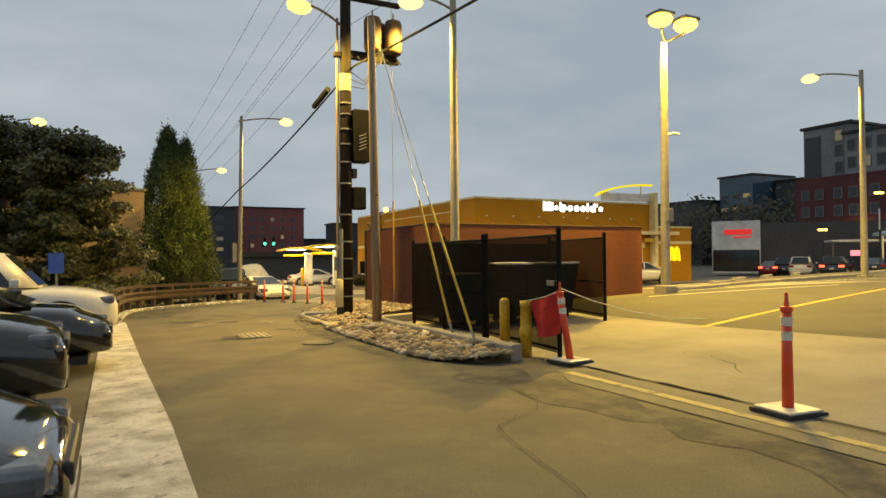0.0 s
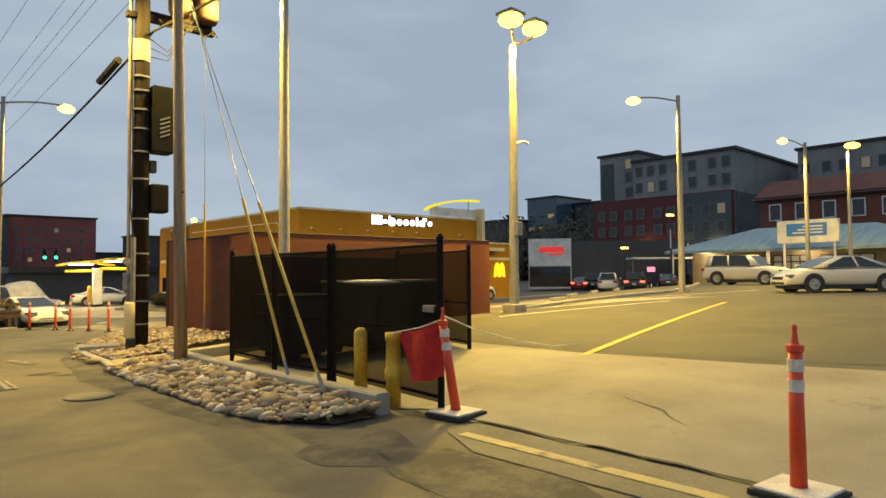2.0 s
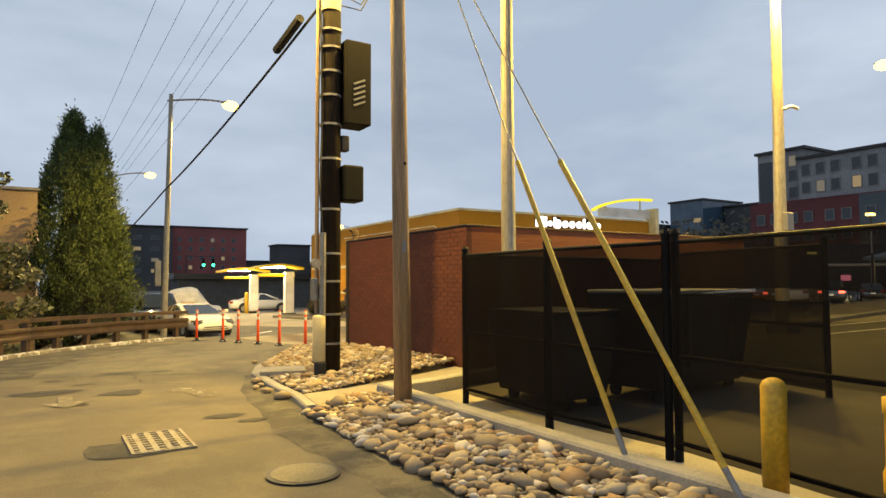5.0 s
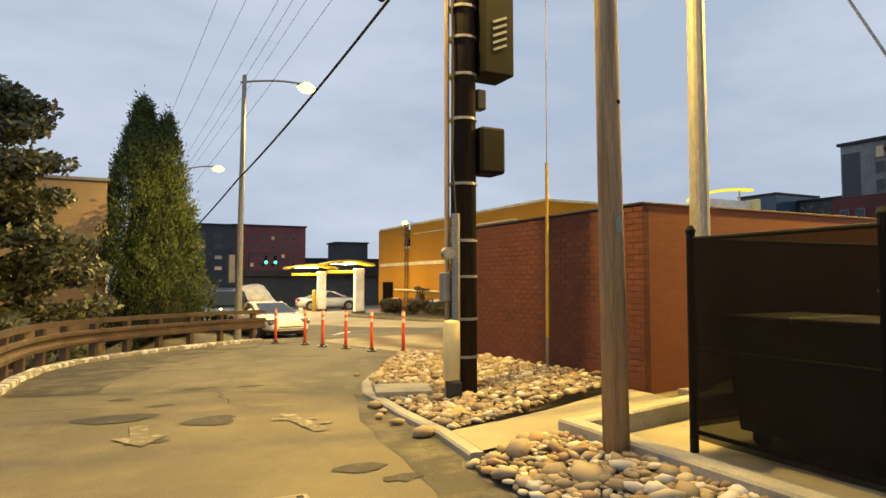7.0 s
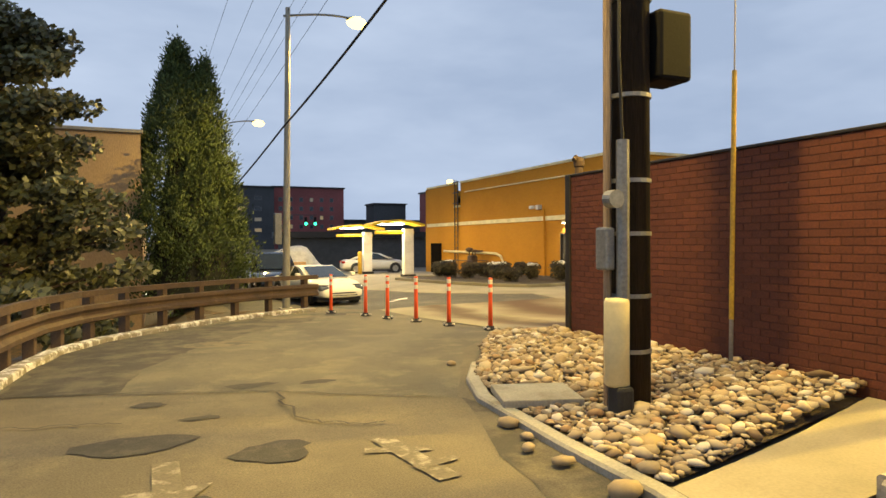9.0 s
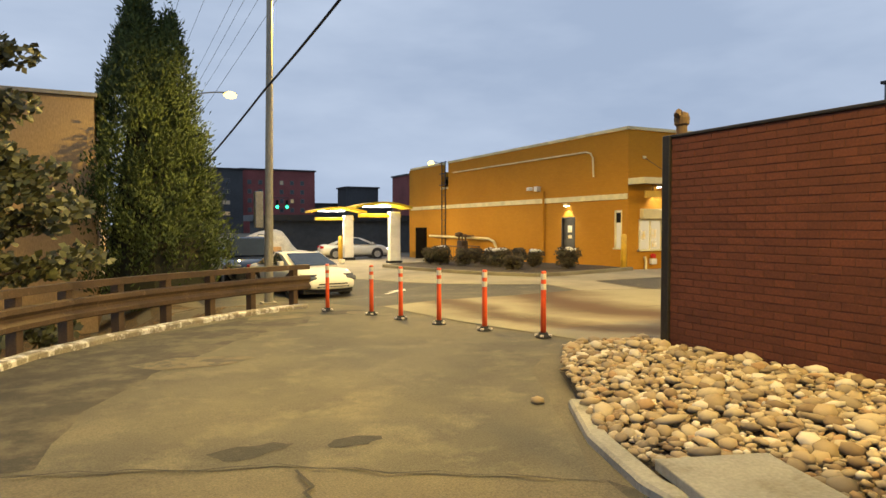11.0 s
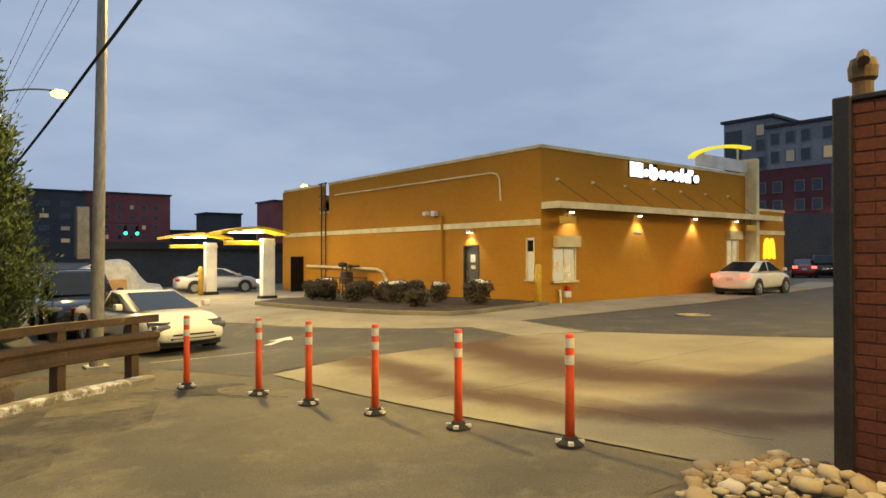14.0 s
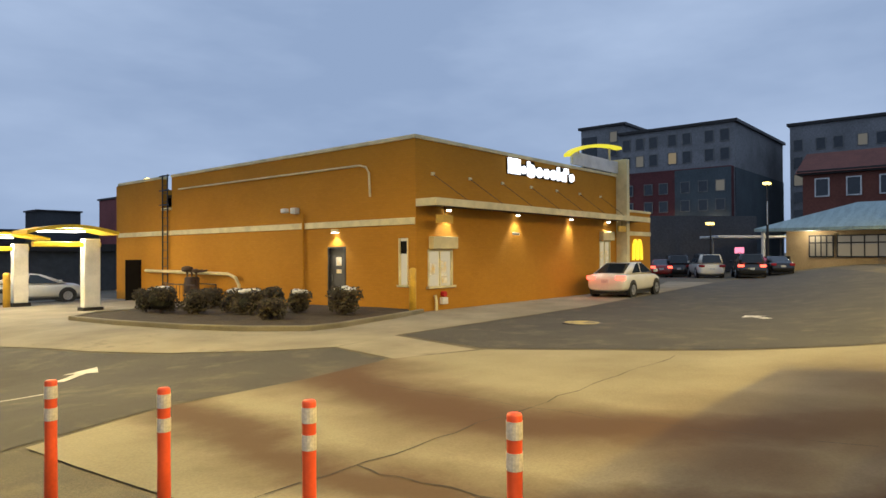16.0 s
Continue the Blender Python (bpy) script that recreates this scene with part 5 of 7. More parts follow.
def guy(name, a, b, guard):
    t = thing(name, "thin steel guy wire with a yellow guard", "guy wire", a[0], a[1], a[2])
    d = Vector(b) - Vector(a)
    part("wire", rod(bmesh.new(), (0, 0, 0), d, 0.008, n=6), M_GREYMETAL, t)
    u = d.normalized()
    part("guard", rod(bmesh.new(), u * 0.22, u * (0.22 + guard), 0.023, n=10), M_YELLOW, t, "yellow plastic guard")
    part("anchor", rod(bmesh.new(), u * -0.2, u * 0.25, 0.022, n=8), M_GREYMETAL, t)


guy("guy_wire", (4.84, 10.28, 0.22), (4.66, 13.5, 6.8), 2.5)
guy("guy_wire", (4.70, 9.22, 0.2), (4.62, 13.48, 6.6), 2.6)
guy("guy_wire", (6.54, 17.03, 0.5), (6.42, 16.8, 8.6), 2.45)


def overhead(label, pts, r, extra=None):
    """A hanging line through the given points, sagging between them."""
    line = []
    for a, b in zip(pts, pts[1:]):
        a, b = Vector(a), Vector(b)
        for k in range(10):
            f = k / 10
            line.append(a.lerp(b, f) - Vector((0, 0, 0.012 * (b - a).length * 4 * f * (1 - f))))
    line.append(Vector(pts[-1]))
    t = thing("overhead_line", label, "overhead line", 0, 0, 0)
    part("line", tube(bmesh.new(), line, r, 6), M_RUBBER, t)
    return t


MAIN = overhead("thick black overhead cable fixed to the utility pole", [(5.3, -8, 5.4), (UX + 0.2, UY - 0.15, 6.72), (4.6, 31, 4.75), (3.0, 46, 2.3)], 0.028)
part("splice", tube(bmesh.new(), [(5.02, 18.2, 6.45), (5.0, 18.5, 6.38), (4.97, 19.1, 6.26), (4.95, 19.4, 6.2)], 0.085, 8), M_RUBBER, MAIN, "black splice case")
for k, (dx, z) in enumerate(((-1.1, 10.4), (-0.4, 10.4), (0.4, 10.4), (1.1, 10.4), (0.15, 9.2), (0.2, 7.9))):
    overhead("thin dark overhead line", [(UX + dx + 6, -25, z + 1), (UX + dx, UY, z), (UX + dx * 1.2 - 1.5, 75, z - 2.0)], 0.0065)

# ---------------------------------------------------------------- bin enclosure


def fence_panel(name, label, a, b, z0, z1, gap=False, category="fence"):
    """A screened panel between two posts, a and b in plan."""
    t = thing(name, label, category, a[0], a[1], 0, math.degrees(math.atan2(b[1] - a[1], b[0] - a[0])))
    n = math.hypot(b[0] - a[0], b[1] - a[1])
    for x in (0.0, n):
        part("post", rod(bmesh.new(), (x, 0, z0 - 0.15), (x, 0, z1 + 0.06), 0.038, n=10), M_BLACK, t)
        part("post_cap", lathe(bmesh.new(), [(0.045, z1 + 0.06), (0.045, z1 + 0.08), (0.02, z1 + 0.12)], 10, at=(x, 0, 0)), M_BLACK, t)
    for z in (z0 + 0.05, (z0 + z1) / 2 - 0.1, z1):
        part("rail", rod(bmesh.new(), (0, 0, z), (n, 0, z), 0.02, n=8), M_BLACK, t)
    k = 24
    zs = z1 - 0.43
    bm = bmesh.new()
    wob = lambda i: 0.004 * math.sin(i * 0.9) - 0.046
    for i in range(k):
        x0, x1 = n * i / k, n * (i + 1) / k
        g0 = 0.045 * max(0, math.sin(math.pi * (i / k - 0.12) / 0.62)) if gap and 0.12 < i / k < 0.74 else 0
        g1 = 0.045 * max(0, math.sin(math.pi * ((i + 1) / k - 0.12) / 0.62)) if gap and 0.12 < (i + 1) / k < 0.74 else 0
        plate(bm, [(x0, wob(i), z0), (x1, wob(i + 1), z0), (x1, wob(i + 1), zs - g1), (x0, wob(i), zs - g0)])
        plate(bm, [(x0, wob(i), zs + g0), (x1, wob(i + 1), zs + g1), (x1, wob(i + 1), z1), (x0, wob(i), z1)])
    part("screen", bm, M_SCREEN, t, "black woven privacy screen")
    return t


fence_panel("fence", "black screened fence panel of the bin enclosure", (5.61, 13.62), (5.55, 11.98), 0.16, 1.88)
fence_panel("fence", "black screened fence panel of the bin enclosure", (5.55, 11.96), (5.63, 10.52), 0.14, 1.88)
fence_panel("fence", "black screened fence panel of the bin enclosure", (5.63, 13.64), (9.38, 13.64), 0.25, 1.88)
fence_panel("fence", "black screened fence panel of the bin enclosure", (9.40, 13.62), (8.80, 10.86), 0.27, 1.96)
GATE = fence_panel("gate", "black screened gate standing open with a torn gap", (5.65, 10.44), (5.38, 7.90), 0.14, 1.88, True, "gate")
part("latch", boxed(2.3, 2.5, -0.07, 0.07, 1.12, 1.2, 0.01), M_GREYMETAL, GATE)


def bin_(x, y, rz, label, w=1.9, d=1.1, h=1.25, lid=M_LID):
    t = thing("waste_bin", label, "bin", x, y, None, rz)
    bm = bmesh.new()
    lo = [(-w / 2 + 0.1, -d / 2 + 0.15), (w / 2 - 0.1, -d / 2 + 0.15), (w / 2 - 0.1, d / 2 - 0.1), (-w / 2 + 0.1, d / 2 - 0.1)]
    hi = [(-w / 2, -d / 2), (w / 2, -d / 2), (w / 2, d / 2), (-w / 2, d / 2)]
    a = [bm.verts.new((p[0], p[1], 0.14)) for p in lo]
    b = [bm.verts.new((p[0], p[1], h)) for p in hi]
    bm.faces.new(a)
    bm.faces.new(b)
    for k in range(4):
        bm.faces.new((a[k], a[(k + 1) % 4], b[(k + 1) % 4], b[k]))
    part("body", bm, M_BIN, t)
    for sx in (-1, 1):
        part("rib", boxed(sx * w / 4 - 0.03, sx * w / 4 + 0.03, -d / 2 - 0.02, -d / 2 + 0.06, 0.4, h - 0.05), M_BIN, t)
        part("lid", boxed(sx * w / 4 - w / 4 + 0.01, sx * w / 4 + w / 4 - 0.01, -d / 2 - 0.05, d / 2 + 0.03, h + 0.005, h + 0.05, 0.015), lid, t, "pale plastic lid" if lid is M_LID else "black plastic lid")
        for sy in (-1, 1):
            part("wheel", lathe(bmesh.new(), [(0.08, -0.03), (0.08, 0.03)], 12, "Y", (sx * (w / 2 - 0.2), sy * (d / 2 - 0.25), 0.08)), M_RUBBER, t)


bin_(7.9, 12.3, 4, "black wheeled waste container with pale lids")
bin_(6.4, 12.9, 90, "black wheeled waste container behind the screen", 1.4, 0.9, 1.1, M_BIN)

# ---------------------------------------------------------------- delineators, flag, rope


def stand_post(x, y, rz, lean=0, back=0):
    t = thing("channelizer_post", "faded red plastic post on a pale square base", "delineator", x, y, None, rz, "red posts on square bases")
    part("base", prism(bmesh.new(), [(-0.24, -0.24), (0.24, -0.24), (0.24, 0.24), (-0.24, 0.24)], 0.012, 0.05), M_RUBBER, t)
    part("base_top", boxed(-0.215, 0.215, -0.215, 0.215, 0.05, 0.075, 0.01), M_BAND, t, "pale worn base top")
    part("tube", rod(bmesh.new(), (0, 0, 0.07), (lean, back, 1.0), 0.055, 0.045, 16), M_REDORANGE, t, smooth_faces=True)
    for z in (0.72, 0.86):
        part("reflective_band", lathe(bmesh.new(), [(0.053, z), (0.053, z + 0.085)], 16, at=(lean * z, back * z, 0)), M_BAND, t)
    part("neck", lathe(bmesh.new(), [(0.045, 0.99), (0.058, 1.0), (0.058, 1.04), (0.026, 1.05), (0.014, 1.14), (0.018, 1.15), (0.016, 1.175), (0.006, 1.185)], 14, at=(lean, back, 0)), M_REDORANGE, t)
    return t


D1 = stand_post(5.41, 7.70, 6, -0.10, 0.09)
stand_post(5.34, 4.24, -6)
stand_post(5.5, 0.9, 10)
FLAG = thing("red_flag", "red mesh warning flag hung on a rope", "flag", 5.25, 8.58, 0)
bm = bmesh.new()
A, B, C, D = Vector((0.0, -0.10, 0.85)), Vector((0.04, -0.80, 1.03)), Vector((0.05, -0.82, 0.44)), Vector((-0.01, -0.34, 0.32))
rows = []
for j in range(9):
    r = []
    for i in range(9):
        u, v = i / 8, j / 8
        p = (A * (1 - u) + B * u) * (1 - v) + (D * (1 - u) + C * u) * v
        r.append(bm.verts.new(p + Vector((0.03 * math.sin(u * 7 + v * 3), 0, 0.012 * math.sin(u * 9)))))
    rows.append(r)
for a, b in zip(rows, rows[1:]):
    for i in range(8):
        bm.faces.new((a[i], a[i + 1], b[i + 1], b[i]))
fl = part("cloth", bm, M_RED, FLAG)
sm = fl.modifiers.new("thickness", "SOLIDIFY")
sm.thickness = 0.004
part("rope", tube(bmesh.new(), [(0, 0, 0.87), (0.02, -0.45, 0.95), (0.05, -0.80, 1.06)], 0.008, 6), M_BAND, FLAG)
FLAG2 = thing("red_flag", "red mesh warning flag stretched on a rope to a post", "flag", 5.45, 3.28, 0)
bm = bmesh.new()
A, B, C, D = Vector((0, 0, 1.03)), Vector((0.03, -0.75, 1.03)), Vector((0.03, -0.75, 0.52)), Vector((0, -0.02, 1.0))
rows = []
for j in range(9):
    r = []
    for i in range(9):
        u, v = i / 8, j / 8
        p = (A * (1 - u) + B * u) * (1 - v) + (D * (1 - u) + C * u) * v
        r.append(bm.verts.new(p + Vector((0.025 * u * math.sin(u * 6 + v * 4), 0, 0))))
    rows.append(r)
for a, b in zip(rows, rows[1:]):
    for i in range(8):
        bm.faces.new((a[i], a[i + 1], b[i + 1], b[i]))
part("cloth", bm, M_RED, FLAG2).modifiers.new("thickness", "SOLIDIFY").thickness = 0.004
part("rope", tube(bmesh.new(), [(0.03, -0.72, 1.03), (0.04, -1.5, 1.02), (0.05, -2.36, 1.1)], 0.008, 6), M_BAND, FLAG2)
ROPE = thing("rope", "thin white rope hanging from the post to the ground", "rope", 5.31, 7.79, 0)
part("strand", tube(bmesh.new(), [(0, 0, 1.1), (0.9, 0.35, 0.86), (2.2, 0.85, 0.6), (3.6, 1.3, 0.38), (5.0, 1.75, 0.27)], 0.009, 6), M_BAND, ROPE)

DEL = thing("delineator_post", "orange plastic delineator with two white bands", "delineator", 6.65, 22.35, ground_z(6.65, 22.35) + 0.014, 0, "orange delineators across the lane")
part("foot", lathe(bmesh.new(), [(0.115, 0.0), (0.11, 0.02), (0.07, 0.045), (0.055, 0.07)], 12), M_RUBBER, DEL)
for k in range(4):
    a = radians(45 + 90 * k)
    part("foot_fin", prism(bmesh.new(), [(0.06 * math.cos(a + 0.3), 0.06 * math.sin(a + 0.3)), (0.12 * math.cos(a + 0.2), 0.12 * math.sin(a + 0.2)), (0.12 * math.cos(a - 0.2), 0.12 * math.sin(a - 0.2)), (0.06 * math.cos(a - 0.3), 0.06 * math.sin(a - 0.3))], 0.02, 0.045), M_BAND, DEL)
part("tube", lathe(bmesh.new(), [(0.040, 0.06), (0.036, 0.5), (0.036, 0.88), (0.036, 0.905), (0.03, 0.915)], 16), M_ORANGE, DEL, smooth_faces=True)
for z in (0.66, 0.80):
    part("reflective_band", lathe(bmesh.new(), [(0.0385, z), (0.0385, z + 0.08)], 16), M_BAND, DEL)
for x, y in ((6.33, 23.41), (6.06, 24.42), (5.76, 25.31), (5.55, 26.2), (5.03, 27.25)):
    copy_thing(DEL, pose(x, y, ground_z(x, y) + 0.008, 0, 0, x * 70))

# ---------------------------------------------------------------- guard rail
RAIL = [(-0.55, 18.9), (-0.5, 20.2), (-0.42, 21.6), (-0.25, 22.9), (0.1, 24.1), (0.75, 25.25), (1.6, 26.25), (2.6, 27.15), (3.7, 27.95), (4.95, 28.55)]


def guard_rail():
    g = thing("guard_rail", "rusty brown steel guard rail with two rails", "guard rail", 0, 0, 0)
    line = []
    for (x0, y0), (x1, y1) in zip(RAIL, RAIL[1:]):
        line += [(x0 + (x1 - x0) * k / 4, y0 + (y1 - y0) * k / 4, -0.06 - 0.012 * max(0, y0 - 18.9 + (y1 - y0) * k / 4)) for k in range(4)]
    line.append((RAIL[-1][0], RAIL[-1][1], -0.18))
    w = [(0.0, 0.36), (0.045, 0.38), (0.05, 0.44), (0.0, 0.49), (0.0, 0.53), (0.05, 0.58), (0.045, 0.64), (0.0, 0.66)]
    part("w_beam", sweep(bmesh.new(), line, [(s + 0.10, z - 0.02) for s, z in w] + [(s + 0.085, z - 0.02) for s, z in reversed(w)]), M_RAIL, g, "corrugated lower beam")
    part("top_rail", sweep(bmesh.new(), line, [(0.02, 0.76), (0.12, 0.76), (0.12, 0.86), (0.02, 0.86)]), M_RAIL, g)
    for i in range(2, len(line), 3):
        x, y, z = line[i]
        ang = math.degrees(math.atan2(line[min(i + 1, len(line) - 1)][1] - line[i - 1][1], line[min(i + 1, len(line) - 1)][0] - line[i - 1][0]))
        ob = part("post", boxed(-0.06, 0.06, -0.08, 0.07, -0.7, 0.83, 0.01), M_RAIL, g)
        ob.matrix_basis = pose(x, y, z, 0, 0, ang)


guard_rail()
HC = thing("parking_sign", "small blue parking sign on a post", "sign", -1.75, 18.7)
part("post", rod(bmesh.new(), (0, 0.02, 0), (0, 0.02, 1.75), 0.025, n=8), M_GREYMETAL, HC)
part("panel", boxed(-0.17, 0.17, -0.012, 0.0, 1.28, 1.78, 0.01), material("blue_sign", (0.02, 0.08, 0.45), 0.5, scale=2, fine=20, bump=0), HC)

# ---------------------------------------------------------------- drain, manholes, cover plate


def drain(x, y):
    t = thing("drain_grate", "worn pale iron drain grate in the asphalt", "drain", x, y, ground_z(x, y) + 0.004)
    part("pit", boxed(-0.25, 0.25, -0.42, 0.42, -0.02, 0.006), M_RUBBER, t)
    for sx in (-1, 1):
        part("frame", boxed(sx * 0.25, sx * 0.28, -0.44, 0.44, -0.02, 0.018), M_GRATE, t)
        part("frame", boxed(-0.249, 0.249, sx * 0.415, sx * 0.44, -0.02, 0.018), M_GRATE, t)
    for i in range(4):
        part("bar", boxed(-0.2 + 0.1166 * i, -0.15 + 0.1166 * i, -0.413, 0.413, 0.007, 0.016), M_GRATE, t)
    for j in range(8):
        part("cross_bar", boxed(-0.248, 0.248, -0.37 + 0.1 * j, -0.33 + 0.1 * j, 0.007, 0.0145), M_GRATE, t)


M_GRATE = material("worn_iron", (0.30, 0.265, 0.19), 0.6, 0.2, second=(0.2, 0.16, 0.1), scale=5, fine=60, bump=0.2)
drain(2.05, 13.68)
for x, y, r, mat, lab in ((2.88, 11.88, 0.3, M_GUTTER, "round worn manhole cover in the asphalt"), (19.1, 28.7, 0.5, M_YELPAINT, "round yellowed manhole cover")):
    t = thing("manhole_cover", lab, "manhole", x, y, ground_z(x, y) + 0.012)
    part("ring", lathe(bmesh.new(), [(r, -0.03), (r, 0.006), (r * 0.9, 0.008)], 28), M_DARKMETAL, t)
    part("cover", lathe(bmesh.new(), [(r * 0.88, 0.0), (r * 0.88, 0.012), (r * 0.6, 0.014)], 28), mat, t)
PL = thing("cover_plate", "flat grey concrete cover plate among stones", "cover", 4.48, 17.38, 0.10, -18)
part("plate", boxed(-0.36, 0.36, -0.33, 0.33, -0.04, 0.03, 0.01), M_KERB, PL)

# ---------------------------------------------------------------- cars
M_PLATE = material("number_plate", (0.6, 0.6, 0.58), 0.4, scale=4, fine=20, bump=0)
M_HEADOFF = material("head_lamp_glass", (0.12, 0.13, 0.15), 0.12, 0.0, scale=4, fine=10, bump=0)
M_TAILOFF = material("tail_lamp_glass", (0.30, 0.01, 0.01), 0.15, scale=4, fine=10, bump=0)
M_TRIM = material("black_car_trim", (0.015, 0.015, 0.016), 0.5, scale=4, fine=20, bump=0)
M_RIM = material("alloy_rim", (0.42, 0.42, 0.42), 0.3, 0.8, scale=4, fine=20, bump=0)


def paint(name, colour, rough=0.22):
    m = material(name, colour, rough, scale=1.0, fine=15, bump=0, grain=0.05, amount=0.15)
    m.node_tree.nodes["Principled BSDF"].inputs["Coat Weight"].default_value = 0.6
    return m


def loft(bm, stations, n=14):
    """Closed body from stations (x, half width, bottom, shoulder, top): rounded sections joined end to end."""
    rings = []
    for x, w, zb, zs, zt in stations:
        pts = [(-w * 0.86, zb), (-w * 0.97, zb + (zs - zb) * 0.25), (-w, zb + (zs - zb) * 0.65), (-w * 0.975, zs), (-w * 0.90, zs + (zt - zs) * 0.6), (-w * 0.6, zt - (zt - zs) * 0.05), (0, zt)]
        ring = pts + [(-y, z) for y, z in reversed(pts[:-1])]
        rings.append([bm.verts.new((x, y, z)) for y, z in ring])
    k = len(rings[0])
    for a, b in zip(rings, rings[1:]):
        for j in range(k):
            bm.faces.new((a[j], a[(j + 1) % k], b[(j + 1) % k], b[j]))
    bm.faces.new(rings[0])
    bm.faces.new(list(reversed(rings[-1])))
    return bm


CARS = {
    # length, width, height, belt, hood, windshield base, roof front, roof rear, rear glass base (x from centre), wheel radius, wheelbase
    "coupe": (4.4, 1.80, 1.28, 0.87, 0.78, 1.22, 0.20, -0.70, -1.75, 0.32, 2.53),
    "sedan": (4.7, 1.82, 1.44, 0.96, 0.86, 1.38, 0.35, -0.72, -1.92, 0.34, 2.75),
    "compact": (4.25, 1.74, 1.46, 0.99, 0.86, 1.30, 0.38, -0.70, -1.78, 0.33, 2.6),
    "suv": (4.7, 1.92, 1.76, 1.08, 1.02, 1.05, 0.45, -1.95, -2.25, 0.37, 2.75),
}


def car(kind, label, x, y, rz, coat, z=None, head=None, tail=None, group=""):
    L, W, H, belt, hood, wb, rf, rr, rb, wr, base = CARS[kind]
    t = thing("car", label, "car", x, y, z, rz, group)
    h, w = L / 2, W / 2
    deck = belt if kind == "suv" else belt + 0.02
    st = [(-h, w * 0.80, 0.34, 0.55, 0.62 if kind != "suv" else 0.75), (-h + 0.05, w * 0.90, 0.28, 0.70, deck - 0.10), (-h + 0.25, w * 0.97, 0.24, deck - 0.12, deck), (rb + 0.1, w, 0.22, belt - 0.10, deck + 0.01),
          (0, w, 0.20, belt - 0.10, belt + 0.02), (wb - 0.1, w, 0.22, belt - 0.12, belt), (wb + 0.5, w * 0.98, 0.24, hood - 0.12, (belt + hood) / 2 + 0.02), (h - 0.45, w * 0.95, 0.24, hood - 0.16, hood - 0.02),
          (h - 0.15, w * 0.86, 0.24, hood - 0.24, hood - 0.11), (h - 0.02, w * 0.74, 0.26, hood - 0.34, hood - 0.24), (h, w * 0.66, 0.32, hood - 0.42, hood - 0.34)]
    body = part("body", loft(bmesh.new(), st), coat, t, smooth_faces=True)
    sd = body.modifiers.new("round", "SUBSURF")
    sd.levels = sd.render_levels = 1
    # cabin
    wt, wbt = w * 0.72, w * 0.93
    zb = belt - 0.01
    lower = [(wb, wbt * 0.86), (wb - 0.55, wbt), (rb + 0.5, wbt), (rb, wbt * 0.86)]
    upper = [(rf, wt * 0.94), (rf - 0.3, wt), (rr + 0.25, wt), (rr, wt * 0.92)]
    bm = bmesh.new()
    lo = [bm.verts.new((px, py, zb)) for px, py in lower] + [bm.verts.new((px, -py, zb)) for px, py in reversed(lower)]
    up = [bm.verts.new((px, py, H - (0.05 if i in (0, 3) else 0.015))) for i, (px, py) in enumerate(upper)] + [bm.verts.new((px, -py, H - (0.05 if i in (0, 3) else 0.015))) for i, (px, py) in reversed(list(enumerate(upper)))]
    n = len(lo)
    bm.faces.new(lo)
    bm.faces.new(list(reversed(up)))
    for k in range(n):
        bm.faces.new((lo[k], lo[(k + 1) % n], up[(k + 1) % n], up[k]))
    bmesh.ops.bevel(bm, geom=[e for e in bm.edges if e.verts[0].co.z > belt + 0.1 or e.verts[1].co.z > belt + 0.1], offset=0.09 if kind == "coupe" else 0.05, segments=3, affect="EDGES")
    part("cabin", bm, coat, t, smooth_faces=True)

    def pane(name, quad, inset=0.09):
        """Glass set in a frame: the quad drawn in and moved a little outwards."""
        q = [Vector(p) for p in quad]
        c = sum(q, Vector()) / 4
        nrm = (q[1] - q[0]).cross(q[3] - q[0]).normalized()
        if nrm.dot(c - Vector((c.x * 0.3, 0, 0.6))) < 0:
            nrm = -nrm
        q = [p + (c - p).normalized() * inset + nrm * 0.012 for p in q]
        g = bmesh.new()
        top = [g.verts.new(p) for p in q]
        low = [g.verts.new(p - nrm * 0.02) for p in q]
        g.faces.new(top)
        for k in range(4):
            g.faces.new((top[k], top[(k + 1) % 4], low[(k + 1) % 4], low[k]))
        part(name, g, M_GLASS, t)

    pane("windshield", [(wb, lower[0][1], zb), (wb, -lower[0][1], zb), (rf, -upper[0][1], H - 0.05), (rf, upper[0][1], H - 0.05)])
    pane("rear_window", [(rb, lower[3][1], zb), (rb, -lower[3][1], zb), (rr, -upper[3][1], H - 0.05), (rr, upper[3][1], H - 0.05)])
    mid = (wb + rb) / 2 - 0.1
    for s in (-1, 1):
        um = (rf + rr) / 2 - 0.05
        pane("side_window", [(wb - 0.35, s * wbt, zb), (mid, s * wbt, zb), (um, s * wt, H - 0.02), (rf - 0.22, s * wt, H - 0.02)], 0.06)
        pane("side_window", [(mid, s * wbt, zb), (rb + 0.45, s * wbt, zb), (rr + 0.22, s * wt, H - 0.02), (um, s * wt, H - 0.02)], 0.06)
        part("mirror", boxed(wb - 0.45, wb - 0.28, s * (w + 0.02), s * (w + 0.17), belt + 0.02, belt + 0.16, 0.03), coat, t)
        # lamps
        hl = boxed(h - 0.46, h - 0.07, s * w * 0.50, s * w * 0.86, hood - 0.29, hood - 0.15, 0.045)
        part("headlight", hl, head or M_HEADOFF, t)
        part("taillight", boxed(-h - 0.01, -h + 0.22, s * w * 0.52, s * w * 0.93, deck - 0.27, deck - 0.10, 0.03), tail or M_TAILOFF, t)
        for fx in (base / 2, -base / 2):
            yy = s * (w - 0.10)
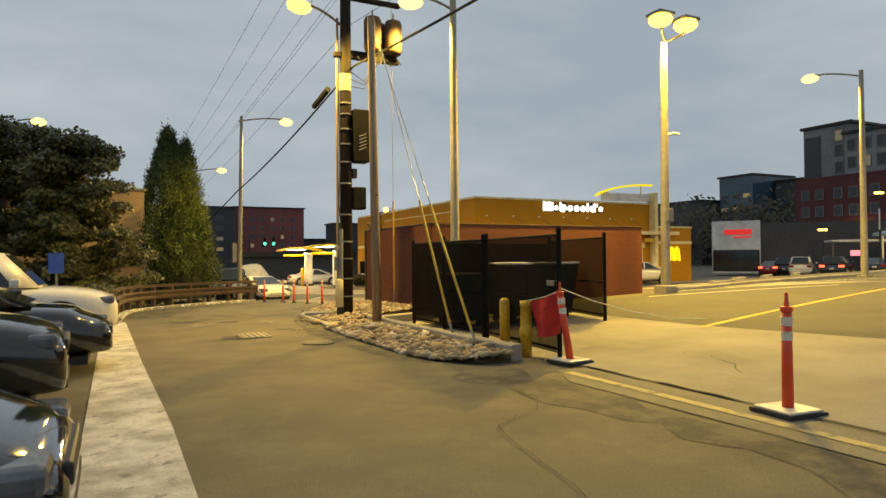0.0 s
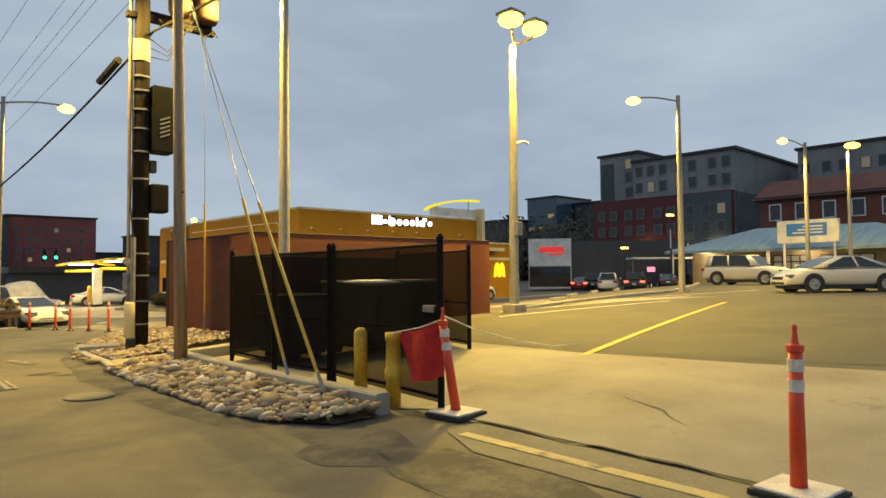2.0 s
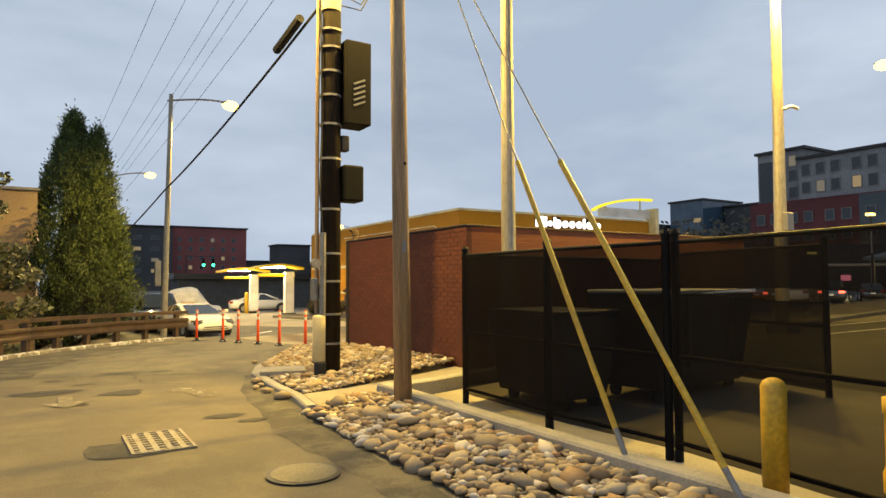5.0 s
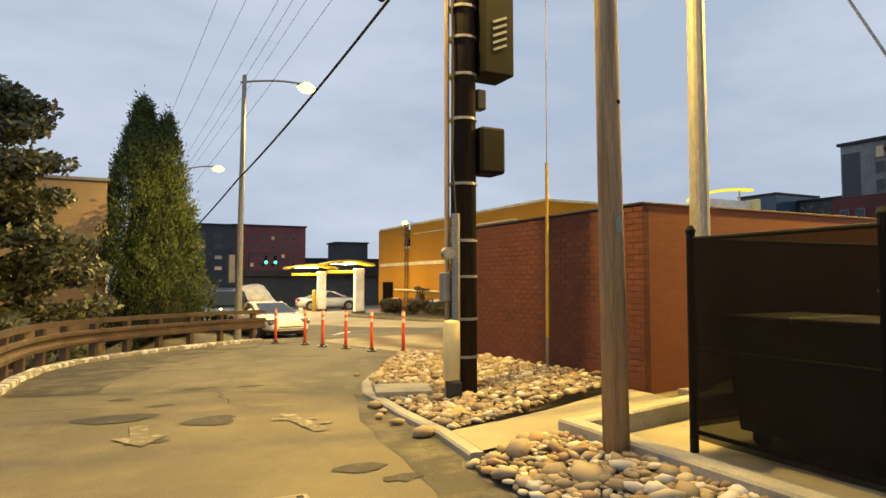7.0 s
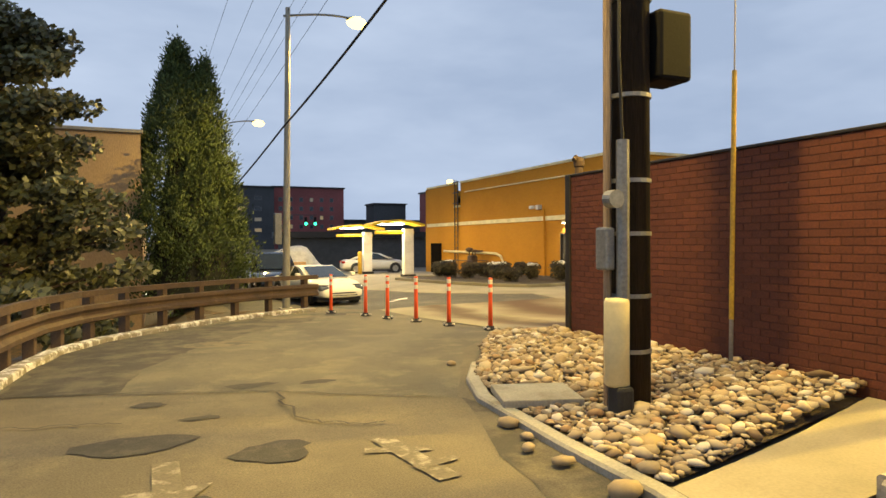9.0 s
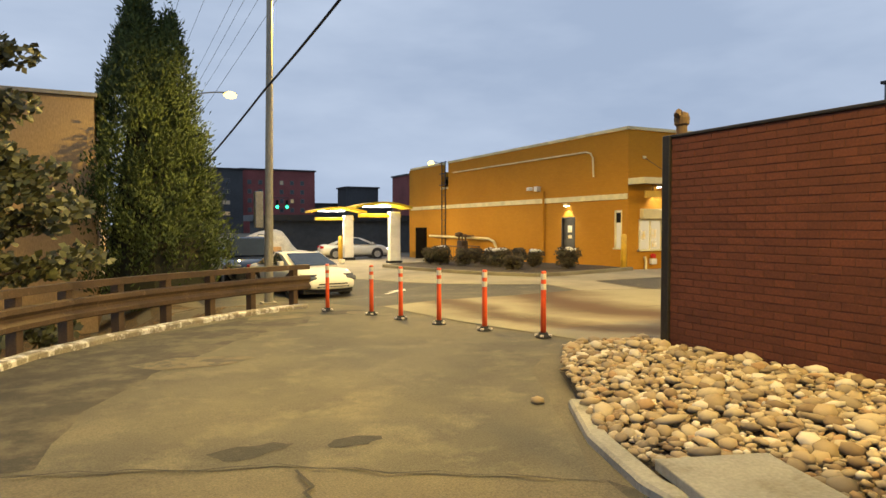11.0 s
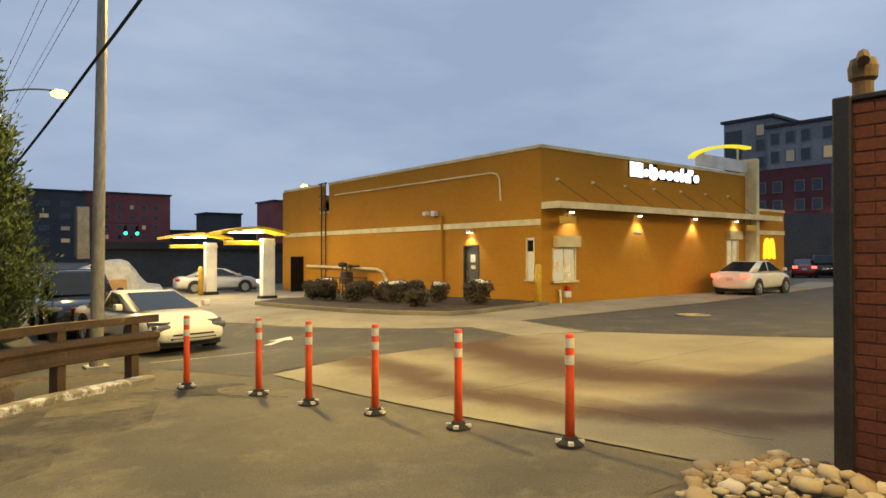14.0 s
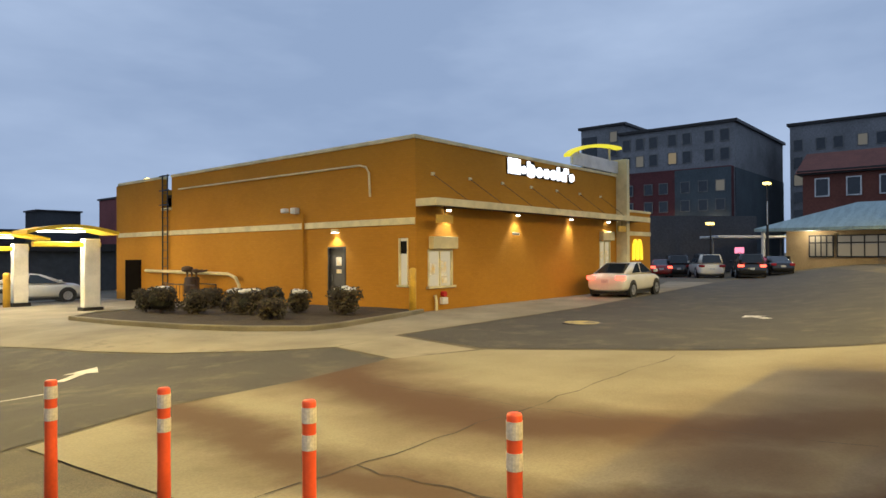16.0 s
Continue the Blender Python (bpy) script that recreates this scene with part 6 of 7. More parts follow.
            wheel = part("wheel", lathe(bmesh.new(), [(wr * 0.6, -0.105), (wr * 0.92, -0.105), (wr, -0.07), (wr, 0.07), (wr * 0.92, 0.105), (wr * 0.6, 0.105)], 24, "Y", (fx, yy, wr)), M_RUBBER, t, "black tyre", smooth_faces=False)
            rim = bmesh.new()
            lathe(rim, [(wr * 0.62, 0.0), (wr * 0.62, s * 0.02), (wr * 0.55, s * 0.012)], 20, "Y", (fx, yy + s * 0.10, wr))
            for k in range(5):
                a = 2 * math.pi * k / 5
                rod(rim, (fx, yy + s * 0.118, wr), (fx + wr * 0.55 * math.cos(a), yy + s * 0.118, wr + wr * 0.55 * math.sin(a)), 0.035, 0.025, 6)
            part("rim", rim, M_RIM, wheel)
            part("wheel_arch", lathe(bmesh.new(), [(wr * 1.17, 0.0), (wr * 1.17, s * 0.012)], 24, "Y", (fx, s * (w - 0.008), wr + 0.02)), M_TRIM, t)
    if kind == "coupe":
        for s in (-1, 1):
            lens = bmesh.new()
            prism(lens, [(h - 0.72, s * w * 0.86), (h - 0.50, s * w * 0.62), (h - 0.20, s * w * 0.46), (h - 0.13, s * w * 0.60), (h - 0.34, s * w * 0.90)], hood - 0.30, hood - 0.10)
            part("headlight_glass", lens, M_HEADOFF, t, "long smoked headlight glass")
        for k in range(3):
            part("grille_slat", boxed(h - 0.1, h + 0.012, -w * 0.5, w * 0.5, 0.315 + 0.036 * k, 0.327 + 0.036 * k), coat, t)
        part("grille_slot", boxed(h - 0.12, h + 0.006, -w * 0.50, w * 0.50, 0.40, 0.435, 0.008), M_TRIM, t)
    else:
        part("grille", boxed(h - 0.14, h + 0.005, -w * 0.46, w * 0.46, hood - 0.36, hood - 0.24, 0.02), M_TRIM, t)
    part("lower_grille", boxed(h - 0.10, h + 0.0, -w * 0.56, w * 0.56, 0.31, 0.37 if kind == "coupe" else 0.42, 0.02), M_TRIM, t)
    part("number_plate", boxed(-h - 0.02, -h + 0.02, -0.16, 0.16, 0.62, 0.76, 0.005), M_PLATE, t)
    part("underside", boxed(-h + 0.3, h - 0.3, -w * 0.85, w * 0.85, 0.14, 0.26), M_TRIM, t)
    if kind == "suv":
        for s in (-1, 1):
            part("roof_bar", tube(bmesh.new(), [(rf - 0.35, s * wt * 0.9, H), (rf - 0.5, s * wt * 0.9, H + 0.05), (rr + 0.5, s * wt * 0.9, H + 0.05), (rr + 0.35, s * wt * 0.9, H)], 0.018, 6), M_TRIM, t)
    return t


P_WHITE, P_SILVER = paint("white_car_paint", (0.72, 0.69, 0.60)), paint("silver_car_paint", (0.50, 0.49, 0.46), 0.3)
P_BLACK, P_NAVY, P_GREY, P_RED = paint("black_car_paint", (0.008, 0.008, 0.009), 0.1), paint("navy_car_paint", (0.006, 0.009, 0.016), 0.08), paint("dark_grey_car_paint", (0.014, 0.015, 0.015), 0.12), paint("red_car_paint", (0.22, 0.012, 0.01))
car("coupe", "white two-door coupe parked nose out", 6.36, 34.80, -79, P_WHITE, z=-0.55)
car("suv", "black sport utility vehicle parked behind the rail", 5.55, 39.3, -92, P_NAVY)
car("suv", "black sport utility vehicle with headlights on", 1.3, 45.5, -80, P_BLACK, head=M_HEAD)
car("compact", "champagne sedan at the service window with lit tail lamps", 30.75, 32.85, 2, P_WHITE, tail=M_TAIL)
lamp(28.0, 33.1, 0.75, 5, (1.0, 0.06, 0.03), 0.05)
car("sedan", "silver car under the canopy with headlight on", 15.4, 56.5, -8, P_SILVER, head=M_HEAD)
car("sedan", "navy car parked by the lane", -3.0, 4.0, 0, P_NAVY, group="parked cars at the lane")
car("suv", "dark grey sport utility vehicle parked by the lane", -3.25, 7.9, 2, P_GREY, group="parked cars at the lane")
car("sedan", "black car parked by the lane", -2.85, 11.0, 0, P_BLACK, group="parked cars at the lane")
car("suv", "white sport utility vehicle parked by the lane", -2.75, 15.0, 0, P_WHITE, group="parked cars at the lane")
car("suv", "silver sport utility vehicle in the raised car park", 39.3, 18.3, -91, P_SILVER)
car("sedan", "silver sedan parked side-on in the car park", 29.6, 10.9, 136, P_SILVER)
for i, (d, off, kind, coat, lab, tl) in enumerate(((66, 0.215, "compact", P_RED, "red car in the far car park", M_TAIL), (62, 0.255, "suv", P_WHITE, "white car in the far car park", None), (60, 0.30, "suv", P_GREY, "dark car in the far car park", M_TAIL), (62, 0.345, "compact", P_BLACK, "black car in the far car park", None), (66, 0.235, "suv", P_BLACK, "dark car in the far car park", None))):
    car(kind, lab, 0.49 + d * (0.68 + off * 0.733), 2.58 + d * (0.733 - off * 0.68), (24, 30, 22, 30, 26)[i], coat, tail=tl)

# ---------------------------------------------------------------- far buildings


HALF = {}


def far_building(name, label, x0, x1, y0, y1, z1, mat, roof=None, z0=-3, flat=False):
    t = thing(name, label, "building", (x0 + x1) / 2, (y0 + y1) / 2, 0)
    w, d = (x1 - x0) / 2, (y1 - y0) / 2
    part("wall", boxed(-w, w, -d, d, z0, z1), mat, t)
    if flat:
        part("coping", boxed(-w - 0.05, w + 0.05, -d - 0.05, d + 0.05, z1 + 0.01, z1 + 0.2), mat, t)
    else:
        part("roof", boxed(-w - 0.5, w + 0.5, -d - 0.5, d + 0.5, z1 + 0.01, z1 + 0.55), roof or M_DARKMETAL, t)
    HALF[t.name] = (w, d)
    return t


def windows(t, face, spots, w, h, lit=(), proud=0.0, trim=None):
    """Windows on one face ('w' west, 's' south) of a building, at (along, height) spots from its centre."""
    hx, hy = HALF[t.name]
    hx += proud
    meshes = {}
    for i, (a, z) in enumerate(spots):
        mat = M_WINLIT if i in lit else M_WINDIM if i % 11 == 5 else M_GLASS
        if mat.name not in meshes:
            bm = bmesh.new()
            box(bm, -0.06, 0.02, -w / 2, w / 2, -h / 2, h / 2)
            me = bpy.data.meshes.new("pane")
            bm.to_mesh(me)
            bm.free()
            me.materials.append(mat)
            fb = bmesh.new()
            for q in ((-w / 2 - 0.14, -w / 2, -h / 2, h / 2), (w / 2, w / 2 + 0.14, -h / 2, h / 2), (-w / 2 - 0.14, w / 2 + 0.14, h / 2, h / 2 + 0.14), (-w / 2 - 0.14, w / 2 + 0.14, -h / 2 - 0.14, -h / 2)):
                box(fb, -0.12, 0.02, *q)
            fm = bpy.data.meshes.new("window_frame")
            fb.to_mesh(fm)
            fb.free()
            fm.materials.append(trim or M_FRAME)
            meshes[mat.name] = (me, fm)
        ob = new("window", meshes[mat.name][1])
        ob.parent = t
        ob.matrix_basis = pose(-hx - 0.01, a, z) if face == "w" else pose(a, -hy - 0.01, z, 0, 0, 90)
        pn = new("pane", meshes[mat.name][0])
        pn.parent = ob


M_FRAME = material("pale_window_frame", (0.17, 0.168, 0.16), 0.6, scale=1, fine=10, bump=0)
M_APTGREY = material("pale_grey_cladding", (0.23, 0.23, 0.235), 0.8, scale=0.2, fine=3, bump=0.05)
M_APTDARK = material("slate_grey_cladding", (0.075, 0.095, 0.105), 0.8, scale=0.2, fine=3, bump=0.05)
M_APTRED = material("dark_red_cladding", (0.12, 0.030, 0.030), 0.8, scale=0.2, fine=3, bump=0.05)
M_APTBRICK = material("far_red_brick", (0.17, 0.055, 0.035), 0.85, scale=0.3, fine=4, bump=0.05)
M_GREYWALL = material("grey_block_wall", (0.085, 0.08, 0.08), 0.85, scale=0.2, fine=6, bump=0.05)
M_TEAL = material("pale_teal_metal_roof", (0.30, 0.40, 0.40), 0.5, 0.2, scale=0.8, fine=8, bump=0.05, stretch=(0.3, 3, 1))
M_FARRED = material("far_maroon_brick", (0.26, 0.078, 0.072), 0.85, scale=0.1, fine=2, bump=0.0)
M_FARDARK = material("far_dark_block", (0.060, 0.064, 0.068), 0.85, scale=0.1, fine=2, bump=0.0)
M_BLUEGLASS = material("blue_glass_facade", (0.05, 0.09, 0.13), 0.15, scale=0.3, fine=3, bump=0.0)

apt = far_building("apartment_building", "large grey and red apartment block with many windows", 129.5, 165, 56.7, 79, 25.6, M_APTGREY)
part("cladding", boxed(-17.75, 17.7, -11.3, -11.16, -3, 17.2), M_APTDARK, apt, "slate grey lower cladding")
windows(apt, "w", [(a, z) for z in (19.9, 23.4) for a in (-9.4, -6.6, -2.4, 0.4, 4.2, 7.0, 9.8)], 1.5, 2.1, (3,))
tower = far_building("apartment_building", "grey stair tower of the apartment block", 131.5, 150, 79.1, 89, 28.2, M_APTGREY)
part("glazing", boxed(-9.4, -9.26, 1.2, 4.6, 4, 26.5), M_GLASS, tower, "dark glazed stairwell")
windows(tower, "w", [(-2.6, z) for z in (9, 12.5, 16, 19.5, 23, 26)], 1.5, 2.1)
lowwin = far_building("apartment_building", "lower red and grey front of the apartment block", 127.6, 129.4, 56.9, 88.5, 17.2, M_APTRED, flat=True)
part("cladding", boxed(-1.0, -0.91, -15.9, -5.6, -3, 17.2), M_APTDARK, lowwin, "slate grey cladding")
windows(lowwin, "w", [(a, z) for z in (3.4, 6.9, 10.4, 13.9) for a in (-14.0, -10.9, -7.6, -3.4, -0.4, 3.6, 6.6, 10.4, 13.4)], 1.5, 1.9, (13,), 0.1)
for yy in (59.5, 66.5, 75):
    s = thing("wall_light", "small lit lamp on the apartment wall", "wall light", 127.3, yy, 7.2, 0, "apartment wall lamps")
    part("housing", boxed(-0.2, 0.3, -0.2, 0.2, 0.25, 0.4), M_DARKMETAL, s)
    part("lens", boxed(-0.2, 0.2, -0.25, 0.25, 0.0, 0.24, 0.05), M_LENSW, s)
    lamp(126.4, yy, 6.9, 70, (1.0, 0.7, 0.35), 0.2)
apt2 = far_building("apartment_building", "second grey apartment block further off", 150, 180, 28, 52, 27.0, M_APTGREY)
windows(apt2, "w", [(a, z) for z in (5.5, 9, 12.5, 16, 19.5, 23) for a in (-10.5, -7.5, -3.5, -0.5, 3.5, 6.5, 10.5)], 1.5, 2.1)
apt3 = far_building("apartment_building", "third grey apartment block further off", 148, 175, 8, 27.5, 28.5, M_APTGREY)
windows(apt3, "w", [(a, z) for z in (9, 12.5, 16, 19.5, 23, 26) for a in (-8, -5, -1.5, 1.5, 5, 8)], 1.5, 2.1)
apt4 = far_building("apartment_tower", "tall dark apartment tower", 140, 165, -16, 9.5, 38, M_APTDARK)
windows(apt4, "w", [(a, z) for z in (10, 14, 18, 22, 26, 30, 34) for a in (-10.5, -7, -3, 0.5, 4.5, 8)], 2.2, 2.2, (13,))

hall = far_building("brick_house", "dark red brick house with white windows", 94, 112, 6, 38.6, 11.0, M_APTBRICK)
bm = bmesh.new()
sweep(bm, [(0, 17.0, 11.2), (0, -17.0, 11.2)], [(-9.8, 0), (9.8, 0), (3, 3.2), (-3, 3.2)])
part("hipped_roof", bm, M_APTBRICK, hall, "dark red hipped roof")
windows(hall, "w", [(a, z) for z in (5.2, 9.4) for a in (14.2, 10.9, 7.6, 4.3, 1, -2.5, -6, -9, -12)], 1.3, 2.0, trim=M_WHITE)

shop = thing("shop", "low tan shop with a pale teal metal roof", "shop", 70, 24, 0.55)
part("wall", boxed(-5.5, 6, -9.5, 10.0, -0.5, 2.95), material("tan_shop_wall", (0.36, 0.26, 0.14), 0.85, scale=0.4, fine=12, bump=0.1), shop)
bm = bmesh.new()
lo = [(-7.4, -11.5, 3.0), (8, -11.5, 3.0), (8, 12.0, 3.0), (-7.4, 12.0, 3.0)]
hi = [(-0.5, -5, 5.3), (1.5, -5, 5.3), (1.5, 5.5, 5.3), (-0.5, 5.5, 5.3)]
a = [bm.verts.new(p) for p in lo]
b = [bm.verts.new(p) for p in hi]
c = [bm.verts.new((p[0], p[1], 2.75)) for p in lo]
bm.faces.new(b)
bm.faces.new(c)
for k in range(4):
    bm.faces.new((a[k], a[(k + 1) % 4], b[(k + 1) % 4], b[k]))
    bm.faces.new((c[k], c[(k + 1) % 4], a[(k + 1) % 4], a[k]))
part("roof", bm, M_TEAL, shop, "pale teal metal hipped roof")
part("post", rod(bmesh.new(), (-7.0, 11.4, -0.5), (-7.0, 11.4, 2.76), 0.16, n=10), M_WHITE, shop)
part("post", rod(bmesh.new(), (-7.0, 2.0, -0.5), (-7.0, 2.0, 2.76), 0.16, n=10), M_WHITE, shop)
for y0, y1 in ((6.6, 8.2), (2.6, 6.2), (-1.0, 2.0), (-6, -2)):
    wnd = part("window", boxed(-5.62, -5.5, y0 - 0.1, y1 + 0.1, 0.6, 2.4), M_DARKMETAL, shop)
    part("pane", boxed(-5.65, -5.625, y0, y1, 0.7, 2.3), M_WINDIM, wnd)
    for k in range(1, 4):
        part("mullion", boxed(-5.69, -5.652, y0 + (y1 - y0) * k / 4 - 0.05, y0 + (y1 - y0) * k / 4 + 0.05, 0.7, 2.3), M_DARKMETAL, wnd)
    part("transom", boxed(-5.70, -5.692, y0, y1, 1.72, 1.82), M_DARKMETAL, wnd)
part("bin", boxed(-7.4, -6.8, 9.4, 10.1, -0.5, 0.7, 0.05), M_BLACK, shop)
# Two added lights without fittings, to brighten the shop front under the eave.
lamp(63.5, 32.0, 3.0, 60, (1.0, 0.8, 0.5), 0.2)
lamp(63.5, 23.0, 3.0, 60, (1.0, 0.8, 0.5), 0.2)
board = thing("sign_board", "white shop sign board with a blue panel", "sign", 61.9, 22.2, 0)
part("panel", boxed(-0.2, 0.2, -2.4, 2.5, 3.9, 5.9, 0.03), M_WHITE, board)
part("blue_panel", boxed(-0.23, -0.205, -1.5, 1.7, 4.5, 5.6), emitter("lit_blue_sign", (0.10, 0.30, 0.55), 0.35), board, "lit blue panel")
for k in range(3):
    part("lettering_bar", boxed(-0.25, -0.235, -1.2, 1.2 - 0.4 * k, 4.72 + 0.27 * k, 4.84 + 0.27 * k), M_WHITE, board)
for dy in (-2.0, 2.0):
    part("post", rod(bmesh.new(), (0, dy, 0.3), (0, dy, 3.9), 0.1, n=8), M_WHITE, board)

store = thing("store", "white store front with a lit red sign", "shop", 57.5, 46.8, 0.3, 38)
part("wall", boxed(-0.5, 9, -2.3, 2.3, -0.5, 4.9), M_WHITE, store)
part("sign", boxed(-0.6, -0.52, -1.5, 1.1, 3.5, 4.0, 0.02), emitter("lit_red_sign", (0.8, 0.03, 0.03), 0.8), store, "lit red sign bars")
part("sign", boxed(-0.6, -0.52, -1.4, 0.2, 3.15, 3.3, 0.02), emitter("lit_red_sign_small", (0.8, 0.03, 0.03), 0.8), store, "lit red sign bars")
part("entrance", boxed(-0.6, -0.52, -2.2, 2.2, -0.3, 1.9), M_GLASS, store)
longwall = thing("block_wall", "long grey block wall behind the cars", "wall", 66.5, 43.5, 0.3, -43)
part("wall", boxed(-6.5, 7.5, -0.3, 6, -0.5, 4.8), M_GREYWALL, longwall)
shel = thing("shelter", "low flat grey car shelter roof", "shelter", 64, 36.5, 0.5, -43)
part("roof", boxed(-4, 3, -1.5, 1.5, 2.3, 2.5, 0.03), M_WHITE, shel)
for dx in (-3.6, 2.6):
    part("post", rod(bmesh.new(), (dx, 0, -0.3), (dx, 0, 2.3), 0.08, n=8), M_GREYMETAL, shel)
part("pink_sign", boxed(-2.6, -1.8, -1.7, -1.55, 1.0, 1.5, 0.05), emitter("lit_pink_sign", (1.0, 0.25, 0.35), 1.6), shel)
pl = street_lamp(61.5, 34.7, 7.3, 0.12, 0.0, 0, "black lamp post with a banner by the shop", M_DARKMETAL)
part("lamp_head", boxed(-0.45, 0.3, -0.25, 0.25, 7.25, 7.45, 0.05), M_LENSW, pl, "lit head")
part("banner", boxed(-0.25, 0.0, -0.06, -0.02, 4.0, 5.9, 0.01), M_WHITE, pl)
pl2 = street_lamp(59.0, 38.4, 4.2, 0.1, 0.0, 0, "black lamp post by the far cars", M_DARKMETAL)
part("lamp_head", boxed(-0.45, 0.3, -0.25, 0.25, 4.15, 4.35, 0.05), M_LENSW, pl2, "lit head")

glassb = far_building("office_building", "blue glass office block far off", 171, 190, 132, 144, 26, M_BLUEGLASS)
windows(glassb, "w", [(a, z) for z in (12, 16, 20) for a in (-4, 0, 4)], 2.6, 1.2, (1, 4, 6))
far_building("far_block", "dark grey block on the hillside", 180, 205, 112, 131, 24, M_FARDARK)
far_building("far_block", "low grey block on the hillside", 165, 190, 146, 172, 19, M_GREYWALL)
redb = far_building("brick_block", "large maroon brick block with small windows", 42, 70, 267, 290, 22.6, M_FARRED)
windows(redb, "s", [(a, z) for z in (4, 7.5, 11, 14.5, 18) for a in (-11, -7, -3, 1, 5, 9)], 1.2, 1.4, (7, 16))
gb2 = far_building("office_block", "dark green block beside the maroon one", 14, 41.8, 262, 290, 22.0, M_FARDARK)
windows(gb2, "s", [(a, z) for z in (6, 10, 14, 18) for a in (-4, 2, 8)], 2.4, 1.2, (2, 7, 9))
far_building("far_block", "low dark block on the skyline", 70.3, 104, 270, 292, 10.0, M_FARDARK)
far_building("far_block", "dark block with a lit corner on the skyline", 79, 92, 255, 266, 16.0, M_FARDARK)
far_building("far_block", "dark maroon block on the skyline", 96, 118, 235, 250, 20.0, M_FARRED)
sig = thing("traffic_signal", "hanging green traffic signal far off", "traffic light", 26, 130, 0)
part("post", rod(bmesh.new(), (-3, 0, -4), (-3, 0, 6.6), 0.12, n=8), M_DARKMETAL, sig)
part("arm", rod(bmesh.new(), (-3, 0, 6.4), (2, 0, 6.4), 0.07, n=8), M_DARKMETAL, sig)
for dx in (0.0, 1.7):
    part("signal_head", boxed(dx - 0.2, dx + 0.2, -0.15, 0.2, 4.5, 6.0), M_BLACK, sig)
    part("green_lens", lathe(bmesh.new(), [(0.28, -0.25), (0.28, -0.16)], 12, "Y", (dx, 0, 4.8)), M_GREENSIG, sig)
fence_far = far_building("dark_shed", "long dark low shed behind the canopies", 12, 44, 72, 76, 1.9, M_FARDARK, z0=-3)
tan = thing("tan_building", "tan stucco building end wall beside the trees", "building", -6.2, 38.5, 0)
part("wall", boxed(-8, 7.05, -3.3, 10, -3, 5.0), M_TAN, tan)
part("coping", boxed(-8.1, 7.13, -3.38, 10, 5.005, 5.12, 0.02), M_KERB, tan)

# wooded skyline
rnd = random.Random(5)
wood = bmesh.new()
for k in range(46):
    a = k / 45
    leaf_cloud(wood, (128 + 60 * rnd.random(), 88 + 62 * a, 5 + 7 * rnd.random()), (7, 6, 7), 90, 1.4, rnd)
tagged(link("far_wood", wood, M_SHRUB), "dark wooded hillside between far buildings", "woods", kind="stuff")

# ---------------------------------------------------------------- trees


def cypress(x, y, h, r, seed, wall_x, wall_y):
    """Upright fronds in uneven tufts round two leaders; nothing grows into the wall corner at wall_x, wall_y."""
    rnd = random.Random(seed)
    t = thing("tree", "tall dense dark green cypress tree with two tips", "tree", x, y)
    part("trunk", rod(bmesh.new(), (0, 0, -0.2), (0.05, 0, h * 0.8), 0.2, 0.04, 10), M_BARK, t)
    # solid dark cone, coloured as the shade deep in the crown
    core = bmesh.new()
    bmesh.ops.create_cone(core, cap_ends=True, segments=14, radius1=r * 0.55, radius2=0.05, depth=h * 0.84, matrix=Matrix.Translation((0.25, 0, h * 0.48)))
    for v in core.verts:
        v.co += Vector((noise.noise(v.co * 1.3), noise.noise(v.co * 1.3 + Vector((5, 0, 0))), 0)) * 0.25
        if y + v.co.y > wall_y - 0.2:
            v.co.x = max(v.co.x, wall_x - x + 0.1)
    part("inner_foliage", core, M_SHADECORE, t)
    bm = bmesh.new()

    def leader(cx, cy, z0, top, wide, count):
        for i in range(count):
            f = rnd.random() ** 0.9
            z = z0 + (top - z0) * f
            prof = wide * min(1.0, 0.50 + 2.2 * f) * (1 - f) ** 0.93 + 0.03
            a = rnd.uniform(0, 2 * math.pi)
            lump = noise.noise(Vector((math.cos(a) * 1.5, math.sin(a) * 1.5, z * 0.75 + seed)))
            rad = prof * (0.90 + 0.30 * lump) * rnd.uniform(0.70, 1.06)
            p = Vector((cx + rad * math.cos(a), cy + rad * math.sin(a), z))
            out = Vector((math.cos(a), math.sin(a), 0.25))
            grow = Vector((math.cos(a) * 0.45, math.sin(a) * 0.45, 1.0)) + Vector((rnd.gauss(0, 0.25), rnd.gauss(0, 0.25), 0))
            for _ in range(40):
                q = p + Vector((rnd.gauss(0, 0.11), rnd.gauss(0, 0.11), rnd.gauss(0, 0.20)))
                if x + q.x < wall_x + 0.08 and y + q.y > wall_y - 0.15:
                    continue
                d = (grow + Vector((rnd.gauss(0, 0.38), rnd.gauss(0, 0.38), rnd.uniform(-0.7, 0.3)))).normalized() * rnd.uniform(0.08, 0.20)
                s = d.cross(out + Vector((rnd.gauss(0, 0.45), rnd.gauss(0, 0.45), rnd.gauss(0, 0.3)))).normalized() * rnd.uniform(0.012, 0.025)
                bm.faces.new([bm.verts.new(v) for v in (q - s, q + d * 0.5 - s * 1.4, q + d, q + d * 0.5 + s * 1.4)])

    leader(0, 0, 0.3, h, r, 1250)
    leader(0.85, -0.25, 1.2, h * 0.94, r * 0.62, 420)
    for k in range(9):
        a, f = rnd.uniform(0, 6.28), rnd.uniform(0.35, 0.85)
        w = r * (1 - f) * 0.85
        leader(w * math.cos(a), w * math.sin(a), h * (f - 0.1), h * f + rnd.uniform(0.5, 0.9), 0.45, 26)
    tagged(part("crown", bm, M_CYPRESS, t), kind="stuff")


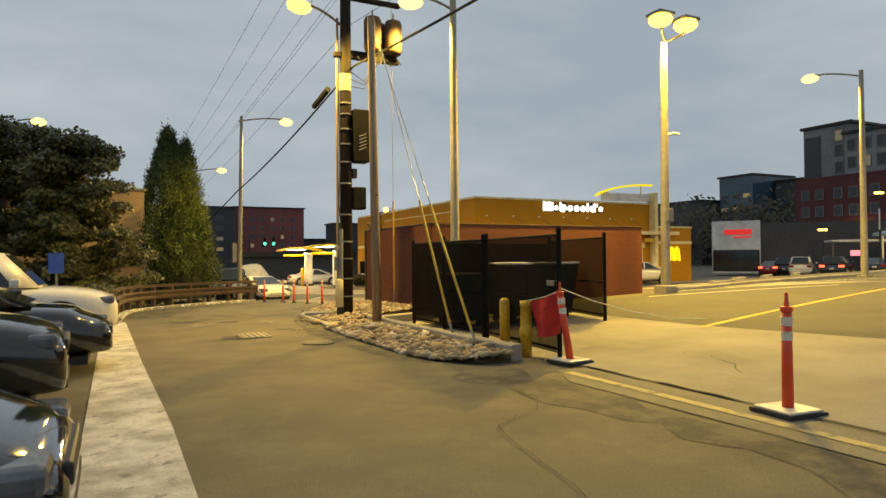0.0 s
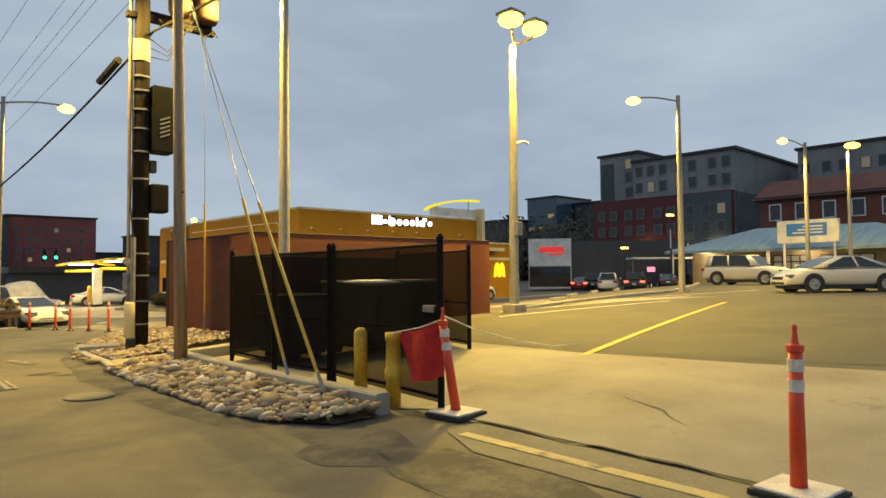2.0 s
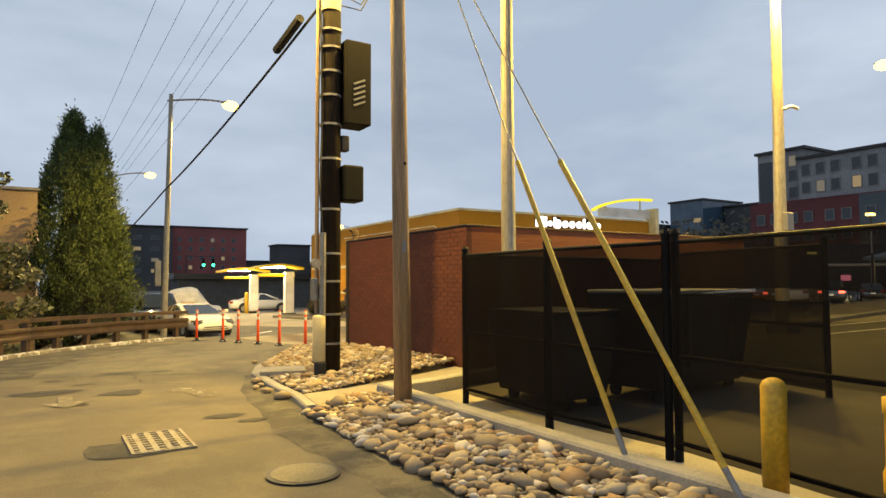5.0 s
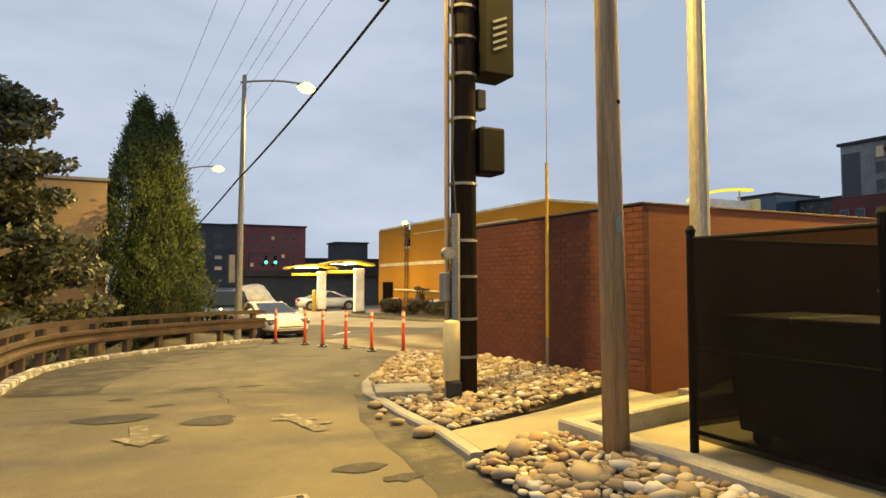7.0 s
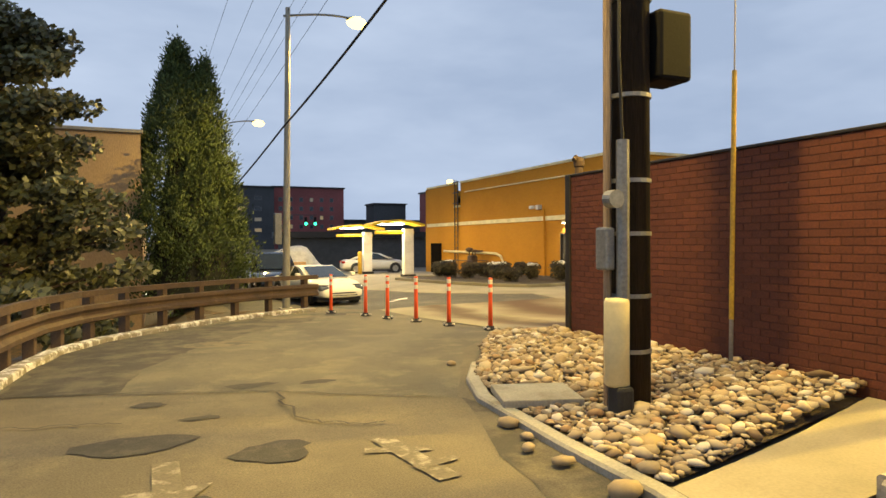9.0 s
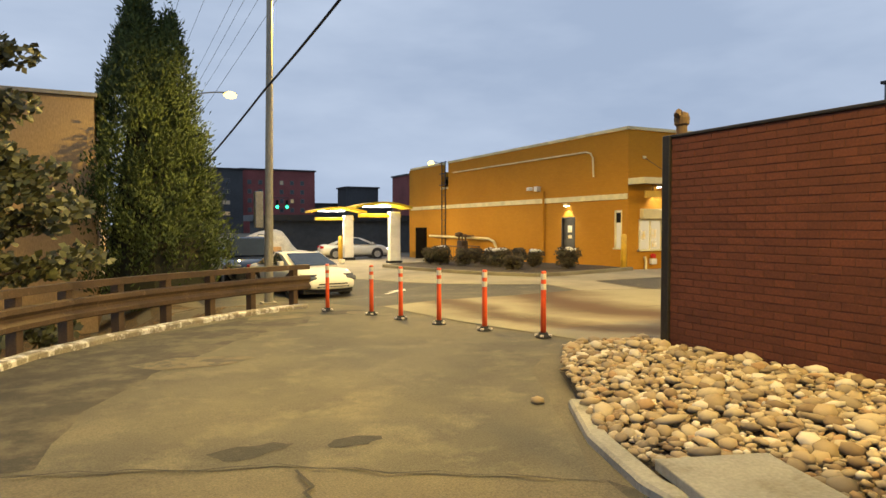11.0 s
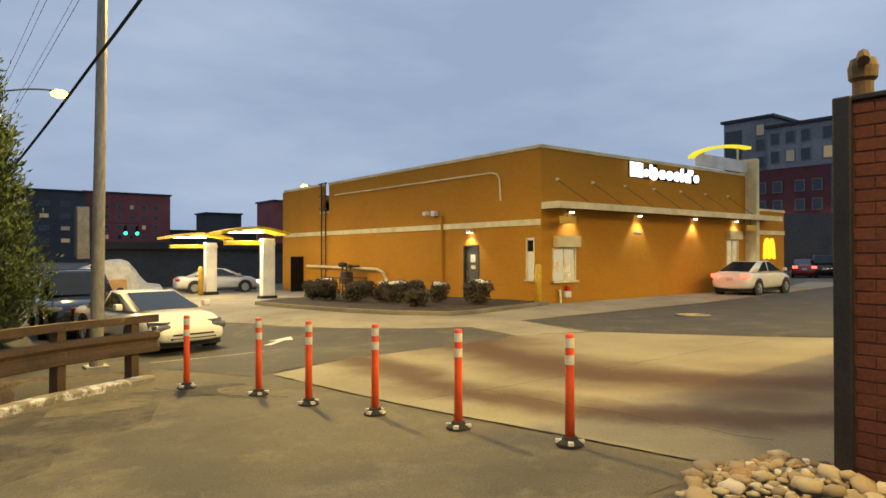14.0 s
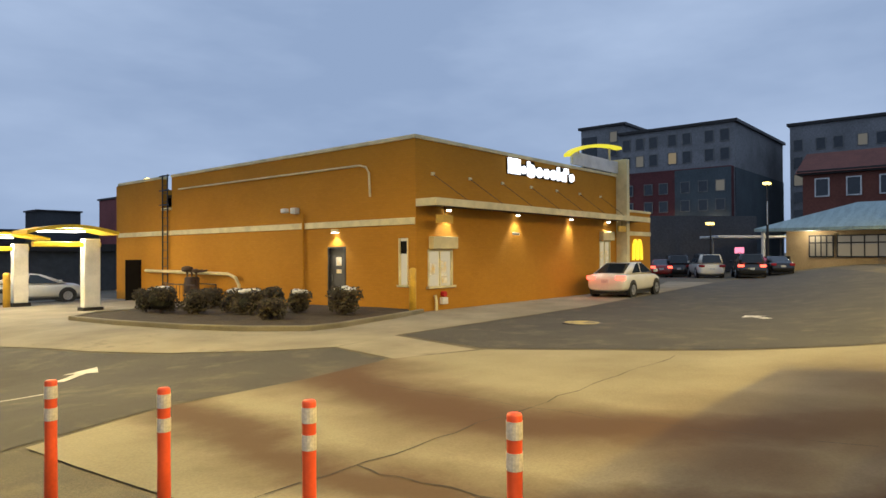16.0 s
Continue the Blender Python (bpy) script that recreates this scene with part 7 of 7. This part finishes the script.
def broadleaf(x, y, h, seed, spread=2.6):
    """Flat leafy tiers on long boughs, with the sky between them."""
    rnd = random.Random(seed)
    t = thing("tree", "dark evergreen broadleaf tree with drooping boughs", "tree", x, y)
    part("trunk", tube(bmesh.new(), [(0, 0, -0.2), (0.05, 0.02, h * 0.3), (-0.05, 0.05, h * 0.6), (0.02, 0, h * 0.9)], 0.17, 10), M_BARK, t)
    crown = bmesh.new()
    tiers = 10
    for i in range(tiers):
        for b in range(5):
            f = 0.12 + 0.86 * (i + 0.35 * rnd.random()) / tiers
            a = i * 1.1 + b * 1.2566 + rnd.uniform(-0.35, 0.35)
            reach = spread * (1.12 - 0.80 * f) * rnd.uniform(0.55, 1.22) + 0.25
            z = h * f
            end = Vector((reach * math.cos(a), reach * math.sin(a), z + rnd.uniform(-0.25, 0.45)))
            part("bough", tube(bmesh.new(), [(0, 0, z - 0.25), (end.x * 0.5, end.y * 0.5, z + 0.05), end], 0.03, 6), M_BARK, t)
            for k in range(5):
                g = 0.28 + 0.74 * k / 4
                c = Vector((end.x * g, end.y * g, z + (end.z - z) * g + rnd.uniform(-0.16, 0.16)))
                side = Vector((-end.y, end.x, 0)).normalized() * rnd.uniform(-0.35, 0.35)
                leaf_cloud(crown, c + side, (0.46, 0.46, 0.25), 130, 0.15, rnd, 0.8)
                leaf_cloud(crown, c, (0.20, 0.20, 0.16), 34, 0.15, rnd)
    leaf_cloud(crown, (0, 0, h * 0.97), (0.45, 0.45, 0.4), 160, 0.14, rnd)
    tagged(part("crown", crown, M_LEAF, t), kind="stuff")


cypress(2.0, 36.4, 9.0, 3.4, 3, 0.85, 35.2)
broadleaf(-1.75, 28.4, 7.6, 4, 2.15)
broadleaf(-4.3, 31.0, 8.6, 7, 2.9)

# ---------------------------------------------------------------- stones


def stone_meshes(rnd, count=10):
    out = []
    for i in range(count):
        bm = bmesh.new()
        bmesh.ops.create_icosphere(bm, subdivisions=1, radius=1)
        sx, sy, sz = rnd.uniform(0.8, 1.25), rnd.uniform(0.6, 1.0), rnd.uniform(0.32, 0.58)
        off = Vector((rnd.uniform(0, 50), 0, 0))
        for v in bm.verts:
            k = 1 + 0.22 * noise.noise(v.co * 1.1 + off)
            v.co = Vector((v.co.x * sx * k, v.co.y * sy * k, v.co.z * sz * k))
        for f in bm.faces:
            f.smooth = True
        me = bpy.data.meshes.new("stone")
        bm.to_mesh(me)
        bm.free()
        me.materials.append(M_ROCK)
        out.append(me)
    return out


def inside(px, py, poly):
    c = False
    for (x0, y0), (x1, y1) in zip(poly, poly[1:] + poly[:1]):
        if (y0 > py) != (y1 > py) and px < (x1 - x0) * (py - y0) / (y1 - y0) + x0:
            c = not c
    return c


def stone_bed(label, poly, size, height, near, seed, limit):
    """Rounded river stones heaped in a bed; those that near() picks are pieces of their own."""
    rnd = random.Random(seed)
    bed = thing("stone_bed", label, "stones", 0, 0, 0)
    base = bmesh.new()
    base.faces.new([base.verts.new((x, y, ground_z(x, y) + 0.03)) for x, y in poly])
    base.normal_update()
    bmesh.ops.triangulate(base, faces=base.faces)
    part("soil", base, M_MULCH, bed)
    kinds = stone_meshes(rnd)
    spots = []
    x0, x1, y0, y1 = min(p[0] for p in poly), max(p[0] for p in poly), min(p[1] for p in poly), max(p[1] for p in poly)
    grid = {}
    for _ in range(26000):
        x, y = rnd.uniform(x0, x1), rnd.uniform(y0, y1)
        if not inside(x, y, poly):
            continue
        s = size * rnd.choice((0.45, 0.6, 0.75, 0.9, 1.05, 1.25, 1.6)) * rnd.uniform(0.85, 1.15)
        cell = (int(x / 0.25), int(y / 0.25))
        ok = True
        for i in (-1, 0, 1):
            for j in (-1, 0, 1):
                for qx, qy, qs in grid.get((cell[0] + i, cell[1] + j), ()):
                    if (qx - x) ** 2 + (qy - y) ** 2 < (0.50 * (qs + s)) ** 2:
                        ok = False
        if ok:
            grid.setdefault(cell, []).append((x, y, s))
            spots.append((x, y, s))
    pieces, rest = 0, bmesh.new()
    for x, y, s in spots:
        m = pose(x, y, ground_z(x, y) + height(x, y) + s * 0.25 + rnd.uniform(0, 0.03), rnd.uniform(-25, 25), rnd.uniform(-25, 25), rnd.uniform(0, 360)) @ Matrix.Diagonal((s, s, s, 1))
        me = rnd.choice(kinds)
        if near(x, y) and pieces < limit:
            ob = new("stone", me)
            ob.parent = bed
            ob.matrix_basis = m
            pieces += 1
        else:
            k = len(rest.verts)
            rest.from_mesh(me)
            rest.verts.ensure_lookup_table()
            for v in rest.verts[k:]:
                v.co = m @ v.co
    for f in rest.faces:
        f.smooth = True
    tagged(part("joined_stone", rest, M_ROCK, bed), kind="stuff")
    return bed


BED1 = [(3.70, 14.2), (3.66, 12.0), (3.66, 10.0), (3.80, 8.9), (4.25, 8.25), (4.8, 8.25), (4.76, 10.0), (4.74, 12.0), (4.78, 14.35), (4.4, 14.35)]
stone_bed("heap of pale rounded river stones along the kerb", BED1, 0.080, lambda x, y: 0.01 + 0.10 * smooth((x - 3.7) / 0.8), lambda x, y: True, 11, 300)
BED2 = [(4.10, 15.3), (4.12, 16.2), (4.25, 17.7), (4.5, 18.6), (5.0, 19.5), (5.45, 20.35), (5.95, 20.9), (6.5, 21.1), (7.1, 20.8), (7.1, 20.46), (6.93, 20.42), (6.93, 15.95)]
stone_bed("bed of tan rounded river stones by the brick wall", BED2, 0.064, lambda x, y: 0.03 + 0.10 * smooth((x - 4.3) / 1.6), lambda x, y: y > 17.6 and x < 6.6, 12, 300)
for i, (x, y, s) in enumerate(((3.78, 15.9, 0.10), (3.72, 16.25, 0.09), (3.86, 16.5, 0.08), (3.9, 16.85, 0.1), (3.8, 15.3, 0.12), (4.62, 19.55, 0.07))):
    t = thing("loose_stone", "single pale river stone lying on the asphalt", "stone", x, y, ground_z(x, y), 40 * i, "loose stones on the lane")
    me = stone_meshes(random.Random(30 + i), 1)[0]
    ob = new("stone", me)
    ob.parent = t
    ob.matrix_basis = pose(0, 0, s * 0.45) @ Matrix.Diagonal((s, s, s, 1))

# ---------------------------------------------------------------- bricks of the near wall


def near_bricks():
    L, Hh, J = 0.203, 0.0667, 0.0105
    meshes = []
    for length in (L, L / 2 - J / 2):
        bm = boxed(0, 0.1, 0, length, 0, Hh)
        bmesh.ops.bevel(bm, geom=[e for e in bm.edges if all(v.co.x < 0.01 for v in e.verts)], offset=0.002, segments=1, affect="EDGES")
        me = bpy.data.meshes.new("brick")
        bm.to_mesh(me)
        bm.free()
        me.materials.append(M_BRICK_SHADED)
        meshes.append(me)
    rnd = random.Random(8)
    rest = bmesh.new()
    count = 0
    rows = int((ETOP - 0.0) / (Hh + J)) + 1
    for r in range(rows):
        z = ETOP - (r + 1) * (Hh + J)
        y = EY1
        first = r % 2 == 1
        while y > EY0 + 0.02:
            me = meshes[1] if first else meshes[0]
            n = L / 2 - J / 2 if first else L
            first = False
            y0 = y - n
            if y0 < EY0:
                y0 = EY0
                n = y - y0
            m = pose(EX + rnd.uniform(-0.0015, 0.0015), y0, z) @ Matrix.Diagonal((1, n / (L if me is meshes[0] else L / 2 - J / 2), 1, 1))
            if y0 > 18.75 and 0.55 < z < 2.05 and count < 300 and n > 0.05:
                ob = new("brick", me)
                ob.parent = WEST
                ob.matrix_basis = m
                count += 1
            else:
                k = len(rest.verts)
                rest.from_mesh(me)
                rest.verts.ensure_lookup_table()
                for v in rest.verts[k:]:
                    v.co = m @ v.co
            y = y0 - J
    tagged(part("joined_brick", rest, M_BRICK_SHADED, WEST), kind="stuff")


near_bricks()
